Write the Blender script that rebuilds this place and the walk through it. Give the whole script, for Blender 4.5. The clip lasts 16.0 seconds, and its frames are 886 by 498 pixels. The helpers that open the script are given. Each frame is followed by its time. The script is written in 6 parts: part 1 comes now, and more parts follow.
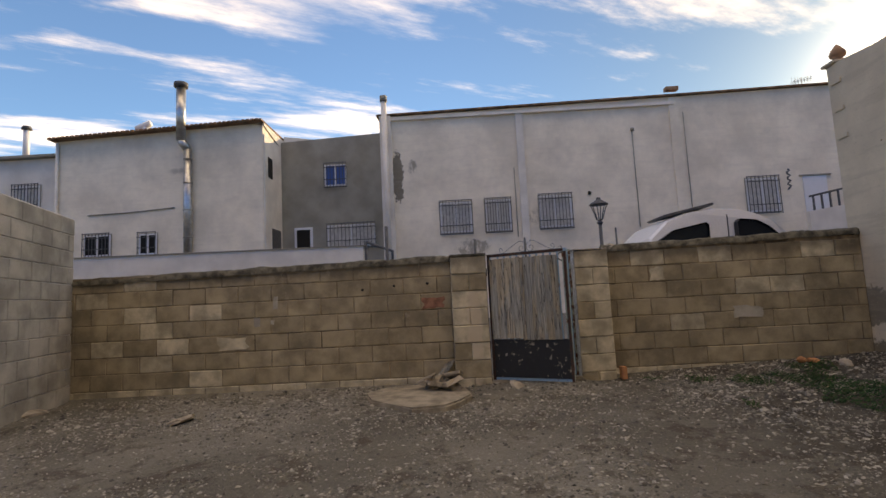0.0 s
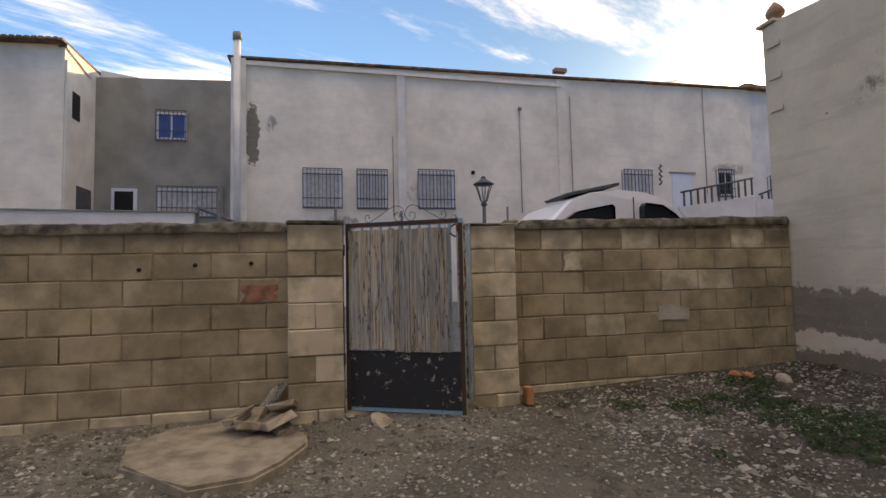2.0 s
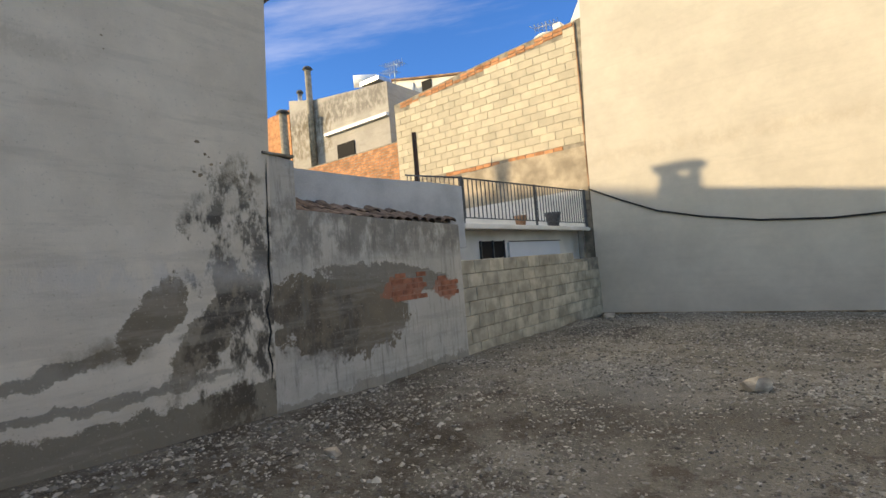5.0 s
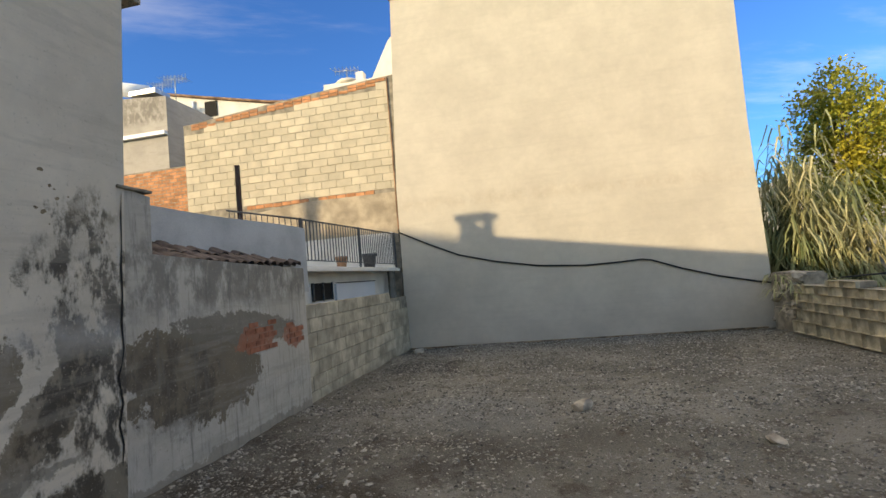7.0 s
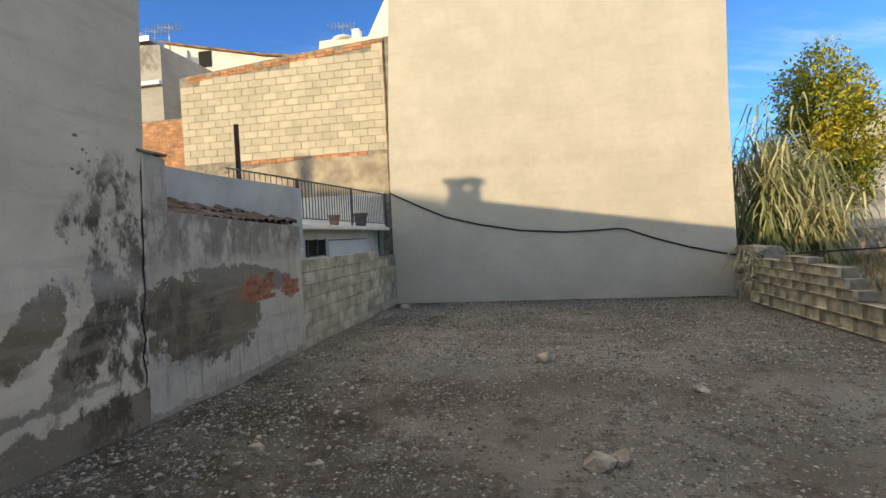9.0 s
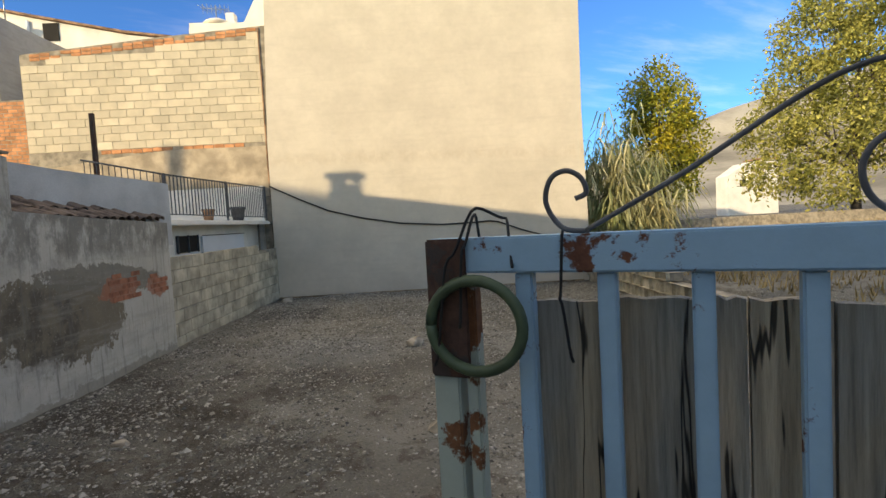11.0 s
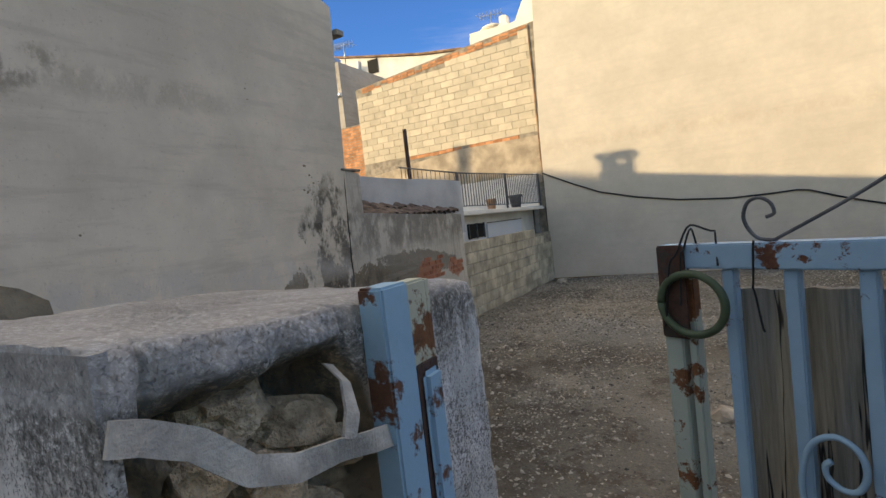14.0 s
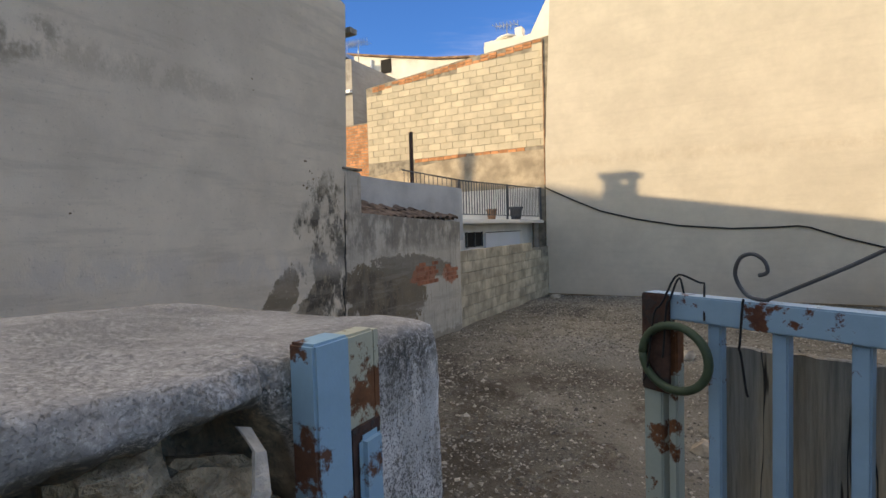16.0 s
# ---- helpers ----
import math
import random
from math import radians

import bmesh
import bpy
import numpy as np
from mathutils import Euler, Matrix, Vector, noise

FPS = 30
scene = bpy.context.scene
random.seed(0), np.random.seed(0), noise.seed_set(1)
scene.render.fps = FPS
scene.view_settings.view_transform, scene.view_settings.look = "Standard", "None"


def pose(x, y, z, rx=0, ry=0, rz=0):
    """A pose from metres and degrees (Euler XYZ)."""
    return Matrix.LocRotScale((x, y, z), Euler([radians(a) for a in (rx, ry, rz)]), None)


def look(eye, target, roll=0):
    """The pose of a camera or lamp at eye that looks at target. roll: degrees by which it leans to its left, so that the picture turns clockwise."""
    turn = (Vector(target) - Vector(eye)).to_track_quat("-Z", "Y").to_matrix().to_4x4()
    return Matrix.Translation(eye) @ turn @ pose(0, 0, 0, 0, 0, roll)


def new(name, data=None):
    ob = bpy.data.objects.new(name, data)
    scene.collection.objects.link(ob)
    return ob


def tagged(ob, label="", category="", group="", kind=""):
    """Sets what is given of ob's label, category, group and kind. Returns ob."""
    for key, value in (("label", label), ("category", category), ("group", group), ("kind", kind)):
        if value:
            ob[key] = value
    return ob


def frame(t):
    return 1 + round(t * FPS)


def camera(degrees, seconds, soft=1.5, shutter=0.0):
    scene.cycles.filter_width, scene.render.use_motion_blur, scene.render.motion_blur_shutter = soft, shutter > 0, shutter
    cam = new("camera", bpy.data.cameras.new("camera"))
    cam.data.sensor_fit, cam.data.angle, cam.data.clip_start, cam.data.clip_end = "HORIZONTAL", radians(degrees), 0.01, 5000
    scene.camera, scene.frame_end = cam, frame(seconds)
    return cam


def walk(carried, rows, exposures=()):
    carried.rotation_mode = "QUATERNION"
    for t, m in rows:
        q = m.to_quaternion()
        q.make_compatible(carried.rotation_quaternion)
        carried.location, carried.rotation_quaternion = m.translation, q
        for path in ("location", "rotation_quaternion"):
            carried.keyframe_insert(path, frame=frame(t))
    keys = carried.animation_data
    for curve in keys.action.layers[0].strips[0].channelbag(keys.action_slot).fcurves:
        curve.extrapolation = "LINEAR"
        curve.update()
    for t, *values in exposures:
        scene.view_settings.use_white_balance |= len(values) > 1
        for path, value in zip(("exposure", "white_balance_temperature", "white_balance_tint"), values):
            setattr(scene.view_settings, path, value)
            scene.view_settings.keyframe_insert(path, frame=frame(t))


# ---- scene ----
cam = camera(83.5, 16.0)
METRES, EYE, TILT, LEAN, TURN = 8.2, 1.5, 0.0, 0.0, 4.7
PATH = [
    (0, (-0.391, 0.01, 1.198), (-0.435, 1.999, 1.402), -2.9),
    (0.5, (-0.307, 0.501, 1.193), (-0.016, 2.469, 1.396), -3.8),
    (1, (-0.252, 1.033, 1.214), (0.11, 2.99, 1.409), -2.9),
    (1.5, (-0.221, 1.512, 1.249), (0.171, 3.467, 1.408), -1.9),
    (2, (-0.148, 1.916, 1.245), (0.305, 3.86, 1.368), -1.3),
    (2.5, (-0.088, 2.335, 1.245), (0.582, 4.215, 1.384), -1.4),
    (3, (-0.056, 2.746, 1.29), (1.001, 4.431, 1.493), -3.3),
    (3.5, (0.074, 3.183, 1.315), (1.771, 4.21, 1.571), -4.9),
    (4, (0.117, 3.651, 1.37), (2.104, 3.499, 1.547), -4.8),
    (4.1, (0.17, 3.736, 1.378), (2.12, 3.333, 1.564), -3.8),
    (4.5, (0.321, 4.049, 1.348), (2.0, 2.969, 1.472), -4.8),
    (5, (0.471, 4.4, 1.358), (1.699, 2.823, 1.428), -4.8),
    (5.2, (0.499, 4.526, 1.372), (1.54, 2.819, 1.423), -4.3),
    (7.3, (1.5, 5.057, 1.639), (1.873, 3.096, 1.759), -5.1),
    (7.5, (1.537, 5.072, 1.645), (1.932, 3.115, 1.763), -4.9),
    (8, (1.517, 5.185, 1.64), (1.954, 3.235, 1.716), -3.9),
    (8.5, (1.365, 5.353, 1.65), (1.788, 3.399, 1.659), -3.1),
    (9, (1.183, 5.587, 1.663), (1.538, 3.619, 1.614), -2.8),
    (9.5, (1.035, 5.71, 1.694), (1.252, 3.722, 1.633), -2.1),
    (10, (0.906, 5.824, 1.698), (0.983, 3.827, 1.615), -1.3),
    (10.2, (0.851, 5.866, 1.696), (0.87, 3.868, 1.599), -0.8),
    (12.3, (0.846, 6.233, 1.782), (0.707, 4.242, 1.653), -5.8),
    (12.5, (0.832, 6.243, 1.771), (0.739, 4.249, 1.637), -5.9),
    (13, (0.743, 6.303, 1.756), (0.861, 4.31, 1.629), -6.3),
    (13.5, (0.692, 6.344, 1.763), (1.194, 4.411, 1.65), -7.0),
    (14, (0.764, 6.364, 1.777), (1.731, 4.616, 1.679), -6.5),
    (14.5, (0.777, 6.377, 1.776), (2.151, 4.927, 1.682), -4.7),
    (15, (0.747, 6.41, 1.753), (2.374, 5.253, 1.643), -3.7),
    (15.5, (0.795, 6.323, 1.781), (2.216, 4.92, 1.677), -2.5),
    (16, (0.754, 6.311, 1.808), (1.713, 4.558, 1.727), -1.6),
]
walk(cam, [(t, look(eye, target, roll)) for t, eye, target, roll in PATH], [  # EXPO
    (0.0, 2.1, 12000, 17), (1.5, 2.35, 12000, 15), (2.5, 2.45, 11800, 15), (3.5, 2.55, 11300, 14), (4.5, 2.7, 10600, 11), (5.3, 2.35, 9700, 7), (9.0, 2.3, 9700, 7), (12.5, 2.35, 10300, 8), (14.0, 2.35, 10200, 10), (14.7, 2.6, 10400, 10), (15.4, 2.65, 10200, 12), (16.0, 2.3, 10000, 11)])

# ---- sky, sun, exposure ----
SUN_AZ, SUN_EL = radians(47.0), radians(14.0)
world = bpy.data.worlds.new("world")
scene.world = world
world.use_nodes = True


class Net:
    """Short names for the nodes of one tree."""

    def __init__(self, tree):
        self.t = tree

    def node(self, what, **props):
        n = self.t.nodes.new(what)
        for k, v in props.items():
            if k == "operation":
                n.operation = v
            elif k == "blend":
                n.blend_type = v
            elif k == "kind":
                n.data_type = v
        return n

    def put(self, sock, v):
        if isinstance(v, bpy.types.NodeSocket):
            self.t.links.new(v, sock)
        elif isinstance(v, (tuple, list)) and len(v) == 3 and sock.type == "RGBA":
            sock.default_value = (*v, 1)
        else:
            sock.default_value = v

    def math(self, op, a, b=0.0, clamp=False):
        n = self.node("ShaderNodeMath", operation=op)
        n.use_clamp = clamp
        self.put(n.inputs[0], a)
        self.put(n.inputs[1], b)
        return n.outputs[0]

    def vec(self, op, a, b):
        n = self.node("ShaderNodeVectorMath", operation=op)
        self.put(n.inputs[0], a)
        self.put(n.inputs[1], b)
        return n.outputs[0]

    def pos(self):
        return self.node("ShaderNodeNewGeometry").outputs["Position"]

    def xyz(self, v):
        n = self.node("ShaderNodeSeparateXYZ")
        self.put(n.inputs[0], v)
        return n.outputs

    def noise(self, v, scale, detail=4.0, rough=0.55):
        n = self.node("ShaderNodeTexNoise")
        self.put(n.inputs["Vector"], v)
        n.inputs["Scale"].default_value, n.inputs["Detail"].default_value = scale, detail
        n.inputs["Roughness"].default_value = rough
        return n.outputs["Fac"]

    def stretch(self, v, s):
        return self.vec("MULTIPLY", v, s)

    def step(self, v, lo, hi):
        n = self.node("ShaderNodeMapRange")
        n.interpolation_type = "SMOOTHSTEP"
        self.put(n.inputs["Value"], v)
        n.inputs["From Min"].default_value, n.inputs["From Max"].default_value = lo, hi
        return n.outputs[0]

    def mix(self, f, a, b):
        n = self.node("ShaderNodeMix", kind="RGBA")
        self.put(n.inputs[0], f)
        self.put(n.inputs[6], a)
        self.put(n.inputs[7], b)
        return n.outputs[2]

    def scale(self, col, f):
        """A colour made darker or lighter by a factor."""
        n = self.node("ShaderNodeVectorMath", operation="SCALE")
        if isinstance(col, tuple):
            n.inputs[0].default_value = col
        else:
            self.put(n.inputs[0], col)
        self.put(n.inputs["Scale"], f)
        return n.outputs[0]

    def bump(self, b, height, strength, dist=0.01):
        n = self.node("ShaderNodeBump")
        n.inputs["Strength"].default_value, n.inputs["Distance"].default_value = strength, dist
        self.put(n.inputs["Height"], height)
        self.put(b.inputs["Normal"], n.outputs[0])

    def warped(self, amp, scale):
        """World position with its edges made ragged."""
        p = self.pos()
        n = self.node("ShaderNodeTexNoise")
        self.put(n.inputs["Vector"], p)
        n.inputs["Scale"].default_value, n.inputs["Detail"].default_value = scale, 9.0
        n.inputs["Roughness"].default_value = 0.68
        d = self.vec("SUBTRACT", n.outputs["Color"], (0.5, 0.5, 0.5))
        return self.vec("ADD", p, self.vec("MULTIPLY", d, (amp, amp, amp)))

    def patch(self, comps, axis, c0, h0, cz, hz, soft=0.03, tilt=0.0):
        """A mask that is one inside a rounded patch at c0, cz on a wall."""
        u = self.math("SUBTRACT", comps[axis], c0)
        z = self.math("SUBTRACT", comps[2], cz)
        if tilt:
            z = self.math("SUBTRACT", z, self.math("MULTIPLY", u, tilt))
        if h0 < 1.2:
            u = self.math("POWER", self.math("ABSOLUTE", self.math("DIVIDE", u, h0 * 1.12)), 2.3)
            z = self.math("POWER", self.math("ABSOLUTE", self.math("DIVIDE", z, hz * 1.12)), 2.3)
            k = soft / min(h0, hz)
            n = self.math("MULTIPLY", self.math("SUBTRACT", self.noise(self.pos(), 6.0, 9.0, 0.75), 0.5), 3.2)
            return self.step(self.math("ADD", self.math("SUBTRACT", 1.0, self.math("ADD", u, z)), n), -k, k)
        u = self.math("SUBTRACT", h0, self.math("ABSOLUTE", u))
        z = self.math("SUBTRACT", hz, self.math("ABSOLUTE", z))
        n = self.math("MULTIPLY", self.math("SUBTRACT", self.noise(self.pos(), 7.0, 9.0, 0.78), 0.5), 0.28)
        return self.step(self.math("ADD", self.math("MINIMUM", u, z), n), -soft, soft)


W = Net(world.node_tree)
world.node_tree.nodes.clear()
w_out, w_bg = W.node("ShaderNodeOutputWorld"), W.node("ShaderNodeBackground")
w_sky = W.node("ShaderNodeTexSky")
w_sky.sky_type, w_sky.sun_disc = "NISHITA", False
w_sky.sun_elevation, w_sky.sun_rotation = SUN_EL, SUN_AZ
w_sky.ozone_density, w_sky.dust_density = 3.0, 0.6
w_dir = W.node("ShaderNodeTexCoord").outputs["Generated"]
w_x, w_y, w_z = W.xyz(w_dir)
w_h = W.math("MAXIMUM", w_z, 0.06)
w_flat = W.node("ShaderNodeCombineXYZ")
W.put(w_flat.inputs[0], W.math("DIVIDE", w_x, w_h))
W.put(w_flat.inputs[1], W.math("DIVIDE", w_y, w_h))
w_rot = W.node("ShaderNodeVectorRotate")
w_rot.rotation_type = "Z_AXIS"
w_rot.inputs["Angle"].default_value = radians(-28)
W.put(w_rot.inputs["Vector"], w_flat.outputs[0])
w_streak = W.noise(W.vec("MULTIPLY", w_rot.outputs[0], (0.35, 1.0, 1.0)), 1.1, 9.0, 0.62)
w_mass = W.noise(w_flat.outputs[0], 0.32, 3.0, 0.5)
# bright cloud is added overhead, out of view, to fill the shaded yard
w_north = W.step(W.math("ADD", w_y, W.math("MULTIPLY", w_z, 1.1)), -0.05, 0.5)
w_cloud = W.math("MULTIPLY", W.step(W.math("SUBTRACT", w_streak, W.math("MULTIPLY", W.step(w_z, 0.85, 0.45), 0.045)), 0.43, 0.62), W.step(w_mass, 0.32, 0.46))
w_cloud = W.math("MULTIPLY", w_cloud, W.math("ADD", 0.10, W.math("MULTIPLY", w_north, 0.9)))
w_cloud = W.math("MULTIPLY", w_cloud, W.step(w_z, 0.03, 0.2))
w_dot = W.node("ShaderNodeVectorMath", operation="DOT_PRODUCT")
W.put(w_dot.inputs[0], w_dir)
w_dot.inputs[1].default_value = (math.sin(SUN_AZ) * math.cos(SUN_EL), math.cos(SUN_AZ) * math.cos(SUN_EL), math.sin(SUN_EL))
w_near = W.math("MAXIMUM", w_dot.outputs["Value"], 0.0)
w_deep = W.vec("MULTIPLY", w_sky.outputs[0], W.mix(W.step(w_y, -0.5, 0.6), (0.07, 0.215, 0.46), (0.24, 0.42, 0.62)))
w_deep = W.scale(w_deep, W.math("SUBTRACT", 1.0, W.math("MULTIPLY", W.math("POWER", w_near, 3.0), 0.68)))
w_sky_lit = W.mix(W.math("MULTIPLY", w_cloud, 0.9), w_deep, (3.7, 3.65, 3.7))
w_glow = W.math("ADD", W.math("MULTIPLY", W.math("POWER", w_near, 60.0), 0.7), W.math("MULTIPLY", W.math("POWER", w_near, 250.0), 30.0))
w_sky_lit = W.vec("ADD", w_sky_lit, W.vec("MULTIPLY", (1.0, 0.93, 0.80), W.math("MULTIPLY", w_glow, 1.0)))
w_bg.inputs["Strength"].default_value = 0.15
W.put(w_bg.inputs["Color"], w_sky_lit)
W.put(w_out.inputs["Surface"], w_bg.outputs[0])
sun = new("sun", bpy.data.lights.new("sun", "SUN"))
sun.data.energy, sun.data.angle, sun.data.color = 0.98, radians(0.6), (1.0, 0.92, 0.80)
sun.matrix_world = look((math.sin(SUN_AZ) * 50, math.cos(SUN_AZ) * 50, 50 * math.tan(SUN_EL)), (0, 0, 0))


# ---- materials ----
def mat(name, build, rough=0.9, metal=0.0):
    m = bpy.data.materials.new(name)
    m.use_nodes = True
    b = m.node_tree.nodes["Principled BSDF"]
    b.inputs["Roughness"].default_value, b.inputs["Metallic"].default_value = rough, metal
    b.inputs["Specular IOR Level"].default_value = 0.3
    build(Net(m.node_tree), b)
    return m


def grainy(name, col, dark=0.7, light=1.25, scale=3.0, fine=60.0, rough=0.9, bump=0.3, metal=0.0, per_object=0.0, islands=0.0, top=0.0, smear=None):
    """A matt surface with stains and grain; per_object: how far things of it differ."""
    def f(n, b):
        p = n.pos()
        a = n.noise(p, scale, 5.0)
        g = n.noise(p, fine, 3.0, 0.7)
        v = n.math("ADD", n.math("MULTIPLY", n.step(a, 0.3, 0.7), light - dark), dark)
        v = n.math("MULTIPLY", v, n.math("ADD", 0.8, n.math("MULTIPLY", g, 0.4)))
        if per_object:
            r = n.node("ShaderNodeObjectInfo").outputs["Random"]
            v = n.math("MULTIPLY", v, n.math("ADD", 1 - per_object, n.math("MULTIPLY", r, 2 * per_object)))
        if islands:
            r = n.node("ShaderNodeNewGeometry").outputs["Random Per Island"]
            v = n.math("MULTIPLY", v, n.math("ADD", 1 - islands, n.math("MULTIPLY", r, 2 * islands)))
        c = n.scale(col, v)
        if top:
            wz = n.xyz(n.warped(0.25, 3.0))
            c = n.mix(n.math("MULTIPLY", n.step(wz[2], top - 0.10, top + 0.03), 0.6), c, n.scale((0.07, 0.055, 0.04), n.math("ADD", 0.6, a)))
            c = n.mix(n.math("MULTIPLY", n.step(n.noise(p, 1.3, 6.0, 0.7), 0.5, 0.66), 0.4), c, n.scale(col, 0.5))
            c = n.mix(n.math("MULTIPLY", n.step(n.noise(p, 2.1, 8.0, 0.75), 0.58, 0.66), 0.35), c, (0.45, 0.38, 0.28))
        if smear:
            m = n.patch(n.xyz(n.warped(0.2, 6.0)), 0, *smear)
            c = n.mix(n.math("MULTIPLY", m, 0.8), c, (0.55, 0.46, 0.34))
        n.put(b.inputs["Base Color"], c)
        if bump:
            n.bump(b, n.math("ADD", n.math("MULTIPLY", g, 0.5), a), bump, 0.01)
    return mat(name, f, rough, metal)


def stained(name, col, patches, warp=0.26, wscale=4.0, axis=1, base_noise=(0.86, 1.1), rough=0.92, streak=0.0, weather=0.3):
    """Render on a wall, with patches (colour, strength, centre, half, z, half, tilt, mottle) of damp and lost skin."""
    def f(n, b):
        p = n.pos()
        big = n.noise(p, 0.9, 5.0, 0.6)
        mid = n.noise(p, 6.0, 6.0, 0.65)
        g = n.noise(p, 90.0, 3.0, 0.7)
        v = n.math("ADD", base_noise[0], n.math("MULTIPLY", n.step(big, 0.3, 0.7), base_noise[1] - base_noise[0]))
        v = n.math("MULTIPLY", v, n.math("ADD", 0.9, n.math("MULTIPLY", mid, 0.2)))
        c = n.scale(col, v)
        comps = n.xyz(n.warped(warp, wscale))
        total = None
        for pc, strength, c0, h0, cz, hz, tilt, mottle in patches:
            m = n.patch(comps, axis, c0, h0, cz, hz, 0.012 if not mottle else 0.12, tilt)
            if mottle:
                m = n.math("MULTIPLY", m, n.step(n.noise(n.stretch(p, (1.0, 1.0, 0.6)), 5.0, 7.0, 0.7), 0.5 - mottle, 0.56))
            m = n.math("MULTIPLY", m, strength)
            c = n.mix(m, c, n.scale(pc, n.math("ADD", 0.75, n.math("MULTIPLY", mid, 0.5))))
            total = m if total is None else n.math("MAXIMUM", total, m)
        band = n.noise(n.stretch(p, (0.6, 0.6, 5.0)), 1.6, 6.0, 0.65)
        c = n.mix(n.math("MULTIPLY", n.step(band, 0.50, 0.64), weather), c, n.scale(col, 0.62))
        fleck = n.noise(p, 38.0, 5.0, 0.7)
        c = n.mix(n.math("MULTIPLY", n.step(fleck, 0.60, 0.67), weather * 1.1), c, n.scale(col, 1.15))
        c = n.mix(n.math("MULTIPLY", n.step(fleck, 0.40, 0.33), weather * 1.2), c, n.scale(col, 0.45))
        if streak:
            s = n.noise(n.stretch(p, (5.0, 5.0, 0.5)), 3.0, 6.0, 0.7)
            c = n.mix(n.math("MULTIPLY", n.step(s, 0.5, 0.72), streak), c, n.scale(col, 0.35))
        n.put(b.inputs["Base Color"], c)
        h = n.math("ADD", n.math("MULTIPLY", mid, 0.5), n.math("MULTIPLY", g, 0.25))
        if total is not None:
            h = n.math("SUBTRACT", h, n.math("MULTIPLY", total, 0.8))
        n.bump(b, h, 0.4, 0.012)
    return mat(name, f, rough)


DAMP, CEMENT, MOULD, EARTHY, PALE = (0.15, 0.115, 0.072), (0.19, 0.165, 0.125), (0.06, 0.052, 0.04), (0.15, 0.125, 0.085), (0.5, 0.47, 0.42)
M_SIDE = stained("side_render", (0.62, 0.54, 0.42), [
    (EARTHY, 0.85, 3.9, 3.0, 0.25, 0.22, 0.0, 0.0),
    (DAMP, 0.8, 2.35, 0.30, 1.03, 0.22, -0.9, 0.0),
    (CEMENT, 0.9, 5.0, 1.25, 0.84, 0.22, 0.03, 0.0),
    (CEMENT, 0.8, 3.4, 0.5, 0.87, 0.05, -0.17, 0.0),
    (CEMENT, 0.8, 3.2, 0.9, 0.60, 0.035, -0.02, 0.0),
    (DAMP, 0.9, 2.80, 0.22, 1.16, 0.19, -0.75, 0.0),
    (DAMP, 0.8, 3.1, 0.25, 0.93, 0.08, 0.0, 0.2),
    (MOULD, 0.85, 2.12, 0.42, 1.15, 1.05, 0.0, 0.03),
    (DAMP, 0.6, 2.35, 0.35, 0.55, 0.4, 0.3, 0.08),
    (PALE, 0.5, 3.3, 1.6, 1.5, 0.10, 0.05, 0.1),
    (MOULD, 0.6, 2.05, 0.42, 0.75, 0.42, 0.0, 0.1),
    (MOULD, 0.6, 2.42, 0.12, 1.97, 0.15, 0.0, 0.12),
    (MOULD, 0.7, 2.16, 0.12, 1.85, 0.2, -0.6, 0.1),
    (DAMP, 0.5, 1.95, 0.25, 2.35, 0.12, 0.0, 0.05),
    (MOULD, 0.75, 5.18, 0.12, 2.83, 0.09, 0.0, 0.08),
    (DAMP, 0.6, 4.95, 0.32, 2.98, 0.10, -0.55, 0.1),
    (EARTHY, 0.3, 4.2, 0.9, 3.06, 0.10, 0.0, 0.12),
])
M_LEAN = stained("lean_render", (0.50, 0.45, 0.37), [
    ((0.46, 0.42, 0.35), 1.0, 0.3, 1.6, 0.3, 0.32, -0.02, 0.0),
    (MOULD, 0.6, 0.2, 1.7, 1.85, 0.3, 0.0, 0.12),
    (DAMP, 0.9, 0.95, 0.85, 0.96, 0.38, 0.12, 0.0),
    (MOULD, 0.6, 1.25, 0.5, 0.9, 0.35, 0.1, 0.1),
    (CEMENT, 0.9, 0.2, 1.0, 1.28, 0.15, 0.1, 0.0),
    ((0.36, 0.13, 0.07), 0.8, 0.02, 0.32, 1.12, 0.12, 0.0, 0.0),
    ((0.36, 0.13, 0.07), 0.8, -0.8, 0.2, 1.08, 0.12, 0.0, 0.0),
    (EARTHY, 0.5, 0.3, 1.6, 0.12, 0.08, 0.0, 0.0),
], warp=0.3, wscale=3.0, streak=0.8, weather=0.4)
M_BIG = stained("big_render", (0.545, 0.49, 0.40), [((0.44, 0.37, 0.28), 0.35, 1.0, 4.5, 3.4, 0.12, 0.02, 0.1)], axis=0, base_noise=(0.9, 1.06), weather=0.10)
M_HOUSE = stained("house_white", (0.80, 0.72, 0.59), [
    (CEMENT, 0.95, -2.1, 0.16, 5.25, 0.75, 0.0, 0.0),
    (CEMENT, 0.75, -1.6, 0.12, 5.6, 0.18, 0.0, 0.1),
    (CEMENT, 0.7, 2.3, 0.16, 3.75, 0.22, 0.0, 0.15),
    (CEMENT, 0.7, 0.2, 0.45, 2.8, 0.25, 0.0, 0.12),
    (MOULD, 0.5, 13.2, 0.6, 4.75, 0.16, 0.0, 0.12),
    (CEMENT, 0.5, -9.4, 0.25, 5.9, 0.07, 0.0, 0.2)], axis=0, weather=0.12)
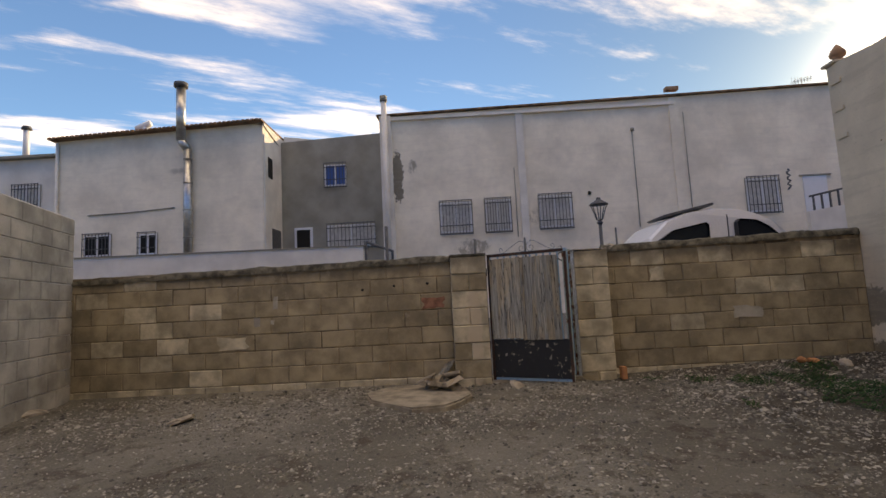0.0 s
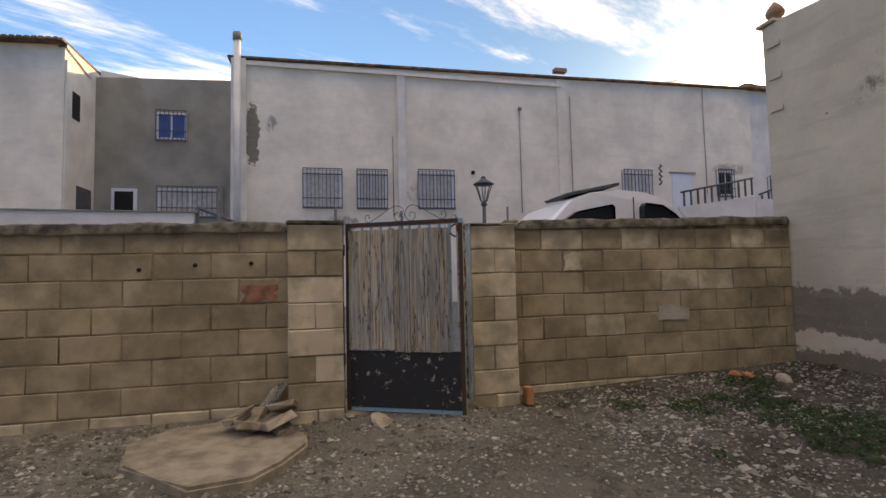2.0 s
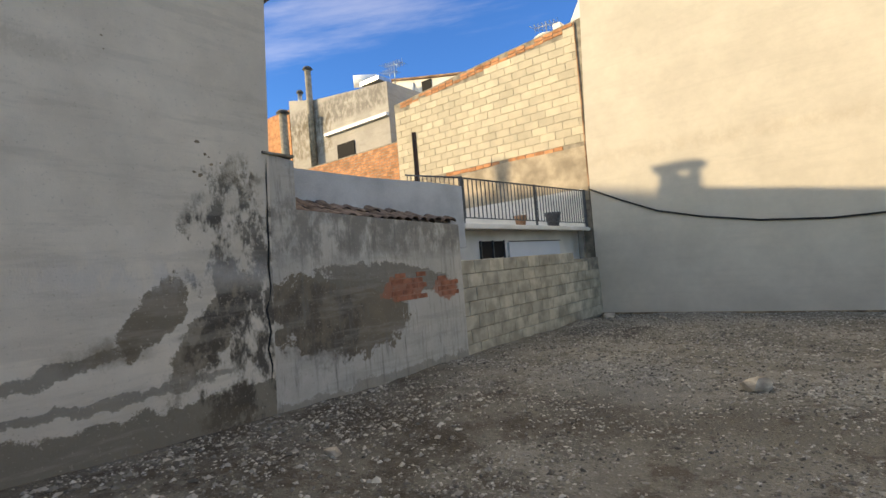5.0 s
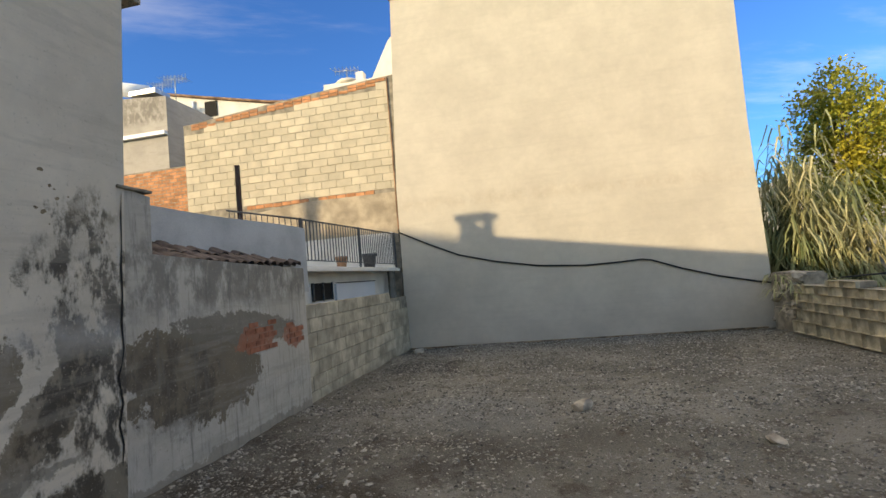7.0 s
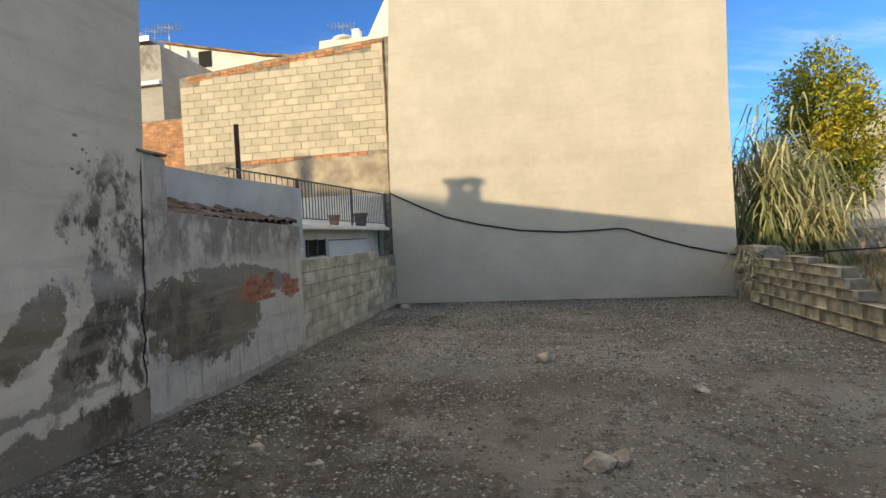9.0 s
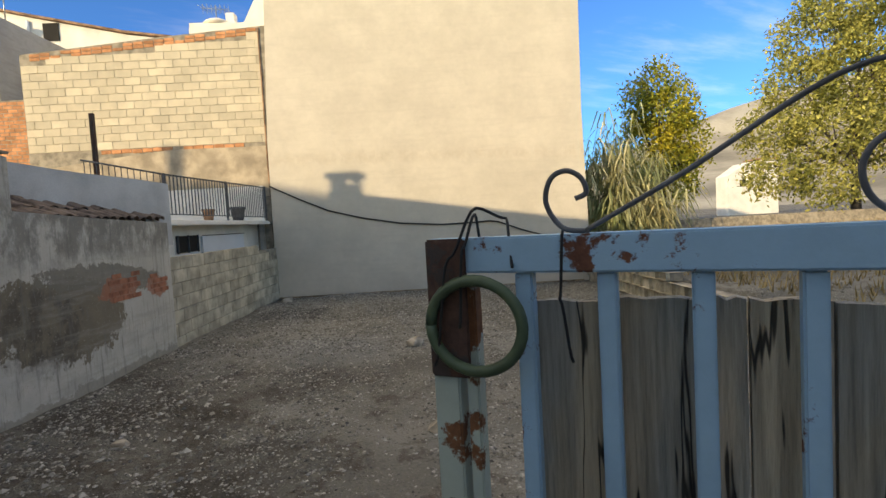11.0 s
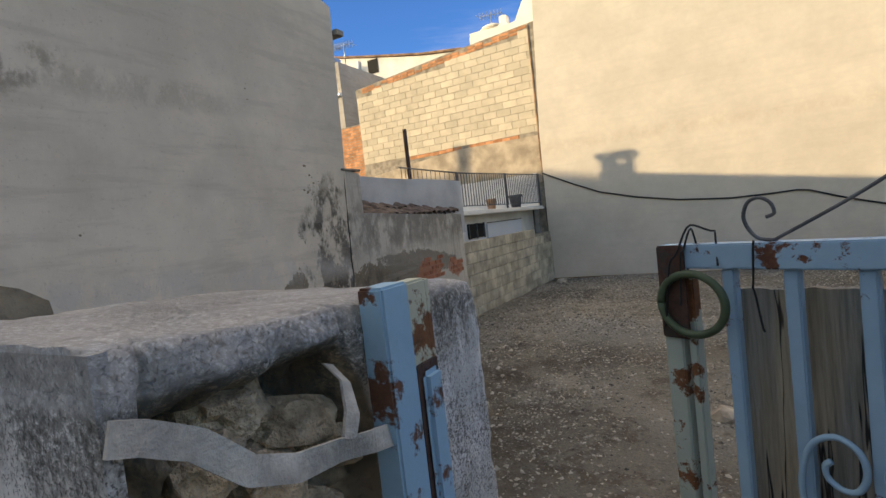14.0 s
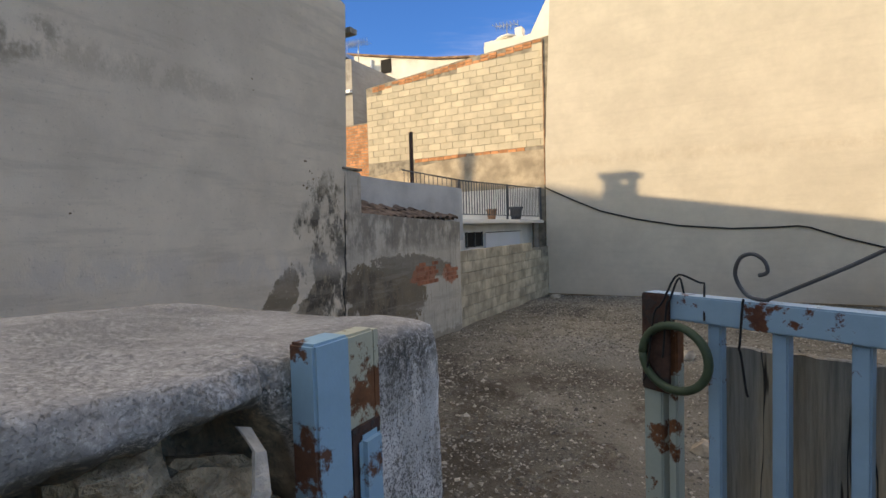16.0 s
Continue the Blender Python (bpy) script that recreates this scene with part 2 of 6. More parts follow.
M_STREETWALL = stained("whitewashed_rough", (0.70, 0.68, 0.64), [
    (MOULD, 0.85, 3.0, 4.0, 1.70, 0.10, 0.0, 0.2),
    (CEMENT, 0.6, 3.0, 4.0, 1.1, 0.5, 0.0, -0.08)], axis=0, warp=0.12, wscale=9.0, streak=0.45)
M_GREY = grainy("grey_cement_render", (0.30, 0.285, 0.24), 0.8, 1.15, 1.2)
M_WHITE = grainy("whitewash", (0.74, 0.70, 0.63), 0.85, 1.05, 1.5)
M_BLOCK = grainy("tan_concrete_block", (0.335, 0.275, 0.18), 0.68, 1.25, 4.0, 120.0, bump=0.6, per_object=0.10, top=1.60)
M_BLOCK_PALE = grainy("pale_concrete_block", (0.50, 0.435, 0.31), 0.62, 1.25, 5.0, 120.0, bump=0.5, per_object=0.15, top=1.66, smear=(-0.19, 0.07, 0.75, 0.5))
M_BLOCK_GREY = grainy("grey_concrete_block", (0.42, 0.365, 0.27), 0.7, 1.25, 4.0, 120.0, bump=0.5, per_object=0.18)
M_BLOCK_SUN = grainy("yellow_concrete_block", (0.52, 0.45, 0.33), 0.9, 1.08, 3.0, 90.0, bump=0.3, per_object=0.12)
M_BLOCK_WHITE = grainy("whitewashed_block", (0.46, 0.425, 0.355), 0.6, 1.12, 2.5, 90.0, bump=0.5, per_object=0.06)
M_BRICK = grainy("orange_hollow_brick", (0.55, 0.25, 0.12), 0.7, 1.2, 5.0, 90.0, per_object=0.2, islands=0.2)
M_BRICK_OLD = grainy("old_red_brick", (0.36, 0.14, 0.08), 0.6, 1.2, 8.0, 90.0)
M_PLAIN = grainy("grey_whitewash", (0.50, 0.485, 0.45), 0.75, 1.08, 1.8)
M_MORTAR = grainy("mortar", (0.30, 0.26, 0.20), 0.6, 1.2, 6.0, 90.0)
M_MORTAR_DARK = grainy("dark_mortar", (0.20, 0.15, 0.095), 0.45, 1.6, 5.0, 90.0)
M_COPING = grainy("lichened_mortar", (0.085, 0.078, 0.058), 0.35, 2.0, 9.0, 110.0, bump=1.0)
M_TILE = grainy("roof_tile", (0.27, 0.16, 0.10), 0.5, 1.3, 4.0, 60.0, islands=0.4)
M_TILE_OLD = grainy("old_roof_tile", (0.13, 0.095, 0.075), 0.5, 1.5, 7.0, 60.0, islands=0.4)
M_WOOD = None


def wood(name, col):
    def f(n, b):
        tc = n.node("ShaderNodeTexCoord").outputs["Object"]
        r = n.node("ShaderNodeObjectInfo").outputs["Random"]
        off = n.node("ShaderNodeCombineXYZ")
        n.put(off.inputs[0], n.math("MULTIPLY", r, 17.0))
        p = n.vec("ADD", tc, off.outputs[0])
        a = n.noise(n.stretch(p, (14.0, 14.0, 0.6)), 5.0, 9.0, 0.72)
        g = n.noise(n.stretch(p, (60.0, 60.0, 2.0)), 3.0, 4.0, 0.7)
        v = n.math("ADD", 0.48, n.math("MULTIPLY", n.step(a, 0.32, 0.64), 0.52))
        s = n.noise(n.stretch(p, (5.0, 5.0, 0.3)), 3.0, 4.0, 0.6)
        line = n.step(n.math("ABSOLUTE", n.math("SUBTRACT", s, 0.5)), 0.002, 0.010)
        v = n.math("MULTIPLY", v, n.math("ADD", 0.12, n.math("MULTIPLY", line, 0.88)))
        v = n.math("MULTIPLY", v, n.math("ADD", 0.7, n.math("MULTIPLY", g, 0.6)))
        v = n.math("MULTIPLY", v, n.math("ADD", 0.8, n.math("MULTIPLY", r, 0.4)))
        grey = n.mix(n.step(n.noise(n.stretch(p, (6.0, 6.0, 1.2)), 1.6, 3.0), 0.4, 0.6), col, (0.37, 0.375, 0.34))
        n.put(b.inputs["Base Color"], n.scale(grey, v))
        n.bump(b, n.math("ADD", n.math("ADD", a, g), n.math("MULTIPLY", line, 1.5)), 0.8, 0.006)
    return mat(name, f, 0.85)


def painted(name, col, under, amount=0.62, rough=0.45):
    """Old paint with rust showing through."""
    def f(n, b):
        p = n.pos()
        a = n.noise(p, 14.0, 8.0, 0.7)
        a2 = n.noise(p, 4.0, 4.0, 0.6)
        g = n.noise(p, 80.0, 3.0, 0.7)
        m = n.step(n.math("ADD", n.math("MULTIPLY", a, 0.7), n.math("MULTIPLY", a2, 0.3)), amount - 0.03, amount)
        paint = n.scale(col, n.math("ADD", 0.75, n.math("MULTIPLY", a, 0.5)))
        rust = n.scale(under, n.math("ADD", 0.3, n.math("MULTIPLY", g, 1.4)))
        n.put(b.inputs["Base Color"], n.mix(m, paint, rust))
        n.put(b.inputs["Roughness"], n.math("ADD", rough, n.math("MULTIPLY", m, 0.4)))
        n.bump(b, n.math("SUBTRACT", n.math("MULTIPLY", g, 0.3), m), 0.5, 0.002)
    return mat(name, f, rough)


M_WOOD = wood("weathered_wood", (0.49, 0.42, 0.31))
M_BLUE = painted("pale_blue_paint", (0.22, 0.38, 0.50), (0.12, 0.05, 0.03), 0.605)
M_BLUE_RUST = painted("rusted_blue_paint", (0.24, 0.42, 0.52), (0.13, 0.06, 0.035), 0.57)
M_GREEN_RUST = painted("faded_green_paint", (0.32, 0.39, 0.35), (0.15, 0.065, 0.03), 0.575)
M_CREAM_RUST = painted("rusted_cream_paint", (0.46, 0.46, 0.34), (0.17, 0.07, 0.03), 0.515)
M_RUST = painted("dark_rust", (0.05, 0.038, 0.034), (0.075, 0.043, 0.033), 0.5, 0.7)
M_SHEET = painted("dark_sheet", (0.022, 0.024, 0.026), (0.30, 0.28, 0.25), 0.585, 0.6)
M_IRON = grainy("wrought_iron", (0.085, 0.09, 0.095), 0.7, 1.3, 20.0, bump=0.0, rough=0.6)
M_STEEL = grainy("galvanised_steel", (0.5, 0.5, 0.48), 0.7, 1.1, 6.0, bump=0.0, rough=0.35, metal=0.9)
M_HOSE = grainy("green_hose", (0.05, 0.078, 0.045), 0.8, 1.2, 20.0, rough=0.5, bump=0.1)
M_CABLE = grainy("black_cable", (0.015, 0.015, 0.015), 0.9, 1.1, 20.0, rough=0.5, bump=0.0)
M_STRAP = grainy("dirty_white_webbing", (0.50, 0.47, 0.40), 0.6, 1.15, 30.0, 300.0, bump=0.4)
M_STONE = grainy("rubble_stone", (0.28, 0.24, 0.185), 0.6, 1.3, 8.0, 80.0, bump=0.6, islands=0.35)
M_GRAVEL = grainy("gravel_stone", (0.245, 0.23, 0.195), 0.7, 1.2, 9.0, 80.0, bump=0.0, islands=0.7)
M_VAN = grainy("van_paint", (0.72, 0.73, 0.74), 0.97, 1.02, 1.0, bump=0.0, rough=0.25)
M_CARBODY = grainy("grey_car_paint", (0.10, 0.11, 0.12), 0.95, 1.05, 1.0, bump=0.0, rough=0.25, metal=0.5)
M_CARBLACK = grainy("black_car_paint", (0.015, 0.016, 0.018), 0.95, 1.05, 1.0, bump=0.0, rough=0.2)
M_RUBBER = grainy("rubber", (0.02, 0.02, 0.02), 0.9, 1.1, 10.0, bump=0.0, rough=0.8)
M_GLASS = grainy("dark_window_glass", (0.012, 0.016, 0.02), 0.9, 1.1, 1.0, bump=0.0, rough=0.06)
M_GLASS_BLUE = grainy("blue_blind", (0.05, 0.12, 0.35), 0.9, 1.1, 1.0, bump=0.0, rough=0.3)
M_DARK = grainy("dark_opening", (0.02, 0.018, 0.016), 0.9, 1.1, 1.0, bump=0.0)
M_PVC = grainy("white_pvc", (0.7, 0.72, 0.74), 0.97, 1.02, 2.0, bump=0.0, rough=0.4)
M_CURTAIN = grainy("grey_curtain", (0.58, 0.57, 0.54), 0.8, 1.1, 8.0, bump=0.0)
M_PINK = grainy("pinkish_render", (0.50, 0.40, 0.36), 0.85, 1.1, 1.5)
M_PAVER = grainy("grey_paver", (0.17, 0.17, 0.165), 0.7, 1.2, 4.0, 90.0, per_object=0.15)
M_DRYGRASS = grainy("dry_grass", (0.30, 0.22, 0.10), 0.7, 1.3, 3.0, 40.0, islands=0.3)
M_HILL = grainy("far_hill", (0.34, 0.31, 0.25), 0.5, 1.25, 0.03, 0.5, bump=0.0)


def leafy(name, a, b2):
    def f(n, b):
        r = n.node("ShaderNodeNewGeometry").outputs["Random Per Island"]
        big = n.step(n.noise(n.pos(), 0.8, 3.0), 0.35, 0.65)
        c = n.mix(n.math("MULTIPLY", n.math("ADD", r, big), 0.5), a, b2)
        n.put(b.inputs["Base Color"], n.scale(c, n.math("ADD", 0.6, n.math("MULTIPLY", r, 0.8))))
        tr = n.node("ShaderNodeBsdfTranslucent")
        n.put(tr.inputs[0], c)
        mx = n.node("ShaderNodeMixShader")
        mx.inputs[0].default_value = 0.35
        n.put(mx.inputs[1], b.outputs[0])
        n.put(mx.inputs[2], tr.outputs[0])
        n.put(n.t.nodes["Material Output"].inputs[0], mx.outputs[0])
    return mat(name, f, 0.6)


M_LEAF = leafy("yellowing_leaf", (0.17, 0.23, 0.04), (0.55, 0.44, 0.06))
M_LEAF_FIG = leafy("olive_leaf", (0.17, 0.19, 0.05), (0.46, 0.42, 0.12))
M_CANE = leafy("cane_leaf", (0.20, 0.26, 0.10), (0.55, 0.48, 0.28))
M_WEED = leafy("weed_leaf", (0.02, 0.065, 0.02), (0.05, 0.11, 0.03))
M_BARK = grainy("bark", (0.12, 0.10, 0.08), 0.6, 1.2, 8.0)


def ground_mat(n, b):
    p = n.pos()
    x, y, z = n.xyz(n.warped(0.9, 1.2))
    big = n.noise(p, 0.5, 5.0, 0.6)
    mid = n.noise(p, 4.0, 8.0, 0.7)
    fine = n.noise(p, 45.0, 6.0, 0.75)
    vor = n.node("ShaderNodeTexVoronoi")
    n.put(vor.inputs["Vector"], p)
    vor.inputs["Scale"].default_value = 38.0
    peb = n.step(vor.outputs["Distance"], 0.42, 0.10)
    litter = n.math("MULTIPLY", n.step(x, 0.9, 2.6), n.math("MULTIPLY", n.step(y, -1.5, 1.5), n.step(n.noise(p, 1.7, 8.0, 0.75), 0.42, 0.58)))
    c = n.mix(n.step(big, 0.35, 0.65), (0.18, 0.165, 0.13), (0.34, 0.32, 0.265))
    c = n.mix(n.math("MULTIPLY", n.step(mid, 0.49, 0.62), 0.7), c, (0.10, 0.075, 0.05))
    damp = n.math("MULTIPLY", n.step(x, 1.6, 2.6), n.step(y, 2.4, 4.0))
    c = n.mix(n.math("MULTIPLY", damp, 0.6), c, (0.07, 0.06, 0.045))
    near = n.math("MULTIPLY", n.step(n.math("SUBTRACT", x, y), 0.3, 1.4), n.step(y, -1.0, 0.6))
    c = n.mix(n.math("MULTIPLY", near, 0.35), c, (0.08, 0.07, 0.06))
    c = n.mix(n.math("MULTIPLY", litter, 0.75), c, (0.06, 0.045, 0.03))
    burnt = n.step(n.math("ADD", n.math("POWER", n.math("SUBTRACT", x, 3.6), 2.0), n.math("POWER", n.math("ADD", y, 3.9), 2.0)), 0.9, 0.2)
    c = n.mix(n.math("MULTIPLY", burnt, 0.7), c, (0.05, 0.04, 0.035))
    ash = n.step(n.math("ADD", n.math("POWER", n.math("SUBTRACT", x, 2.2), 2.0), n.math("POWER", n.math("ADD", y, 0.6), 2.0)), 1.2, 0.1)
    c = n.mix(n.math("MULTIPLY", ash, 0.4), c, (0.27, 0.28, 0.27))
    c = n.mix(n.math("MULTIPLY", n.math("MULTIPLY", peb, n.step(fine, 0.5, 0.6)), 0.75), c, (0.40, 0.38, 0.34))
    c = n.scale(c, n.math("ADD", 0.36, n.math("MULTIPLY", fine, 0.68)))
    street = n.math("MULTIPLY", n.step(n.xyz(p)[1], 6.30, 6.36), n.step(n.xyz(p)[0], -20.0, -19.0))
    br = n.node("ShaderNodeTexBrick")
    n.put(br.inputs["Vector"], p)
    br.inputs["Scale"].default_value = 1.0
    br.inputs["Brick Width"].default_value, br.inputs["Row Height"].default_value = 0.2, 0.1
    br.inputs["Mortar Size"].default_value = 0.006
    br.inputs["Color1"].default_value, br.inputs["Color2"].default_value = (0.18, 0.18, 0.175, 1), (0.13, 0.13, 0.125, 1)
    br.inputs["Mortar"].default_value = (0.05, 0.05, 0.045, 1)
    c = n.mix(street, c, n.scale(br.outputs[0], n.math("ADD", 0.7, n.math("MULTIPLY", mid, 0.6))))
    n.put(b.inputs["Base Color"], c)
    n.bump(b, n.math("ADD", n.math("MULTIPLY", fine, 0.6), n.math("ADD", mid, n.math("MULTIPLY", peb, 0.4))), 0.9, 0.03)


M_EARTH = mat("stony_earth", ground_mat, 0.95)


# ---- helpers ----
def bx(bm, x0, x1, y0, y1, z0, z1):
    v = [bm.verts.new((x, y, z)) for x in (x0, x1) for y in (y0, y1) for z in (z0, z1)]
    for f in ((0, 1, 3, 2), (4, 6, 7, 5), (0, 4, 5, 1), (2, 3, 7, 6), (0, 2, 6, 4), (1, 5, 7, 3)):
        bm.faces.new([v[i] for i in f])
    return v


def to_mesh(name, bm, material, smooth=False):
    me = bpy.data.meshes.new(name)
    bmesh.ops.recalc_face_normals(bm, faces=bm.faces[:])
    if smooth:
        for f in bm.faces:
            f.smooth = True
    bm.to_mesh(me)
    bm.free()
    me.materials.append(material)
    return me


def part(name, bm, material, parent=None, label="", smooth=False):
    ob = new(name, to_mesh(name, bm, material, smooth))
    if parent is not None:
        ob.parent = parent
    return tagged(ob, label)


def box(name, b, material, parent=None, label="", bevel=0.0):
    bm = bmesh.new()
    bx(bm, *b)
    if bevel:
        bmesh.ops.bevel(bm, geom=bm.edges[:], offset=bevel, segments=2, affect="EDGES")
    return part(name, bm, material, parent, label)


def empty(name, x=0.0, y=0.0, z=0.0, label="", category="", group="", kind=""):
    ob = tagged(new(name), label, category, group, kind)
    ob.location = (x, y, z)
    bpy_parent_fix.append(ob)
    return ob


bpy_parent_fix = []


def own(child, parent):
    """Parents a mesh made in world places under an Empty that stands elsewhere."""
    child.parent = parent
    child.matrix_parent_inverse = Matrix.Translation(-Vector(parent.location))
    return child


def soup(name, verts, faces, material, parent=None):
    me = bpy.data.meshes.new(name)
    me.from_pydata([tuple(v) for v in verts], [], faces)
    me.materials.append(material)
    ob = new(name, me)
    if parent is not None:
        ob.parent = parent
    return ob


def rod(bm, pts, r, sides=6):
    """A round bar through points."""
    rings = []
    for i, p in enumerate(pts):
        p = Vector(p)
        d = (Vector(pts[min(i + 1, len(pts) - 1)]) - Vector(pts[max(i - 1, 0)])).normalized()
        u = d.orthogonal() if not rings else (last - d * last.dot(d))
        u.normalize()
        last = u
        w = d.cross(u)
        rr = r[i] if isinstance(r, (list, tuple)) else r
        rings.append([bm.verts.new(p + (u * math.cos(a) + w * math.sin(a)) * rr) for a in [2 * math.pi * k / sides for k in range(sides)]])
    for a, b in zip(rings, rings[1:]):
        for k in range(sides):
            bm.faces.new((a[k], a[(k + 1) % sides], b[(k + 1) % sides], b[k]))
    bm.faces.new(rings[0][::-1])
    bm.faces.new(rings[-1])


def rodpart(name, pts, r, material, parent=None, label="", sides=8):
    bm = bmesh.new()
    rod(bm, pts, r, sides)
    return part(name, bm, material, parent, label, smooth=True)


def prism(name, outline, axis, lo, hi, material, parent=None, label=""):
    """An outline of (u, z) pushed along x (axis 0) or y (axis 1)."""
    bm = bmesh.new()
    def at(u, z, w):
        return (w, u, z) if axis == 0 else (u, w, z)
    a = [bm.verts.new(at(u, z, lo)) for u, z in outline]
    b = [bm.verts.new(at(u, z, hi)) for u, z in outline]
    bm.faces.new(a)
    bm.faces.new(b[::-1])
    for i in range(len(a)):
        j = (i + 1) % len(a)
        bm.faces.new((a[i], a[j], b[j], b[i]))
    return part(name, bm, material, parent, label)


def ground_z(x, y):
    base = np.interp(y, [-7, -1, 2, 6, 6.4, 16], [0.0, 0.06, 0.08, 0.20, 0.26, 0.6])
    g = base + 0.15 * min(max((x - 1.5) / 3, 0), 1) * np.interp(y, [-6, 1.5, 6, 6.4], [0, 0.4, 1, 0.3])
    if x < -3.3 and y < 0.6:
        g += (0.42 * min(1.0, (-3.3 - x) / 0.3) + 0.5 * min(1.0, max(0.0, (-4.5 - x) / 5))) * min(1.0, (0.6 - y) / 1.2)
    return g


block_meshes = {}


def block_mesh(length, height, depth, variant, material):
    """A worn block, its face towards -y, its lower front left corner at 0."""
    key = (round(length, 2), round(height, 2), round(depth, 2), variant, material.name)
    if key not in block_meshes:
        rnd = random.Random(str(key))
        bm = bmesh.new()
        c, j = 0.008, lambda: rnd.uniform(-0.003, 0.003)
        g = 0.0028
        back = [bm.verts.new((x, depth, z)) for x, z in ((g, g), (length - g, g), (length - g, height - g), (g, height - g))]
        rim = [bm.verts.new((x + j(), c, z + j())) for x, z in ((g, g), (length - g, g), (length - g, height - g), (g, height - g))]
        face = [bm.verts.new((x + j(), j() * 0.8, z + j())) for x, z in ((g + c, g + c), (length - g - c, g + c), (length - g - c, height - g - c), (g + c, height - g - c))]
        for i in range(4):
            k = (i + 1) % 4
            bm.faces.new((back[i], back[k], rim[k], rim[i]))
            bm.faces.new((rim[i], rim[k], face[k], face[i]))
        bm.faces.new(face)
        block_meshes[key] = to_mesh("block", bm, material)
    return block_meshes[key]


def lay(parent, name, x, y, z, length, height, depth, material, turn=0.0):
    ob = new(name, block_mesh(length, height, depth, random.randrange(4), material))
    ob.matrix_basis = pose(x, y, z, random.uniform(-0.4, 0.4), random.uniform(-0.3, 0.3), turn)
    ob.parent = parent
    return ob


# ---- ground ----
def make_ground():
    bm = bmesh.new()
    fine = lambda a, b, s: list(np.arange(a, b, s))
    xs = [-3000, -600, -200, -90, -40, -20] + fine(-14, -6, 1.0) + fine(-6, 6, 0.1) + fine(6, 14, 1.0) + [20, 40, 90, 300, 3000]
    ys = [-3000, -600, -200, -90, -40, -20] + fine(-14, -7, 1.0) + fine(-7, 7, 0.1) + fine(7, 16, 1.0) + [20, 40, 90, 300, 3000]
    rows = []
    for x in xs:
        col = []
        for y in ys:
            z = ground_z(x, y)
            if -6 < x < 5 and -7 < y < 6.0:
                z += 0.05 * noise.noise((x * 0.9, y * 0.9, 0)) + 0.014 * noise.noise((x * 5, y * 5, 3))
            col.append(bm.verts.new((x, y, z)))
        rows.append(col)
    for i in range(len(xs) - 1):
        for k in range(len(ys) - 1):
            bm.faces.new((rows[i][k], rows[i + 1][k], rows[i + 1][k + 1], rows[i][k + 1]))
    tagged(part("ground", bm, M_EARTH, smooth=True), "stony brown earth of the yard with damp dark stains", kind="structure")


make_ground()


def surf(x, y):
    z = ground_z(x, y)
    if -6 < x < 5 and -7 < y < 6.0:
        z += 0.05 * noise.noise((x * 0.9, y * 0.9, 0)) + 0.014 * noise.noise((x * 5, y * 5, 3))
    return z


# ---- the gate wall ----
RNG = random.Random(7)


def course_wall(wall, x0, x1, y, z_rows, shift, pale=0.0, material=None):
    out = []
    for r, z in enumerate(z_rows):
        x = x0
        first = True
        while x < x1 - 0.03:
            length = 0.41
            if first:
                length = (shift + (0.205 if r % 2 else 0)) % 0.41 or 0.41
                if length < 0.08:
                    length += 0.205
            first = False
            length = min(length, x1 - x)
            if x1 - x - length < 0.07:
                length = x1 - x
            m = material or (M_BLOCK_PALE if RNG.random() < pale or z < 0.2 else M_BLOCK)
            out.append((wall, x, y + RNG.uniform(-0.004, 0.004), z, length, 0.2, 0.06, m))
            x += length
    return out


pending = []
Z_ROWS = [0.09 + 0.2 * i for i in range(8)]
wall_left = empty("wall_gate_left", -2.8, 6.2, 0.0, "weathered tan concrete block wall beside the gate", "wall", kind="structure")
wall_right = empty("wall_gate_right", 2.9, 6.2, 0.0, "weathered tan concrete block wall meeting the tall house", "wall", kind="structure")
own(box("core", (-5.25, -0.45, 6.108, 6.29, -0.2, 1.66), M_MORTAR_DARK), wall_left)
own(box("core", (1.42, 2.2, 6.108, 6.24, -0.2, 1.70), M_MORTAR_DARK), wall_right)
own(box("core", (2.201, 4.515, 6.108, 6.24, -0.2, 1.735), M_MORTAR_DARK), wall_right)
own(box("outer_render", (1.416, 2.2, 6.241, 6.2545, -0.2, 1.715), M_STREETWALL, None, "whitewashed outer face with grey stains"), wall_right)
own(box("outer_core", (2.201, 4.515, 6.241, 6.246, -0.2, 1.735), M_STREETWALL), wall_right)


def coping(x0, x1, y0, y1, za, zb, parent):
    """A rounded, rough crest of mortar."""
    bm = bmesh.new()
    n, m = int((x1 - x0) / 0.04), 7
    rows = []
    for i in range(n + 1):
        x = x0 + (x1 - x0) * i / n
        z = za + (zb - za) * i / n
        ring = []
        for k in range(m + 1):
            a = math.pi * k / m
            yy = (y0 + y1) / 2 - math.cos(a) * (y1 - y0) / 2
            zz = z + math.sin(a) * 0.055 + 0.02 * noise.noise((x * 3, yy * 6, 1)) + 0.008 * noise.noise((x * 22, yy * 22, 5))
            if k in (0, m):
                zz = z - 0.035 + 0.012 * noise.noise((x * 5, yy, 2))
            ring.append(bm.verts.new((x, yy + 0.008 * noise.noise((x * 12, k, 9)), zz)))
        rows.append(ring)
    for a, b in zip(rows, rows[1:]):
        for k in range(m):
            bm.faces.new((a[k], b[k], b[k + 1], a[k + 1]))
    bm.faces.new(rows[0])
    bm.faces.new(rows[-1][::-1])
    own(part("coping", bm, M_COPING, None, "dark lichened mortar coping", smooth=True), parent)


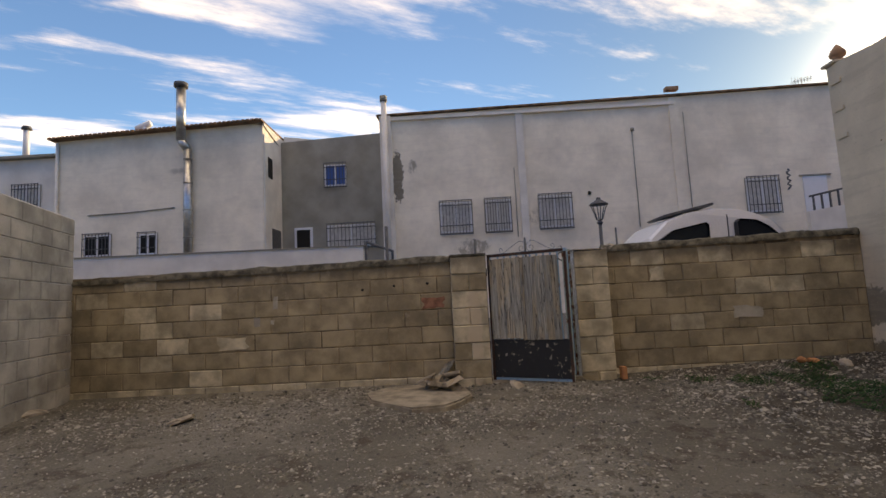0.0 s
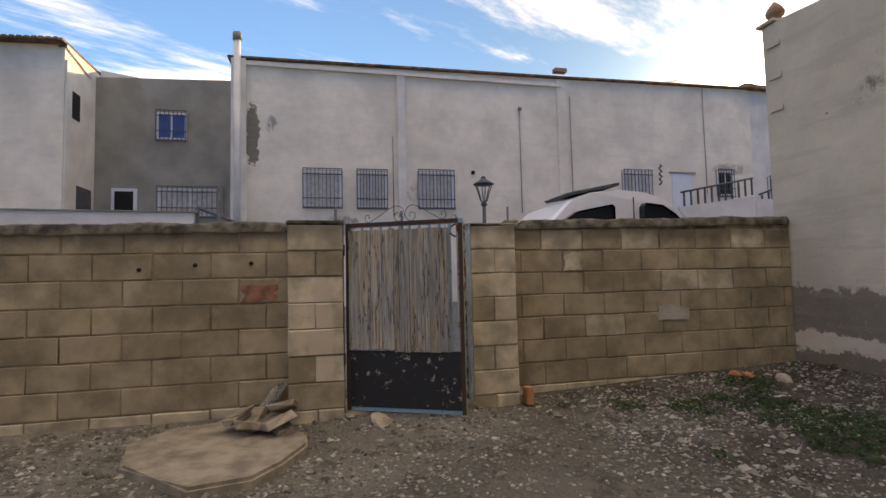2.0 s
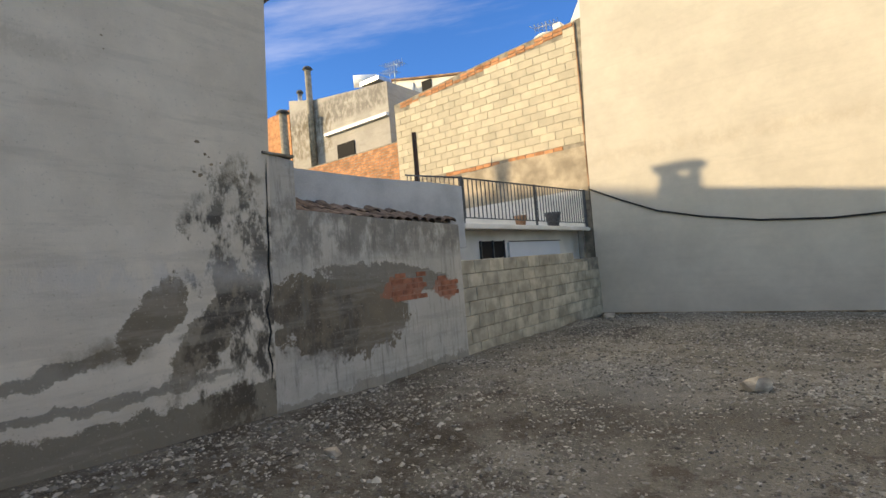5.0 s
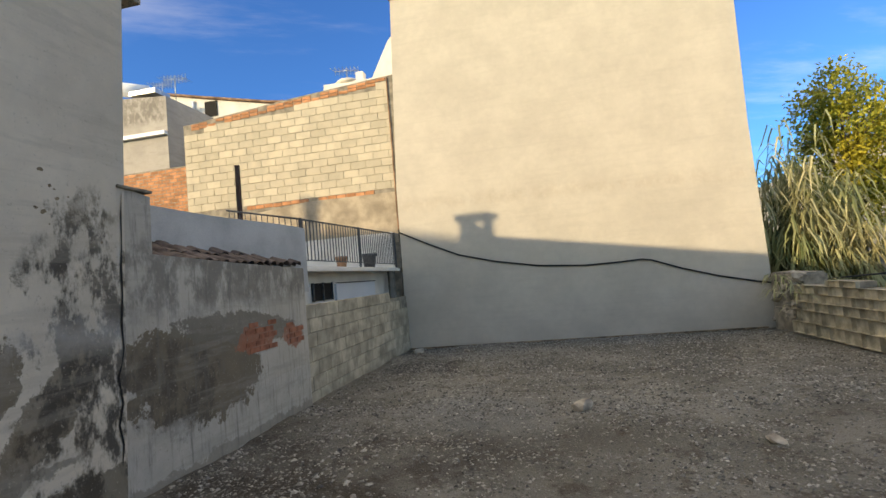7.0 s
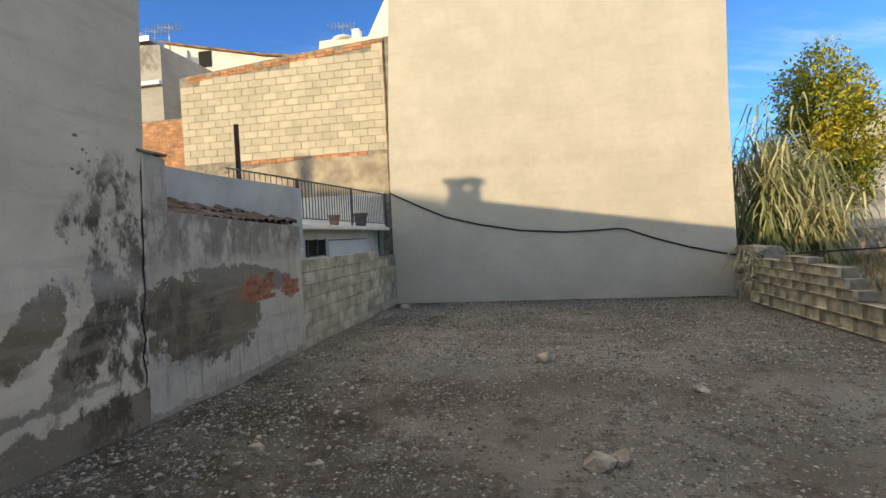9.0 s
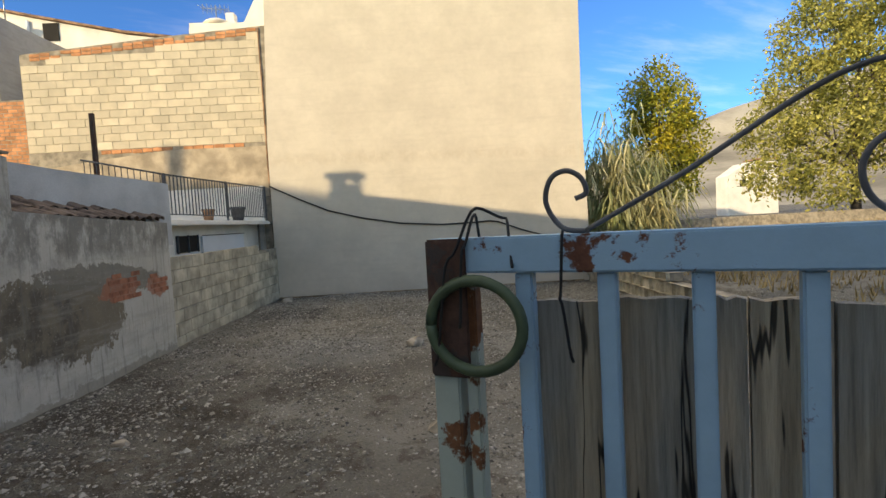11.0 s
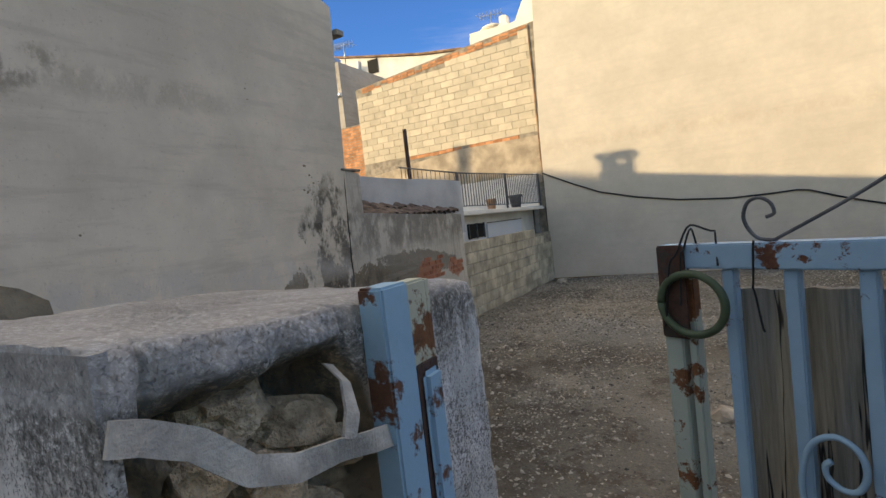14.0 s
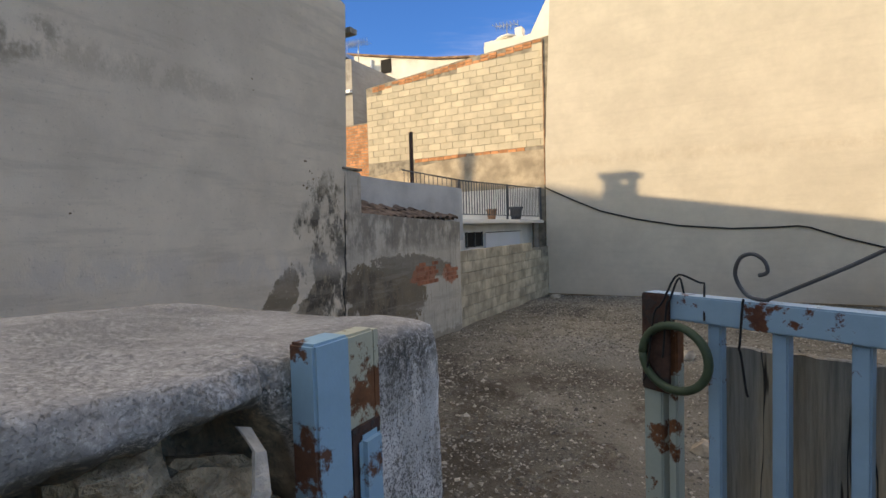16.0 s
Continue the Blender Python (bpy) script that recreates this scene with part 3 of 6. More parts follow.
coping(-5.25, -0.45, 6.085, 6.30, 1.63, 1.695, wall_left)
coping(1.42, 4.515, 6.085, 6.268, 1.715, 1.775, wall_right)
pending += course_wall(wall_left, -5.25, -0.45, 6.10, Z_ROWS, (-2.266 + 5.25) % 0.41, 0.06)
pending += course_wall(wall_right, 1.42, 4.515, 6.10, Z_ROWS, 0.12, 0.08)

for x, z in ((-1.15, 1.40), (-1.54, 1.37), (-0.74, 1.41)):
    own(rodpart("hole", [(x, 6.094, z), (x, 6.11, z)], 0.017, M_DARK, None, "dark hole punched in the block", sides=7), wall_left)


def smear(name, x, y, z, w, h, material, label, parent, seed):
    """A thin ragged patch on a wall that faces the yard."""
    bm = bmesh.new()
    rnd = random.Random(seed)
    n = 16
    ring = []
    for k in range(n):
        a = 2 * math.pi * k / n
        q = rnd.uniform(0.75, 1.1)
        c, s = math.cos(a), math.sin(a)
        m = max(abs(c), abs(s))
        ring.append((x + c / m * w / 2 * q, z + s / m * h / 2 * q))
    f = [bm.verts.new((px, y, pz)) for px, pz in ring]
    k_ = [bm.verts.new((px, y + 0.006, pz)) for px, pz in ring]
    bm.faces.new(f)
    for i in range(n):
        j = (i + 1) % n
        bm.faces.new((f[i], f[j], k_[j], k_[i]))
    own(part(name, bm, material, None, label), parent)


M_REDWASH = grainy("faded_red_paint", (0.36, 0.17, 0.11), 0.6, 1.2, 12.0)
smear("red_patch", -0.68, 6.093, 1.17, 0.28, 0.14, M_REDWASH, "faded red paint smear", wall_left, 1)
smear("mortar_patch", 3.08, 6.092, 0.88, 0.34, 0.15, M_BLOCK_WHITE, "whitish mortar patch", wall_right, 2)
smear("mortar_patch", 2.05, 6.092, 1.39, 0.18, 0.17, M_BLOCK_PALE, "pale mortar patch", wall_right, 3)
smear("mortar_patch", -3.15, 6.092, 0.79, 0.38, 0.17, M_BLOCK_PALE, "pale mortar patch", wall_left, 4)
smear("mortar_patch", -2.62, 6.092, 1.26, 0.06, 0.16, M_BLOCK_WHITE, "white mortar streak", wall_left, 5)
smear("mortar_patch", -2.85, 6.092, 1.04, 0.08, 0.12, M_BLOCK_WHITE, "white mortar streak", wall_left, 6)
smear("mortar_patch", -2.66, 6.092, 1.03, 0.05, 0.06, M_BLOCK_WHITE, "white mortar streak", wall_left, 7)

# right pillar: blocks to the yard, a broken end in the gateway, whitewash to the street
pillar_right = empty("gate_pillar", 1.2, 6.07, 0.0, "concrete block gate pillar, broken open on its gateway side", "pillar", "gate pillars", "structure")
own(box("core", (1.10, 1.40, 5.885, 6.246, -0.2, 1.66), M_MORTAR), pillar_right)
pillar_left = empty("gate_pillar", -0.25, 6.05, 0.0, "concrete block gate pillar smeared with pale mortar", "pillar", "gate pillars", "structure")
own(box("core", (-0.44, -0.035, 5.845, 6.30, -0.2, 1.67), M_MORTAR), pillar_left)
for i, z in enumerate(Z_ROWS):
    for wall, x0, x1 in ((pillar_right, 1.005, 1.405), (pillar_left, -0.445, -0.03)):
        xm = (x0 + x1) / 2 + RNG.uniform(-0.01, 0.01)
        split = i % 2 == 0
        for a, b in (((x0, xm), (xm, x1)) if split else ((x0, x1),)):
            pending.append((wall, a, (5.87 if wall is pillar_right else 5.83) + RNG.uniform(-0.006, 0.004), z, b - a, 0.2, 0.06, M_BLOCK_PALE if RNG.random() < 0.75 else M_BLOCK))


def pillar_end():
    """The gateway side: crust on top, a hollow of broken masonry, rough render below."""
    bm = bmesh.new()
    ys = list(np.linspace(5.872, 6.255, 95))
    zs = list(np.arange(0.0, 1.45, 0.05)) + list(np.arange(1.45, 1.775, 0.005))
    rows = []
    for y in ys:
        col = []
        for z in zs:
            n1 = noise.noise((y * 14, z * 14, 2))
            n2 = noise.noise((y * 55, z * 55, 6))
            cy, cz = (y - 6.158) / 0.100, (z - 1.640 - 0.12 * (y - 6.158)) / 0.104
            e = abs(cy) ** 3 + abs(cz) ** 3 + 0.35 * n1
            hollow = 0.055 / (1 + math.exp(min(40, (e - 1) * 9)))
            rubble = hollow * (0.5 + 0.9 * noise.noise((y * 34, z * 34, 11)) + 0.4 * noise.noise((y * 80, z * 80, 4)))
            crack = 0.035 * math.exp(-((y - 6.100 - 0.004 * n1) / 0.002) ** 2) if z > 1.70 else 0
            crack += 0.02 * math.exp(-((y - 6.238 + (z - 1.7) * 0.15 - 0.006 * n1) / 0.0022) ** 2) if 1.60 < z < 1.80 else 0
            lump = max(0.0, min(1.0, (y - 6.104) / 0.008)) * max(0.0, min(1.0, (6.236 - y) / 0.008)) * max(0.0, min(1.0, (z - 1.732) / 0.008))
            crack -= lump * (0.007 * (0.6 + noise.noise((y * 24, z * 24, 8))) + 0.005 * noise.noise((y * 75, z * 75, 3)))
            x = 1.0 + max(0, hollow * 0.6 + rubble) + crack + 0.004 * n1 + 0.002 * n2
            edge = max(0, z - 1.755) * 0.35 + (0.008 if y < 5.88 or y > 6.252 else 0)
            lift = ((y - 5.83) * 0.07 - 0.010) * max(0.0, (z - 1.70) / 0.07)
            col.append(bm.verts.new((x + edge, y, z + lift)))
        rows.append(col)
    for a, b in zip(rows, rows[1:]):
        for k in range(len(zs) - 1):
            bm.faces.new((a[k], b[k], b[k + 1], a[k + 1]))
    # cap
    nx = 30
    prev = [r[-1] for r in rows] + [bm.verts.new((1.006, 6.2555, 1.74))]
    for i in range(1, nx + 1):
        x = 1.008 + 0.40 * i / nx
        cur = []
        for y in ys:
            z = 1.772 + (y - 5.83) * 0.07 - 0.010 + 0.006 * noise.noise((x * 9, y * 9, 3)) + 0.002 * noise.noise((x * 50, y * 50, 3)) - (0.012 if y < 5.88 else 0)
            cur.append(bm.verts.new((x, y, z)))
        cur.append(bm.verts.new((x, 6.2555, 1.74)))
        for k in range(len(ys)):
            bm.faces.new((prev[k], prev[k + 1], cur[k + 1], cur[k]))
        prev = cur
    for v in bm.verts:
        v.co.z -= 0.052
    return bm


def rough_mat(n, b, broken=True):
    p = n.pos()
    big = n.noise(p, 9.0, 6.0, 0.65)
    g = n.noise(p, 480.0, 4.0, 0.7)
    g2 = n.noise(p, 190.0, 8.0, 0.85)
    x, y, z = n.xyz(p)
    drip = n.noise(n.stretch(p, (1.0, 1.0, 0.22)), 24.0, 7.0, 0.75)
    thr = n.math("ADD", 0.03, n.math("MULTIPLY", n.step(n.noise(p, 5.0, 4.0), 0.4, 0.65), -0.06))
    pit = n.math("MAXIMUM", n.step(n.math("SUBTRACT", g, thr), 0.56, 0.585), n.step(n.math("SUBTRACT", g2, thr), 0.565, 0.585))
    white = n.mix(n.step(big, 0.35, 0.62), (0.50, 0.49, 0.44), (0.74, 0.725, 0.67))
    c = n.mix(n.math("MULTIPLY", pit, 0.86), white, (0.10, 0.093, 0.08))
    raw = n.mix(n.step(n.noise(p, 26.0, 4.0), 0.4, 0.6), (0.26, 0.205, 0.14), (0.52, 0.41, 0.28))
    deep = n.math("MULTIPLY", n.step(x, 1.006, 1.014), n.step(y, 6.254, 6.250))
    top = n.step(z, 1.708, 1.713)
    if broken:
        c = n.mix(n.math("MULTIPLY", deep, n.math("SUBTRACT", 1.0, top)), c, raw)
    if broken:
        crust = n.math("MULTIPLY", n.math("MULTIPLY", n.step(y, 6.098, 6.106), n.step(y, 6.244, 6.234)), n.math("MULTIPLY", n.step(z, 1.662, 1.672), n.step(n.noise(p, 14.0, 5.0), 0.36, 0.52)))
        c = n.mix(n.math("MULTIPLY", crust, n.math("SUBTRACT", 0.8, n.math("MULTIPLY", top, 0.8))), c, n.scale((0.27, 0.225, 0.165), n.math("ADD", 0.45, n.math("MULTIPLY", g2, 1.1))))
    lich = n.math("MAXIMUM", n.step(n.math("ADD", z, n.math("MULTIPLY", drip, 0.30)), 1.78, 1.85), n.math("MULTIPLY", n.step(z, 1.25, 1.71), n.math("MULTIPLY", n.step(drip, 0.52, 0.64), 0.6)))
    c = n.mix(n.math("MULTIPLY", n.math("MULTIPLY", lich, n.step(g2, 0.36, 0.52)), 0.82), c, (0.085, 0.08, 0.065))
    c = n.mix(n.math("MULTIPLY", top, 0.6), c, n.mix(big, (0.25, 0.24, 0.22), (0.48, 0.47, 0.44)))
    n.put(b.inputs["Base Color"], c)
    n.bump(b, n.math("ADD", n.math("MULTIPLY", big, 0.5), n.math("SUBTRACT", 0.6, n.math("MULTIPLY", pit, 0.5))), 0.9, 0.004)


M_RAW = grainy("raw_broken_stone", (0.50, 0.39, 0.26), 0.55, 1.35, 40.0, 160.0, bump=1.0, islands=0.2)
M_ROUGH = mat("rough_whitewashed_concrete", rough_mat, 0.95)
M_ROUGH_PLAIN = mat("rough_whitewash", lambda n, b: rough_mat(n, b, False), 0.95)
own(part("broken_end", pillar_end(), M_ROUGH, None, "rough whitewashed end with a hollow of broken stone", smooth=True), pillar_right)
own(box("street_face", (1.004, 1.415, 6.247, 6.2552, -0.2, 1.738), M_ROUGH_PLAIN), pillar_right)
own(box("cap", (-0.46, -0.02, 5.82, 6.31, 1.69, 1.722), M_COPING, None, "thin mortar cap", bevel=0.012), pillar_left)


def stone_mesh(bm, cx, cy, cz, sx, sy, sz, rnd, sub=2):
    r = bmesh.ops.create_icosphere(bm, subdivisions=3 if sx < 0.03 else sub, radius=1.0)
    off = rnd.uniform(0, 99)
    rot = Euler((rnd.uniform(-0.5, 0.5), rnd.uniform(-0.5, 0.5), rnd.uniform(0, 6.28))).to_matrix()
    for v in r["verts"]:
        q = v.co * (1 + 0.45 * noise.noise(v.co * 1.3 + Vector((off, 0, 0))) + 0.25 * noise.noise(v.co * 3.7 + Vector((off, 0, 0))))
        q = Vector((max(-0.9, min(0.85, q.x)) * sx, max(-0.95, min(0.9, q.y)) * sy, max(-0.75, min(0.8, q.z)) * sz))
        v.co = rot @ q + Vector((cx, cy, cz))


def stone(name, x, y, z, sx, sy, sz, label, material=None, category="stone", group="", parent=None):
    bm = bmesh.new()
    stone_mesh(bm, 0, 0, 0, sx, sy, sz, RNG)
    ob = part(name, bm, material or M_STONE)
    ob.location = (x, y, z)
    if parent is not None:
        own(ob, parent)
        return ob
    return tagged(ob, label, category, group)


for y, z, s in ((6.225, 1.705, 0.030), (6.18, 1.665, 0.034), (6.15, 1.70, 0.026), (6.26, 1.665, 0.024), (6.205, 1.735, 0.022), (6.12, 1.66, 0.022), (6.24, 1.64, 0.026), (6.165, 1.625, 0.03)):
    stone("rubble", 1.042, 6.155 + (y - 6.19) * 1.0, 1.632 + (z - 1.68) * 0.85, 0.026, s * 1.4, s * 0.85, "", M_RAW, parent=pillar_right)


def strap():
    """A strip of webbing wound over the hollow."""
    s = empty("webbing_strap", 0.98, 6.15, 1.66, "dirty white webbing strap wound into the broken gate pillar", "strap")
    def ribbon(name, pts, w):
        bm = bmesh.new()
        prev = None
        n = 40
        for i in range(n + 1):
            t = i / n * (len(pts) - 1)
            k = min(int(t), len(pts) - 2)
            f = t - k
            f = f * f * (3 - 2 * f)
            p = Vector(pts[k]).lerp(Vector(pts[k + 1]), f)
            d = (Vector(pts[k + 1]) - Vector(pts[k])).normalized()
            side = d.cross(Vector((1, 0, 0))).normalized()
            tw = 0.22 * math.sin(t * 2.1)
            side = (side * math.cos(tw) + Vector((1, 0, 0)) * math.sin(tw)) * w
            nrm = Vector((0.0012, 0, 0))
            cur = [bm.verts.new(p + side - nrm), bm.verts.new(p - side - nrm), bm.verts.new(p - side + nrm), bm.verts.new(p + side + nrm)]
            if prev:
                for a in range(4):
                    bm.faces.new((prev[a], prev[(a + 1) % 4], cur[(a + 1) % 4], cur[a]))
            else:
                bm.faces.new(cur[::-1])
            prev = cur
        bm.faces.new(prev)
        own(part(name, bm, M_STRAP), s)
    ribbon("band", [(0.994, 6.257, 1.703), (0.988, 6.246, 1.700), (0.984, 6.225, 1.688), (0.981, 6.200, 1.663), (0.980, 6.170, 1.650), (0.980, 6.135, 1.644), (0.982, 6.100, 1.634), (0.984, 6.070, 1.627), (0.986, 6.050, 1.620)], 0.0078)
    ribbon("knot_loop", [(1.008, 6.108, 1.690), (0.990, 6.112, 1.680), (0.980, 6.120, 1.662), (0.978, 6.128, 1.648)], 0.0055)
    ribbon("loose_end", [(0.984, 6.062, 1.614), (0.984, 6.064, 1.600), (0.99, 6.062, 1.585)], 0.007)


strap()

stone("mortar_lump", 1.52, 6.2, 1.75, 0.13, 0.08, 0.026, "", M_MORTAR, parent=wall_right)

# blue latch post on the pillar
post = empty("gate_post", 0.99, 6.01, 0.2, "rusty pale blue steel latch post fixed to the pillar", "gate post")
own(box("channel", (0.980, 0.998, 6.010, 6.0435, 0.22, 1.735), M_CREAM_RUST, None, "rusted cream channel", bevel=0.002), post)
own(box("edge_strip", (0.9755, 0.9985, 6.044, 6.079, 0.22, 1.737), M_BLUE_RUST, None, "blue edge strip", bevel=0.002), post)
own(box("cover_strip", (0.971, 0.9795, 6.013, 6.038, 0.22, 1.662), M_BLUE_RUST, None, "raised blue cover strip", bevel=0.004), post)
# dark plate put behind the strip to stand for the gap round it
own(box("cover_back", (0.977, 0.9798, 6.0105, 6.0425, 0.22, 1.668), M_RUST, None, "dark plate standing for the gap round the strip"), post)
own(box("jamb_plate", (0.982, 1.0, 6.003, 6.0085, 0.22, 1.733), M_CREAM_RUST, None, "rusted jamb plate"), post)


# ---- the gate ----
def gate():
    g = empty("gate", 0.0, 5.93, 0.25, "pale blue steel gate with weathered planks, standing ajar", "gate")
    g.rotation_euler = (0, 0, radians(-27))
    L, H = 0.945, 1.455
    def p(name, b, m, label="", bevel=0.002):
        return box(name, b, m, g, label, bevel)
    p("hinge_stile", (0.0, 0.035, -0.015, 0.015, 0, H), M_BLUE)
    p("latch_stile", (L - 0.03, L, -0.015, 0.015, 0, H - 0.037), M_GREEN_RUST, "rust-streaked latch stile")
    p("latch_bar", (L - 0.050, L - 0.036, -0.01, 0.01, 0.4, H - 0.045), M_GREEN_RUST)
    p("corner_plate", (L - 0.045, L, 0.0155, 0.019, H - 0.145, H), M_RUST, "dark rusted corner plate")
    p("top_rail", (0.0, L, -0.016, 0.015, H - 0.036, H), M_BLUE)
    p("middle_rail", (0.035, L - 0.03, -0.012, 0.012, 0.42, 0.45), M_BLUE)
    p("bottom_rail", (0.035, L - 0.03, -0.012, 0.012, 0.0, 0.03), M_BLUE)
    p("sheet", (0.035, L - 0.03, -0.020, -0.0125, 0.03, 0.46), M_SHEET, "scuffed black sheet")
    for i in range(10):
        u = 0.132 + i * 0.079
        p("bar", (u - 0.009, u + 0.009, -0.008, 0.008, 0.45, H - 0.036), M_BLUE)
    # thin dark strips added so the yard side is darker than the blue
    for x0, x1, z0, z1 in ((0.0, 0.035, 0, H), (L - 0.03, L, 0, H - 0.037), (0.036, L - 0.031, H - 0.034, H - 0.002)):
        p("back_strip", (x0, x1, -0.020, -0.0165, z0, z1), M_RUST, "dark strip added on the yard side of the frame", 0)
    rnd = random.Random(3)
    seams = (0.03, 0.115, 0.215, 0.305, 0.405, 0.446, 0.531, 0.588, 0.650, 0.690, 0.766, 0.846)
    for i, (u0, u1) in enumerate(zip(seams, seams[1:])):
        bm = bmesh.new()
        lo = 0.462 + (0.010 if i < 4 else -0.006) + rnd.uniform(-0.004, 0.004)
        hi = H - 0.064 + rnd.uniform(-0.006, 0.006)
        back = -0.034 - rnd.uniform(0, 0.005)
        n = 5
        rows = []
        for k in range(n + 1):
            u = u0 + 0.0008 + (u1 - u0 - 0.0026) * k / n
            t, l = hi + rnd.uniform(-0.0025, 0.0025), lo + rnd.uniform(-0.002, 0.002)
            rows.append([bm.verts.new((u, y, z)) for y, z in ((back, l), (-0.0215, l), (-0.0215, t), (back, t))])
        for p0, p1 in zip(rows, rows[1:]):
            for k in range(4):
                bm.faces.new((p0[k], p0[(k + 1) % 4], p1[(k + 1) % 4], p1[k]))
        bm.faces.new(rows[0][::-1])
        bm.faces.new(rows[-1])
        part("plank", bm, M_WOOD, g)
    p("loose_plank", (0.352, 0.402, -0.0210, -0.0095, 0.52, H - 0.052), M_WOOD, "dark plank set before the others", 0.003)
    mid = 0.490

    def smooth(pts, n=7):
        """A curve through points of (u, z)."""
        out = []
        for i in range(len(pts) - 1):
            q = [pts[max(i - 1, 0)], pts[i], pts[i + 1], pts[min(i + 2, len(pts) - 1)]]
            for k in range(n):
                t = k / n
                out.append(tuple(0.5 * (2 * q[1][j] + (q[2][j] - q[0][j]) * t + (2 * q[0][j] - 5 * q[1][j] + 4 * q[2][j] - q[3][j]) * t * t + (3 * q[1][j] - q[0][j] - 3 * q[2][j] + q[3][j]) * t ** 3) for j in (0, 1)))
        return out + [pts[-1]]
    SCROLL = [(0.293, 0.000), (0.208, 0.047), (0.130, 0.096), (0.089, 0.116), (0.055, 0.119), (0.021, 0.102), (0.004, 0.063), (0.009, 0.026), (0.032, 0.003), (0.058, 0.001), (0.079, 0.016), (0.085, 0.040), (0.075, 0.060), (0.056, 0.066), (0.041, 0.056), (0.038, 0.040), (0.049, 0.034)]
    END = [(0.289, 0.000), (0.314, 0.004), (0.329, 0.028), (0.324, 0.051), (0.309, 0.058), (0.295, 0.050), (0.291, 0.036), (0.301, 0.031)]
    for side in (-1, 1):
        for name, curve, label in (("scroll", SCROLL, "wrought iron crest scroll"), ("end_curl", END, "wrought iron end curl")):
            rodpart(name, [(mid + side * u, 0, H + 0.002 + z) for u, z in smooth(curve)], 0.0026, M_IRON, g, label, 6)
    cu = 0.688
    HEART = [(0.006, 0.84), (0.030, 0.93), (0.062, 1.03), (0.078, 1.10), (0.080, 1.145), (0.066, 1.190), (0.040, 1.207), (0.017, 1.195), (0.010, 1.170), (0.018, 1.146), (0.034, 1.140), (0.050, 1.150), (0.053, 1.165), (0.046, 1.174)]
    for side in (-1, 1):
        rodpart("heart_scroll", [(cu + side * u, 0.012, z) for u, z in smooth(HEART)], 0.0042, M_BLUE, g, "", 6)
    ring = [(L - 0.055 + 0.049 * math.cos(t), 0.026, H - 0.088 + 0.046 * math.sin(t)) for t in np.linspace(0, 2 * math.pi, 33)]
    rodpart("hose_ring", ring, 0.0062, M_HOSE, g, "green hose ring wired to the latch corner", 8)
    def wire(*pts):
        out = []
        for i in range(len(pts) - 1):
            for k in range(6):
                t = k / 6
                t2 = t * t * (3 - 2 * t)
                out.append(tuple(pts[i][j] + (pts[i + 1][j] - pts[i][j]) * (t2 if j == 2 else t) for j in range(3)))
        return out + [pts[-1]]
    rodpart("wire", wire((L - 0.01, 0.03, H - 0.13), (L - 0.03, 0.028, H - 0.02), (L - 0.06, 0.02, H + 0.03), (L - 0.085, 0.0, H + 0.018), (L - 0.095, 0.02, H - 0.03)), 0.0016, M_CABLE, g, "black tie wire", 5)
    rodpart("wire", wire((L - 0.04, 0.03, H - 0.09), (L - 0.045, 0.025, H - 0.01), (L - 0.055, 0.01, H + 0.024), (L - 0.05, -0.02, H - 0.02)), 0.0016, M_CABLE, g, "black tie wire", 5)
    rodpart("wire", wire((0.22, 0.02, H + 0.002), (0.21, 0.022, H - 0.05), (0.235, 0.02, H - 0.11)), 0.0016, M_CABLE, g, "black tie wire", 5)
    rodpart("wire", wire((L - 0.145, 0.02, H + 0.004), (L - 0.14, 0.022, H - 0.06), (L - 0.15, 0.02, H - 0.12)), 0.0016, M_CABLE, g, "black tie wire", 5)


gate()
sill = box("door_sill", (-0.03, 1.02, 5.84, 6.28, 0.05, 0.245), M_MORTAR, None, "worn concrete gate sill", 0.012)
tagged(sill, kind="structure")
hj = empty("gate_hinge_post", -0.02, 6.0, 0.2, "rusty dark hinge post beside the pillar", "gate post")
own(box("angle", (-0.032, -0.024, 5.90, 5.99, 0.2, 1.735), M_RUST, bevel=0.002), hj)
for z in (0.6, 1.45):
    own(rodpart("hinge", [(-0.022, 5.925, z), (-0.022, 5.925, z + 0.09)], 0.008, M_RUST), hj)


# ---- the tall house beside the yard ----
side = empty("side_house", 6.5, 4.0, 0.0, "tall house with a damp-stained cream side wall and a curved gable", "house")
PROFILE = [(6.27, -0.3), (6.27, 3.90), (6.10, 3.915), (5.55, 3.86), (5.05, 3.86), (4.9, 3.94), (4.72, 4.10), (4.5, 4.33), (3.9, 4.8), (3.2, 4.9), (2.5, 4.7), (1.64, 4.45), (1.845, -0.3)]
own(prism("side_wall", PROFILE, 0, 4.52, 4.72, M_SIDE, None, "cream rendered wall with dark damp patches"), side)
own(box("front_wall", (4.722, 12.0, 6.0, 6.265, -0.2, 3.9), M_PINK, None, "pinkish rendered front wall"), side)
own(box("dado", (4.53, 12.0, 6.266, 6.285, 0.0, 1.1), M_GREY, None, "grey cement dado"), side)
own(box("rear_wall", (4.722, 12.0, 1.78, 2.0, -0.2, 4.1), M_SIDE), side)
# hidden slab, sloped to cast the slanting shadow edge on the cream gable
own(prism("roof_rise", [(4.75, 3.9), (4.75, 4.49), (10.9, 5.52), (12.4, 5.77), (12.4, 3.9)], 1, 2.001, 4.2, M_SIDE), side)
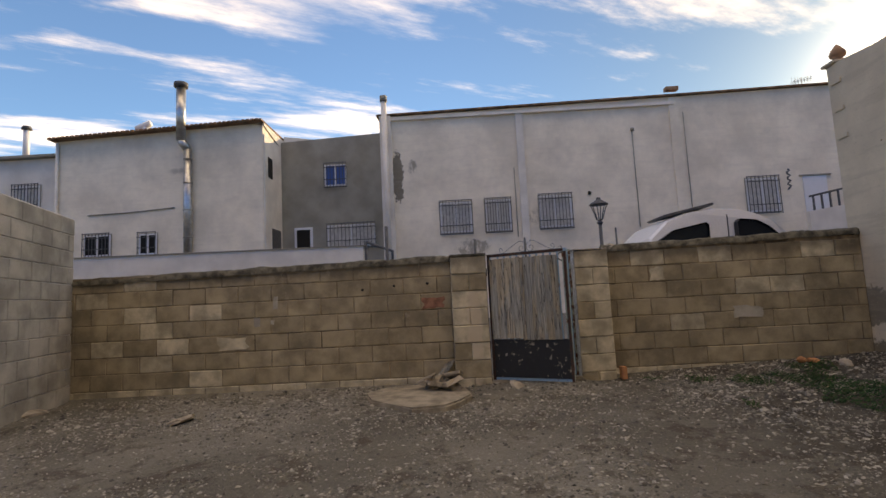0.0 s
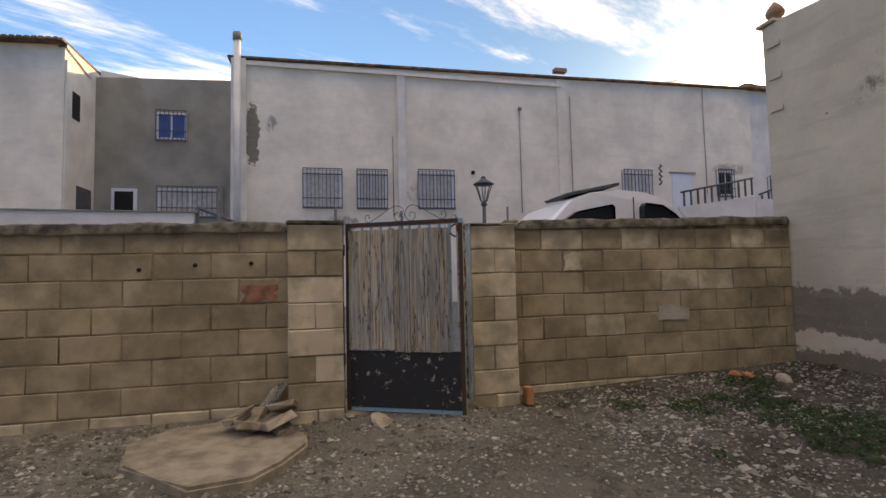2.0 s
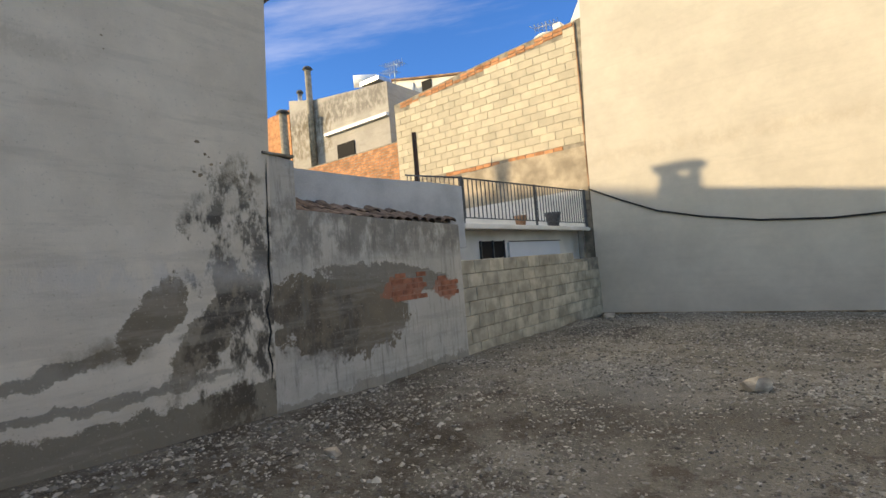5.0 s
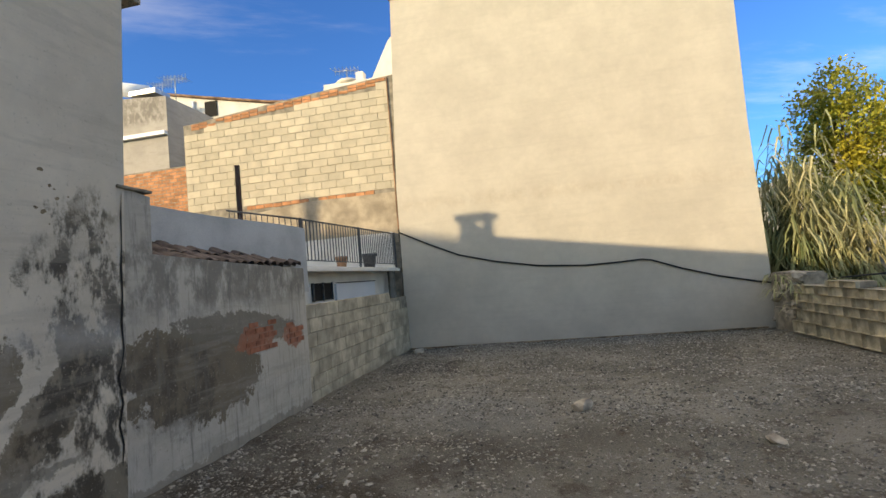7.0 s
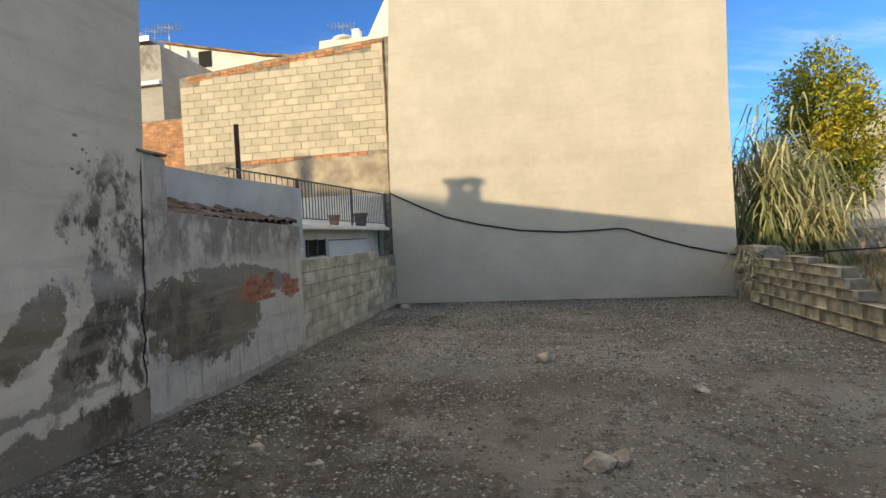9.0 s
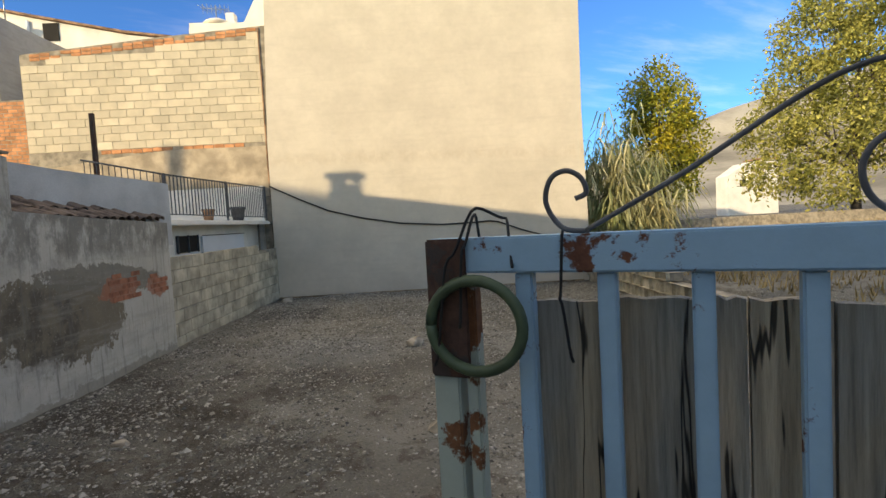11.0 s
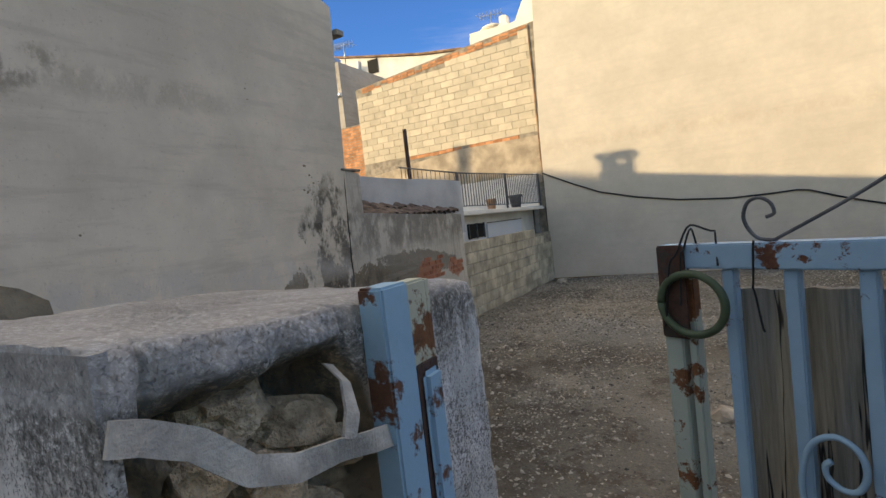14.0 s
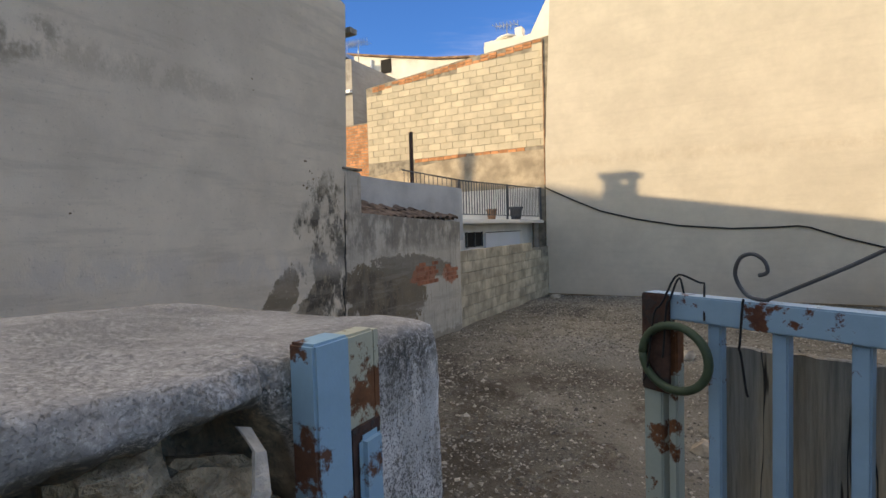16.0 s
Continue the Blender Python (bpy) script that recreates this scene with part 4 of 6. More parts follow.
own(prism("roof", [(6.4, 3.76), (6.4, 3.80), (5.3, 3.84), (5.3, 3.78)], 0, 4.725, 12.0, M_TILE, None, "tiled roof"), side)
own(box("eave", (4.46, 12.0, 1.52, 1.64, 4.13, 4.19), M_WOOD, None, "brown boarded eave"), side)
own(box("pier", (4.48, 4.80, 6.09, 6.32, 3.915, 3.95), M_SIDE, None, "coping of the corner pier", 0.008), side)
for y in (6.03, 6.10, 6.17):
    own(box("pier_moulding", (4.500, 4.5185, 6.06, 6.22, 2.95 + (y - 6.03) * 5, 3.0 + (y - 6.03) * 5), M_SIDE), side)


def finial():
    bm = bmesh.new()
    prof = [(0.085, 0), (0.085, 0.02), (0.05, 0.035), (0.045, 0.05), (0.085, 0.075), (0.092, 0.11), (0.075, 0.15), (0.045, 0.19), (0.015, 0.225), (0.004, 0.235)]
    rings = []
    for r, z in prof:
        rings.append([bm.verts.new((math.cos(a) * r, math.sin(a) * r, z)) for a in [2 * math.pi * k / 16 for k in range(16)]])
    for a, b in zip(rings, rings[1:]):
        for k in range(16):
            bm.faces.new((a[k], a[(k + 1) % 16], b[(k + 1) % 16], b[k]))
    bm.faces.new(rings[0][::-1])
    bm.faces.new(rings[-1])
    ob = part("finial", bm, M_TILE, None, "weathered terracotta finial", smooth=True)
    ob.location = (4.62, 6.19, 3.95)
    own(ob, side)


finial()
own(box("meter_box", (5.6, 5.85, 6.286, 6.40, 1.35, 1.72), M_PVC, None, "pale meter box", 0.01), side)
own(rodpart("drain_pipe", [(6.3, 6.34, 0.3), (6.3, 6.34, 2.7), (6.3, 6.29, 2.75)], 0.035, M_IRON, None, "black rain pipe"), side)
own(box("front_door", (6.7, 7.6, 6.262, 6.272, 0.3, 2.35), M_DARK, None, "dark front door"), side)
own(box("window", (7.9, 8.7, 6.264, 6.276, 1.5, 2.6), M_DARK), side)
hose = rodpart("black_hose", [(4.3, 6.42, 0.30), (4.15, 6.46, 0.34), (4.0, 6.52, 0.42), (3.9, 6.58, 0.52), (3.82, 6.62, 0.60)], 0.02, M_CABLE)
tagged(hose, "black plastic hose lying against the wall foot", "hose")

# crack and flaked spots
for n_, (y, z, s) in enumerate(((2.39, 2.56, 0.022), (2.33, 2.46, 0.018), (2.28, 2.38, 0.018), (2.30, 2.44, 0.012), (2.38, 2.28, 0.024), (2.43, 2.30, 0.016), (2.20, 2.40, 0.010), (2.34, 2.20, 0.008), (3.04, 3.25, 0.012), (3.03, 3.15, 0.010), (4.59, 1.98, 0.012), (5.62, 2.75, 0.016), (1.95, 2.1, 0.014))):
    bm = bmesh.new()
    rnd = random.Random(n_)
    pts = [bm.verts.new((4.5165, y + math.cos(a) * s * rnd.uniform(0.5, 1.2), z + math.sin(a) * s * rnd.uniform(0.4, 0.9))) for a in [2 * math.pi * k / 9 for k in range(9)]]
    bm.faces.new(pts)
    own(part("flake", bm, M_MORTAR_DARK, None, "dark flaked spot in the render"), side)


def crack(pts, w, x):
    bm = bmesh.new()
    l, r = [], []
    rnd = random.Random(5)
    for i, (y, z) in enumerate(pts):
        ww = w * rnd.uniform(0.4, 1.3) * (0.2 if i in (0, len(pts) - 1) else 1)
        l.append(bm.verts.new((x, y - ww, z)))
        r.append(bm.verts.new((x, y + ww, z)))
    for i in range(len(pts) - 1):
        bm.faces.new((l[i], r[i], r[i + 1], l[i + 1]))
    own(part("crack", bm, M_DARK, None, "dark vertical crack"), side)


crack([(1.86, 0.45), (1.84, 0.6), (1.87, 0.75), (1.83, 0.9), (1.845, 1.0), (1.86, 1.1), (1.82, 1.2), (1.80, 1.3), (1.81, 1.5), (1.79, 1.7), (1.79, 1.9), (1.775, 2.1), (1.77, 2.3), (1.755, 2.5)], 0.009, 4.5155)


# ---- outhouse beyond it ----
out = empty("outhouse", 4.9, 0.3, 0.0, "low outhouse with a patched, streaked wall and slumped tiled roof", "outhouse")
own(prism("yard_wall", [(1.84, -0.2), (1.74, 2.55), (1.45, 2.51), (1.455, 2.03), (0.2, 1.97), (-1.20, 1.92), (-1.20, -0.2)], 0, 4.53, 4.70, M_LEAN, None, "streaked grey wall with lost render"), out)


def parapet():
    bm = bmesh.new()
    a, b = Vector((5.35, 1.75, 0)), Vector((4.66, -1.46, 0))
    d = (b - a).normalized()
    nrm = Vector((d.y, -d.x, 0)) * 0.07
    rows = []
    for i in range(13):
        t = i / 12
        p = a.lerp(b, t)
        top = 2.62 - 0.13 * t + 0.01 * math.sin(t * 9)
        rows.append([bm.verts.new(v) for v in (p + nrm + Vector((0, 0, 1.6)), p + nrm + Vector((0, 0, top)), p - nrm + Vector((0, 0, top)), p - nrm + Vector((0, 0, 1.6)))])
    for r, q in zip(rows, rows[1:]):
        for k in range(4):
            bm.faces.new((r[k], r[(k + 1) % 4], q[(k + 1) % 4], q[k]))
    bm.faces.new(rows[0])
    bm.faces.new(rows[-1][::-1])
    own(part("parapet", bm, M_PLAIN, None, "plain whitewashed parapet"), out)


parapet()
own(box("coping_stub", (4.50, 4.74, 1.45, 1.80, 2.535, 2.56), M_MORTAR, None, "thin cement coping", 0.006), out)


def tile_mesh(material):
    bm = bmesh.new()
    n = 6
    rings = []
    for t, r in ((0, 0.085), (0.38, 0.07)):
        for rr in (r, r - 0.012):
            rings.append([bm.verts.new((t, math.cos(math.pi * k / n) * rr, math.sin(math.pi * k / n) * rr * 0.75)) for k in range(n + 1)])
    o0, i0, o1, i1 = rings
    for k in range(n):
        bm.faces.new((o0[k], o0[k + 1], o1[k + 1], o1[k]))
        bm.faces.new((i0[k + 1], i0[k], i1[k], i1[k + 1]))
        bm.faces.new((o0[k + 1], o0[k], i0[k], i0[k + 1]))
        bm.faces.new((o1[k], o1[k + 1], i1[k + 1], i1[k]))
    return to_mesh("tile", bm, material)


TILE = tile_mesh(M_TILE_OLD)
own(prism("roof_deck", [(4.71, 1.92), (5.5, 2.28), (5.5, 2.20), (4.71, 1.80)], 1, -1.19, 1.455, M_MORTAR_DARK), out)
rnd = random.Random(12)
tile_spots = []
for i in range(17):
    y = 1.36 - i * 0.155
    reach = 4.62 + 0.73 * max(0.0, (y + 1.2) / 2.95)
    x = 4.56
    while x < reach - 0.05:
        ob = new("tile", TILE)
        ob.matrix_basis = pose(x, y + rnd.uniform(-0.02, 0.02), 1.955 + (x - 4.56) * 0.43 + rnd.uniform(-0.012, 0.012), rnd.uniform(-8, 8), -23 + rnd.uniform(-4, 4), rnd.uniform(-6, 6))
        own(ob, out)
        x += 0.24

for y0, y1, z0, z1 in ((0.22, -0.34, 0.99, 1.28), (-0.64, -0.95, 0.98, 1.22)):
    zz, r = z0, 0
    while zz < z1:
        y = y0 - (0.0 if r % 2 else 0.07)
        while y > y1 + 0.04:
            w = 0.19
            if rnd.random() > 0.15:
                b = box("brick", (4.5235, 4.5275, y - w + 0.012, y, zz, zz + 0.055), M_BRICK_OLD)
                own(b, out)
            y -= w
        zz += 0.068
        r += 1

# ---- low block wall, terrace and railing ----
low = empty("wall_low", 4.65, -3.9, 0.0, "low grey concrete block wall below the terrace", "wall", kind="structure")
own(box("core", (4.62, 4.78, -6.58, -1.22, -0.2, 1.28), M_MORTAR), low)
for r in range(7):
    z = 0.02 + 0.2 * r
    end = -6.55 if r < 5 else (-5.9 if r == 5 else -5.2)
    y = -1.21
    first = True
    while y > end + 0.05:
        w = 0.205 if (first and r % 2) else 0.41
        first = False
        w = min(w, y - end)
        pending.append((low, 4.60, y, z, w, 0.2, 0.06, M_BLOCK_GREY, -90.0))
        y -= w

ter = empty("terrace", 7.5, -4.0, 0.0, "whitewashed lean-to with a railed roof terrace", "terrace")
own(box("back_wall", (5.05, 5.2, -6.58, -1.3, 0.0, 1.91), M_WHITE), ter)
own(box("slab", (4.76, 10.4, -6.58, -1.62, 1.915, 1.98), M_WHITE, None, "whitewashed terrace slab", 0.008), ter)
own(box("slab_lip", (4.70, 4.757, -6.5, -1.62, 1.89, 1.955), M_WHITE, None, "projecting gutter lip", 0.012), ter)
own(box("column", (4.80, 4.90, -6.36, -6.26, 0.0, 1.91), M_STEEL, None, "pale steel column"), ter)
own(box("window_glass", (5.03, 5.048, -3.2, -2.46, 1.43, 1.72), M_DARK), ter)
for y in (-3.2, -2.83, -2.46):
    own(box("window_bar", (5.00, 5.028, y - 0.012, y + 0.012, 1.42, 1.73), M_IRON), ter)
own(box("board", (5.00, 5.045, -5.45, -3.36, 1.32, 1.69), M_PVC, None, "leaning white board"), ter)
for z in (1.32, 1.70):
    own(box("board_edge", (4.985, 4.999, -5.47, -3.34, z, z + 0.014), M_DARK), ter)

rail = empty("railing", 4.8, -4.0, 1.93, "black steel terrace railing", "railing")
def rail_top(y):
    return 2.685 - (y + 1.75) * 0.027


own(prism("rail", [(-1.72, rail_top(-1.72)), (-1.72, rail_top(-1.72) - 0.022), (-6.55, rail_top(-6.55) - 0.022), (-6.55, rail_top(-6.55))], 0, 4.776, 4.804, M_IRON), rail)
own(box("rail", (4.78, 4.80, -6.55, -1.72, 2.06, 2.076), M_IRON), rail)
for i in range(40):
    y = -1.78 - i * 0.12
    own(box("baluster", (4.783, 4.797, y - 0.007, y + 0.007, 2.06, rail_top(y) - 0.01), M_IRON), rail)
for y in (-1.72, -4.1, -6.53):
    own(box("newel", (4.772, 4.808, y - 0.018, y + 0.018, 1.98, rail_top(y) + 0.01), M_IRON), rail)
rail2 = empty("railing", 5.6, -1.9, 1.98, "black steel terrace railing along the far parapet", "railing")
own(rodpart("rail", [(4.8, -1.74, 2.68), (6.27, -2.14, 3.02)], 0.014, M_IRON), rail2)
for i in range(13):
    t = (i + 0.5) / 13
    x, y = 4.8 + 1.47 * t, -1.74 - 0.40 * t
    own(rodpart("baluster", [(x, y, 1.98), (x, y, 2.68 + 0.34 * t)], 0.007, M_IRON, sides=4), rail2)
pole = box("steel_pole", (6.13, 6.19, -2.37, -2.31, 1.98, 3.79), M_RUST)
tagged(pole, "dark rusty steel pole standing on the terrace", "pole")
own(box("inner_wall", (4.83, 10.4, -6.575, -6.50, 1.981, 2.85), M_WHITE, None, "whitewashed back of the terrace"), ter)


def pot(x, y, z, r, h, name, label, material):
    bm = bmesh.new()
    prof = [(r * 0.7, 0), (r * 0.95, h * 0.8), (r * 1.08, h * 0.82), (r * 1.08, h), (r * 0.95, h), (r * 0.85, h * 0.85)]
    rings = [[bm.verts.new((x + math.cos(a) * q, y + math.sin(a) * q, z + zz)) for a in [2 * math.pi * k / 14 for k in range(14)]] for q, zz in prof]
    for a, b in zip(rings, rings[1:]):
        for k in range(14):
            bm.faces.new((a[k], a[(k + 1) % 14], b[(k + 1) % 14], b[k]))
    bm.faces.new(rings[0][::-1])
    bm.faces.new(rings[-1])
    return tagged(part(name, bm, material, smooth=True), label, name)


pot(5.05, -5.35, 1.98, 0.16, 0.32, "plant_pot", "dark plant pot on the terrace behind the railing", M_IRON)
pot(5.3, -4.4, 1.98, 0.12, 0.26, "plant_pot", "terracotta plant pot on the terrace behind the railing", M_TILE)

# ---- block gable, big wall and the roofs behind ----
gable = empty("block_gable_house", 8.0, -7.5, 0.0, "unrendered concrete block gable topped with orange brick", "house")
own(prism("backing", [(4.72, 0), (4.66, 4.0), (4.52, 6.77), (7.1, 6.60), (10.45, 6.32), (10.45, 0)], 1, -6.9, -6.612, M_MORTAR, None, "mortar behind the blocks"), gable)
own(prism("old_base", [(4.70, 2.6), (4.70, 3.84), (7.0, 3.86), (8.7, 3.7), (10.44, 3.5), (10.44, 2.6)], 1, -6.611, -6.595, grainy("old_base_render", (0.44, 0.36, 0.26), 0.6, 1.15, 2.2, bump=0.6), None, "patchy sand render below the blocks"), gable)
blocks_far, bricks_far = [], []
for r in range(15):
    z = 3.94 + 0.192 * r
    x = 10.44
    first = True
    while x > 4.72:
        w = min(0.2 if first and r % 2 else 0.405, x - 4.68)
        first = False
        top = 6.77 - (x - 4.52) * 0.0745
        if z + 0.2 < top - 0.10 and w > 0.06:
            blocks_far.append((x, z, w))
        x -= w
for x, z, w in blocks_far:
    pending.append((gable, x, -6.600, z, w, 0.190, 0.012, M_BLOCK_SUN, 180.0))
rnd = random.Random(4)
x = 4.72
while x < 10.15:
    top = 6.76 - (x - 4.52) * 0.0765
    for k in range(2):
        if rnd.random() > 0.12:
            pending.append((gable, x + 0.24, -6.598, top - 0.10 - 0.085 * k, 0.24, 0.08, 0.012, M_BRICK, 180.0))
    if 4.9 < x < 8.6 and rnd.random() > 0.1:
        pending.append((gable, x + 0.24, -6.596, 3.835 + rnd.uniform(-0.01, 0.01), 0.24, 0.10, 0.012, M_BRICK, 180.0))
    x += 0.25
own(box("gable_pipe", (4.665, 4.69, -6.60, -6.575, 2.9, 6.72), M_TILE, None, "thin rusty pipe in the corner"), gable)

big = empty("big_house", 0.8, -11.0, 0.0, "tall windowless gable rendered in warm cream", "house")
own(prism("gable_wall", [(-3.37, -0.4), (-3.26, 4.4), (-3.29, 7.65), (4.41, 8.62), (4.50, 6.77), (4.64, 3.9), (4.67, -0.4)], 1, -16.0, -6.55, M_BIG, None, "plain cream gable wall"), big)
own(prism("verge", [(-3.3, 7.655), (-3.3, 7.71), (4.45, 8.69), (4.45, 8.635)], 1, -16.1, -6.50, M_TILE, None, "red tile verge"), big)
own(prism("white_flank", [(4.5, 6.0), (4.5, 9.9), (5.35, 9.15), (5.95, 8.05), (7.6, 7.95), (7.6, 6.0)], 1, -12.5, -9.5, M_WHITE, None, "sunlit white wall behind the gable"), big)
own(prism("foot_drip", [(-3.15, 0.0), (-3.15, 0.03), (4.8, 0.03), (4.8, 0.0)], 1, -6.549, -6.50, M_MORTAR_DARK, None, "dark strip at the wall foot"), big)

cable = [(4.66, 2.82), (3.95, 2.463), (3.246, 2.142), (2.415, 1.916), (1.467, 1.73), (0.41, 1.636), (-0.366, 1.643), (-0.8, 1.662), (-1.0, 1.63), (-1.608, 1.392), (-2.33, 1.164), (-3.037, 0.993), (-3.45, 0.915)]
tagged(rodpart("wall_cable", [(x, -6.53, z) for x, z in cable] + [(-4.5, -6.2, 0.95), (-6.5, -6.0, 1.02), (-9, -5.9, 1.15)], 0.018, M_CABLE), "thick black cable sagging across the cream gable", "cable")


def antenna(x, y, z, h, label, scale=1.0):
    a = empty("tv_antenna", x, y, z, label, "antenna", "roof antennas")
    own(rodpart("mast", [(x, y, z), (x, y, z + h)], 0.02 * scale, M_STEEL, sides=5), a)
    own(rodpart("boom", [(x - 0.45 * scale, y, z + h * 0.85), (x + 0.45 * scale, y, z + h * 0.95)], 0.013 * scale, M_STEEL, sides=4), a)
    for i in range(7):
        u = -0.42 + i * 0.14
        own(rodpart("element", [(x + u * scale, y - 0.3 * scale, z + h * (0.9 + u * 0.1)), (x + u * scale + 0.05, y + 0.3 * scale, z + h * (0.9 + u * 0.1))], 0.008 * scale, M_STEEL, sides=4), a)
        own(rodpart("director", [(x + u * scale, y, z + h * (0.9 + u * 0.1) - 0.16 * scale), (x + u * scale, y, z + h * (0.9 + u * 0.1) + 0.16 * scale)], 0.008 * scale, M_STEEL, sides=4), a)


def flue(x, y, z0, z1, r, label, material):
    f = empty("flue", x, y, z0, label, "chimney")
    own(rodpart("pipe", [(x, y, z0), (x, y, z1)], r, material, sides=10), f)
    own(rodpart("cowl", [(x, y, z1 + 0.05), (x, y, z1 + 0.16)], [r * 1.7, r * 1.2], M_IRON, None, "dark cowl", sides=10), f)
    own(rodpart("cowl_neck", [(x, y, z1), (x, y, z1 + 0.06)], r * 0.7, M_IRON, sides=6), f)


back = empty("back_house", 13.0, -13.0, 0.0, "weathered grey-white house with a tiled roof behind the gable", "house")
own(prism("upper_wall", [(9.0, 5.0), (9.0, 8.55), (10.85, 8.83), (13.9, 9.5), (15.35, 9.86), (15.35, 5.0)], 1, -16, -12.0, M_WHITE, None, "pale upper wall"), back)
own(prism("roof_edge", [(9.0, 8.56), (9.0, 8.63), (10.85, 8.91), (13.9, 9.58), (15.45, 9.95), (15.45, 9.87), (13.9, 9.505), (10.85, 8.835)], 1, -16.1, -11.85, M_TILE, None, "tiled roof edge"), back)
own(box("window", (13.1, 13.62, -12.01, -11.96, 8.7, 9.3), M_DARK), back)
own(rodpart("rain_pipe", [(14.1, -11.95, 7.2), (14.1, -11.95, 9.4)], 0.05, M_PVC, None, "white rain pipe"), back)
own(box("shutter", (14.7, 15.5, -12.02, -11.95, 6.7, 7.15), M_PVC), back)
own(box("ledge", (13.0, 15.6, -12.0, -11.7, 7.22, 7.28), M_MORTAR), back)
grey = empty("grey_back_house", 17.0, -10.5, 0.0, "old grey house with stained render and steel flues", "house")
own(prism("wall", [(12.9, 3.0), (12.9, 8.4), (14.6, 8.55), (17.1, 8.85), (18.9, 9.28), (18.9, 3.0)], 1, -12, -9.0, stained("old_grey_render", (0.42, 0.38, 0.33), [(MOULD, 0.5, 16.0, 3.0, 8.1, 0.5, 0.0, 0.1), (DAMP, 0.6, 17.8, 1.6, 7.3, 0.8, 0.0, 0.08)], axis=0), None, "stained grey wall"), grey)
own(box("window", (14.85, 15.87, -9.0, -8.96, 6.05, 6.62), M_DARK), grey)
own(box("pipe_ledge", (12.9, 16.5, -9.0, -8.85, 7.10, 7.22), M_PVC, None, "white horizontal pipe"), grey)
own(box("brick_side", (18.92, 22.0, -11, -8.98, 3.0, 8.9), M_BRICK, None, "orange brick wall"), grey)
flue(17.25, -8.85, 5.9, 10.1, 0.13, "tall cream flue pipe with a dark cowl", M_MORTAR)
flue(18.0, -8.0, 4.5, 8.25, 0.17, "stout cream flue pipe with a dark cowl", M_MORTAR)
flue(18.6, -9.4, 8.9, 9.6, 0.10, "short steel flue with a dark cowl", M_STEEL)
low_brick = empty("brick_garden_wall", 13.5, -7.0, 0.0, "sloping orange brick wall between the back yards", "wall")
own(prism("core", [(10.5, 3.0), (10.5, 5.34), (16.0, 5.34), (16.0, 3.0)], 1, -7.1, -6.93, M_MORTAR), low_brick)
for r in range(19):
    z = 3.6 + 0.095 * r
    x = 10.5 + (0.12 if r % 2 else 0)
    while x < 15.4:
        if z + 0.09 < 5.36:
            pending.append((low_brick, x + 0.235, -6.925, z, 0.235, 0.09, 0.010, M_BRICK, 180.0))
        x += 0.24
antenna(15.9, -12.5, 9.3, 1.4, "steel television antenna on the back roof")
antenna(7.4, -11.2, 8.3, 1.0, "steel television antenna beside a roof turret")
antenna(13.0, -9.6, 8.4, 0.9, "steel television antenna on the grey house")
tur = empty("roof_turret", 8.1, -12.0, 8.0, "small white roof turret behind the gable", "chimney")
own(box("body", (6.35, 7.75, -10.6, -9.9, 7.0, 8.25), M_WHITE), tur)
own(rodpart("dome", [(7.0, -10.2, 8.255), (7.0, -10.2, 8.36), (7.0, -10.2, 8.42), (7.0, -10.2, 8.47)], [0.45, 0.35, 0.2, 0.1], M_WHITE, None, "rounded whitewashed cap", 12), tur)
own(box("stack", (6.45, 6.7, -10.4, -10.1, 8.251, 8.6), M_WHITE), tur)
heater = empty("solar_water_heater", 14.9, -9.3, 8.35, "white solar water heater tank on the grey roof", "water heater")
own(rodpart("tank", [(14.1, -9.7, 8.95), (14.75, -9.1, 8.95)], 0.24, M_PVC, sides=14), heater)
own(box("panel", (13.3, 14.3, -9.7, -9.0, 8.6, 8.75), M_STEEL), heater)

# ---- retaining wall, waste ground, cane, trees and hill ----
ret = empty("wall_retaining", -3.4, -3.0, 0.0, "low stepped concrete block retaining wall", "wall", kind="structure")
own(box("core", (-3.45, -3.21, -6.3, 0.3, -0.2, 0.46), M_MORTAR), ret)
for r in range(2):
    y = 0.3
    while y > -5.1:
        w = 0.41 if not (r == 1 and y > 0.2) else 0.2
        pending.append((ret, -3.20, y, 0.06 + 0.215 * r, w, 0.215, 0.06, M_BLOCK_PALE, -90.0))
        y -= w
for lvl, (a, b) in enumerate(((-2.12, -5.2), (-2.30, -5.2), (-2.48, -5.2), (-3.36, -4.2))):
    y = a
    z, h = 0.492 + 0.15 * lvl, (0.15 if lvl < 3 else 0.10)
    own(box("upper_core", (-3.43, -3.21, b, a - 0.02, z, z + h - 0.01), M_MORTAR), ret)
    while y > b + 0.1:
        pending.append((ret, -3.20, y, z, 0.41, h, 0.06, M_BLOCK_PALE, -90.0))
        y -= 0.41
own(box("rubble_pier", (-3.75, -3.3, -6.55, -5.25, 0.0, 1.15), M_STONE, None, "crumbling rubble pier", 0.04), ret)
for i in range(22):
    stone("rubble", RNG.uniform(-3.4, -3.22), RNG.uniform(-6.4, -5.2), RNG.uniform(0.1, 1.15), 0.13, 0.17, 0.10, "", parent=ret)


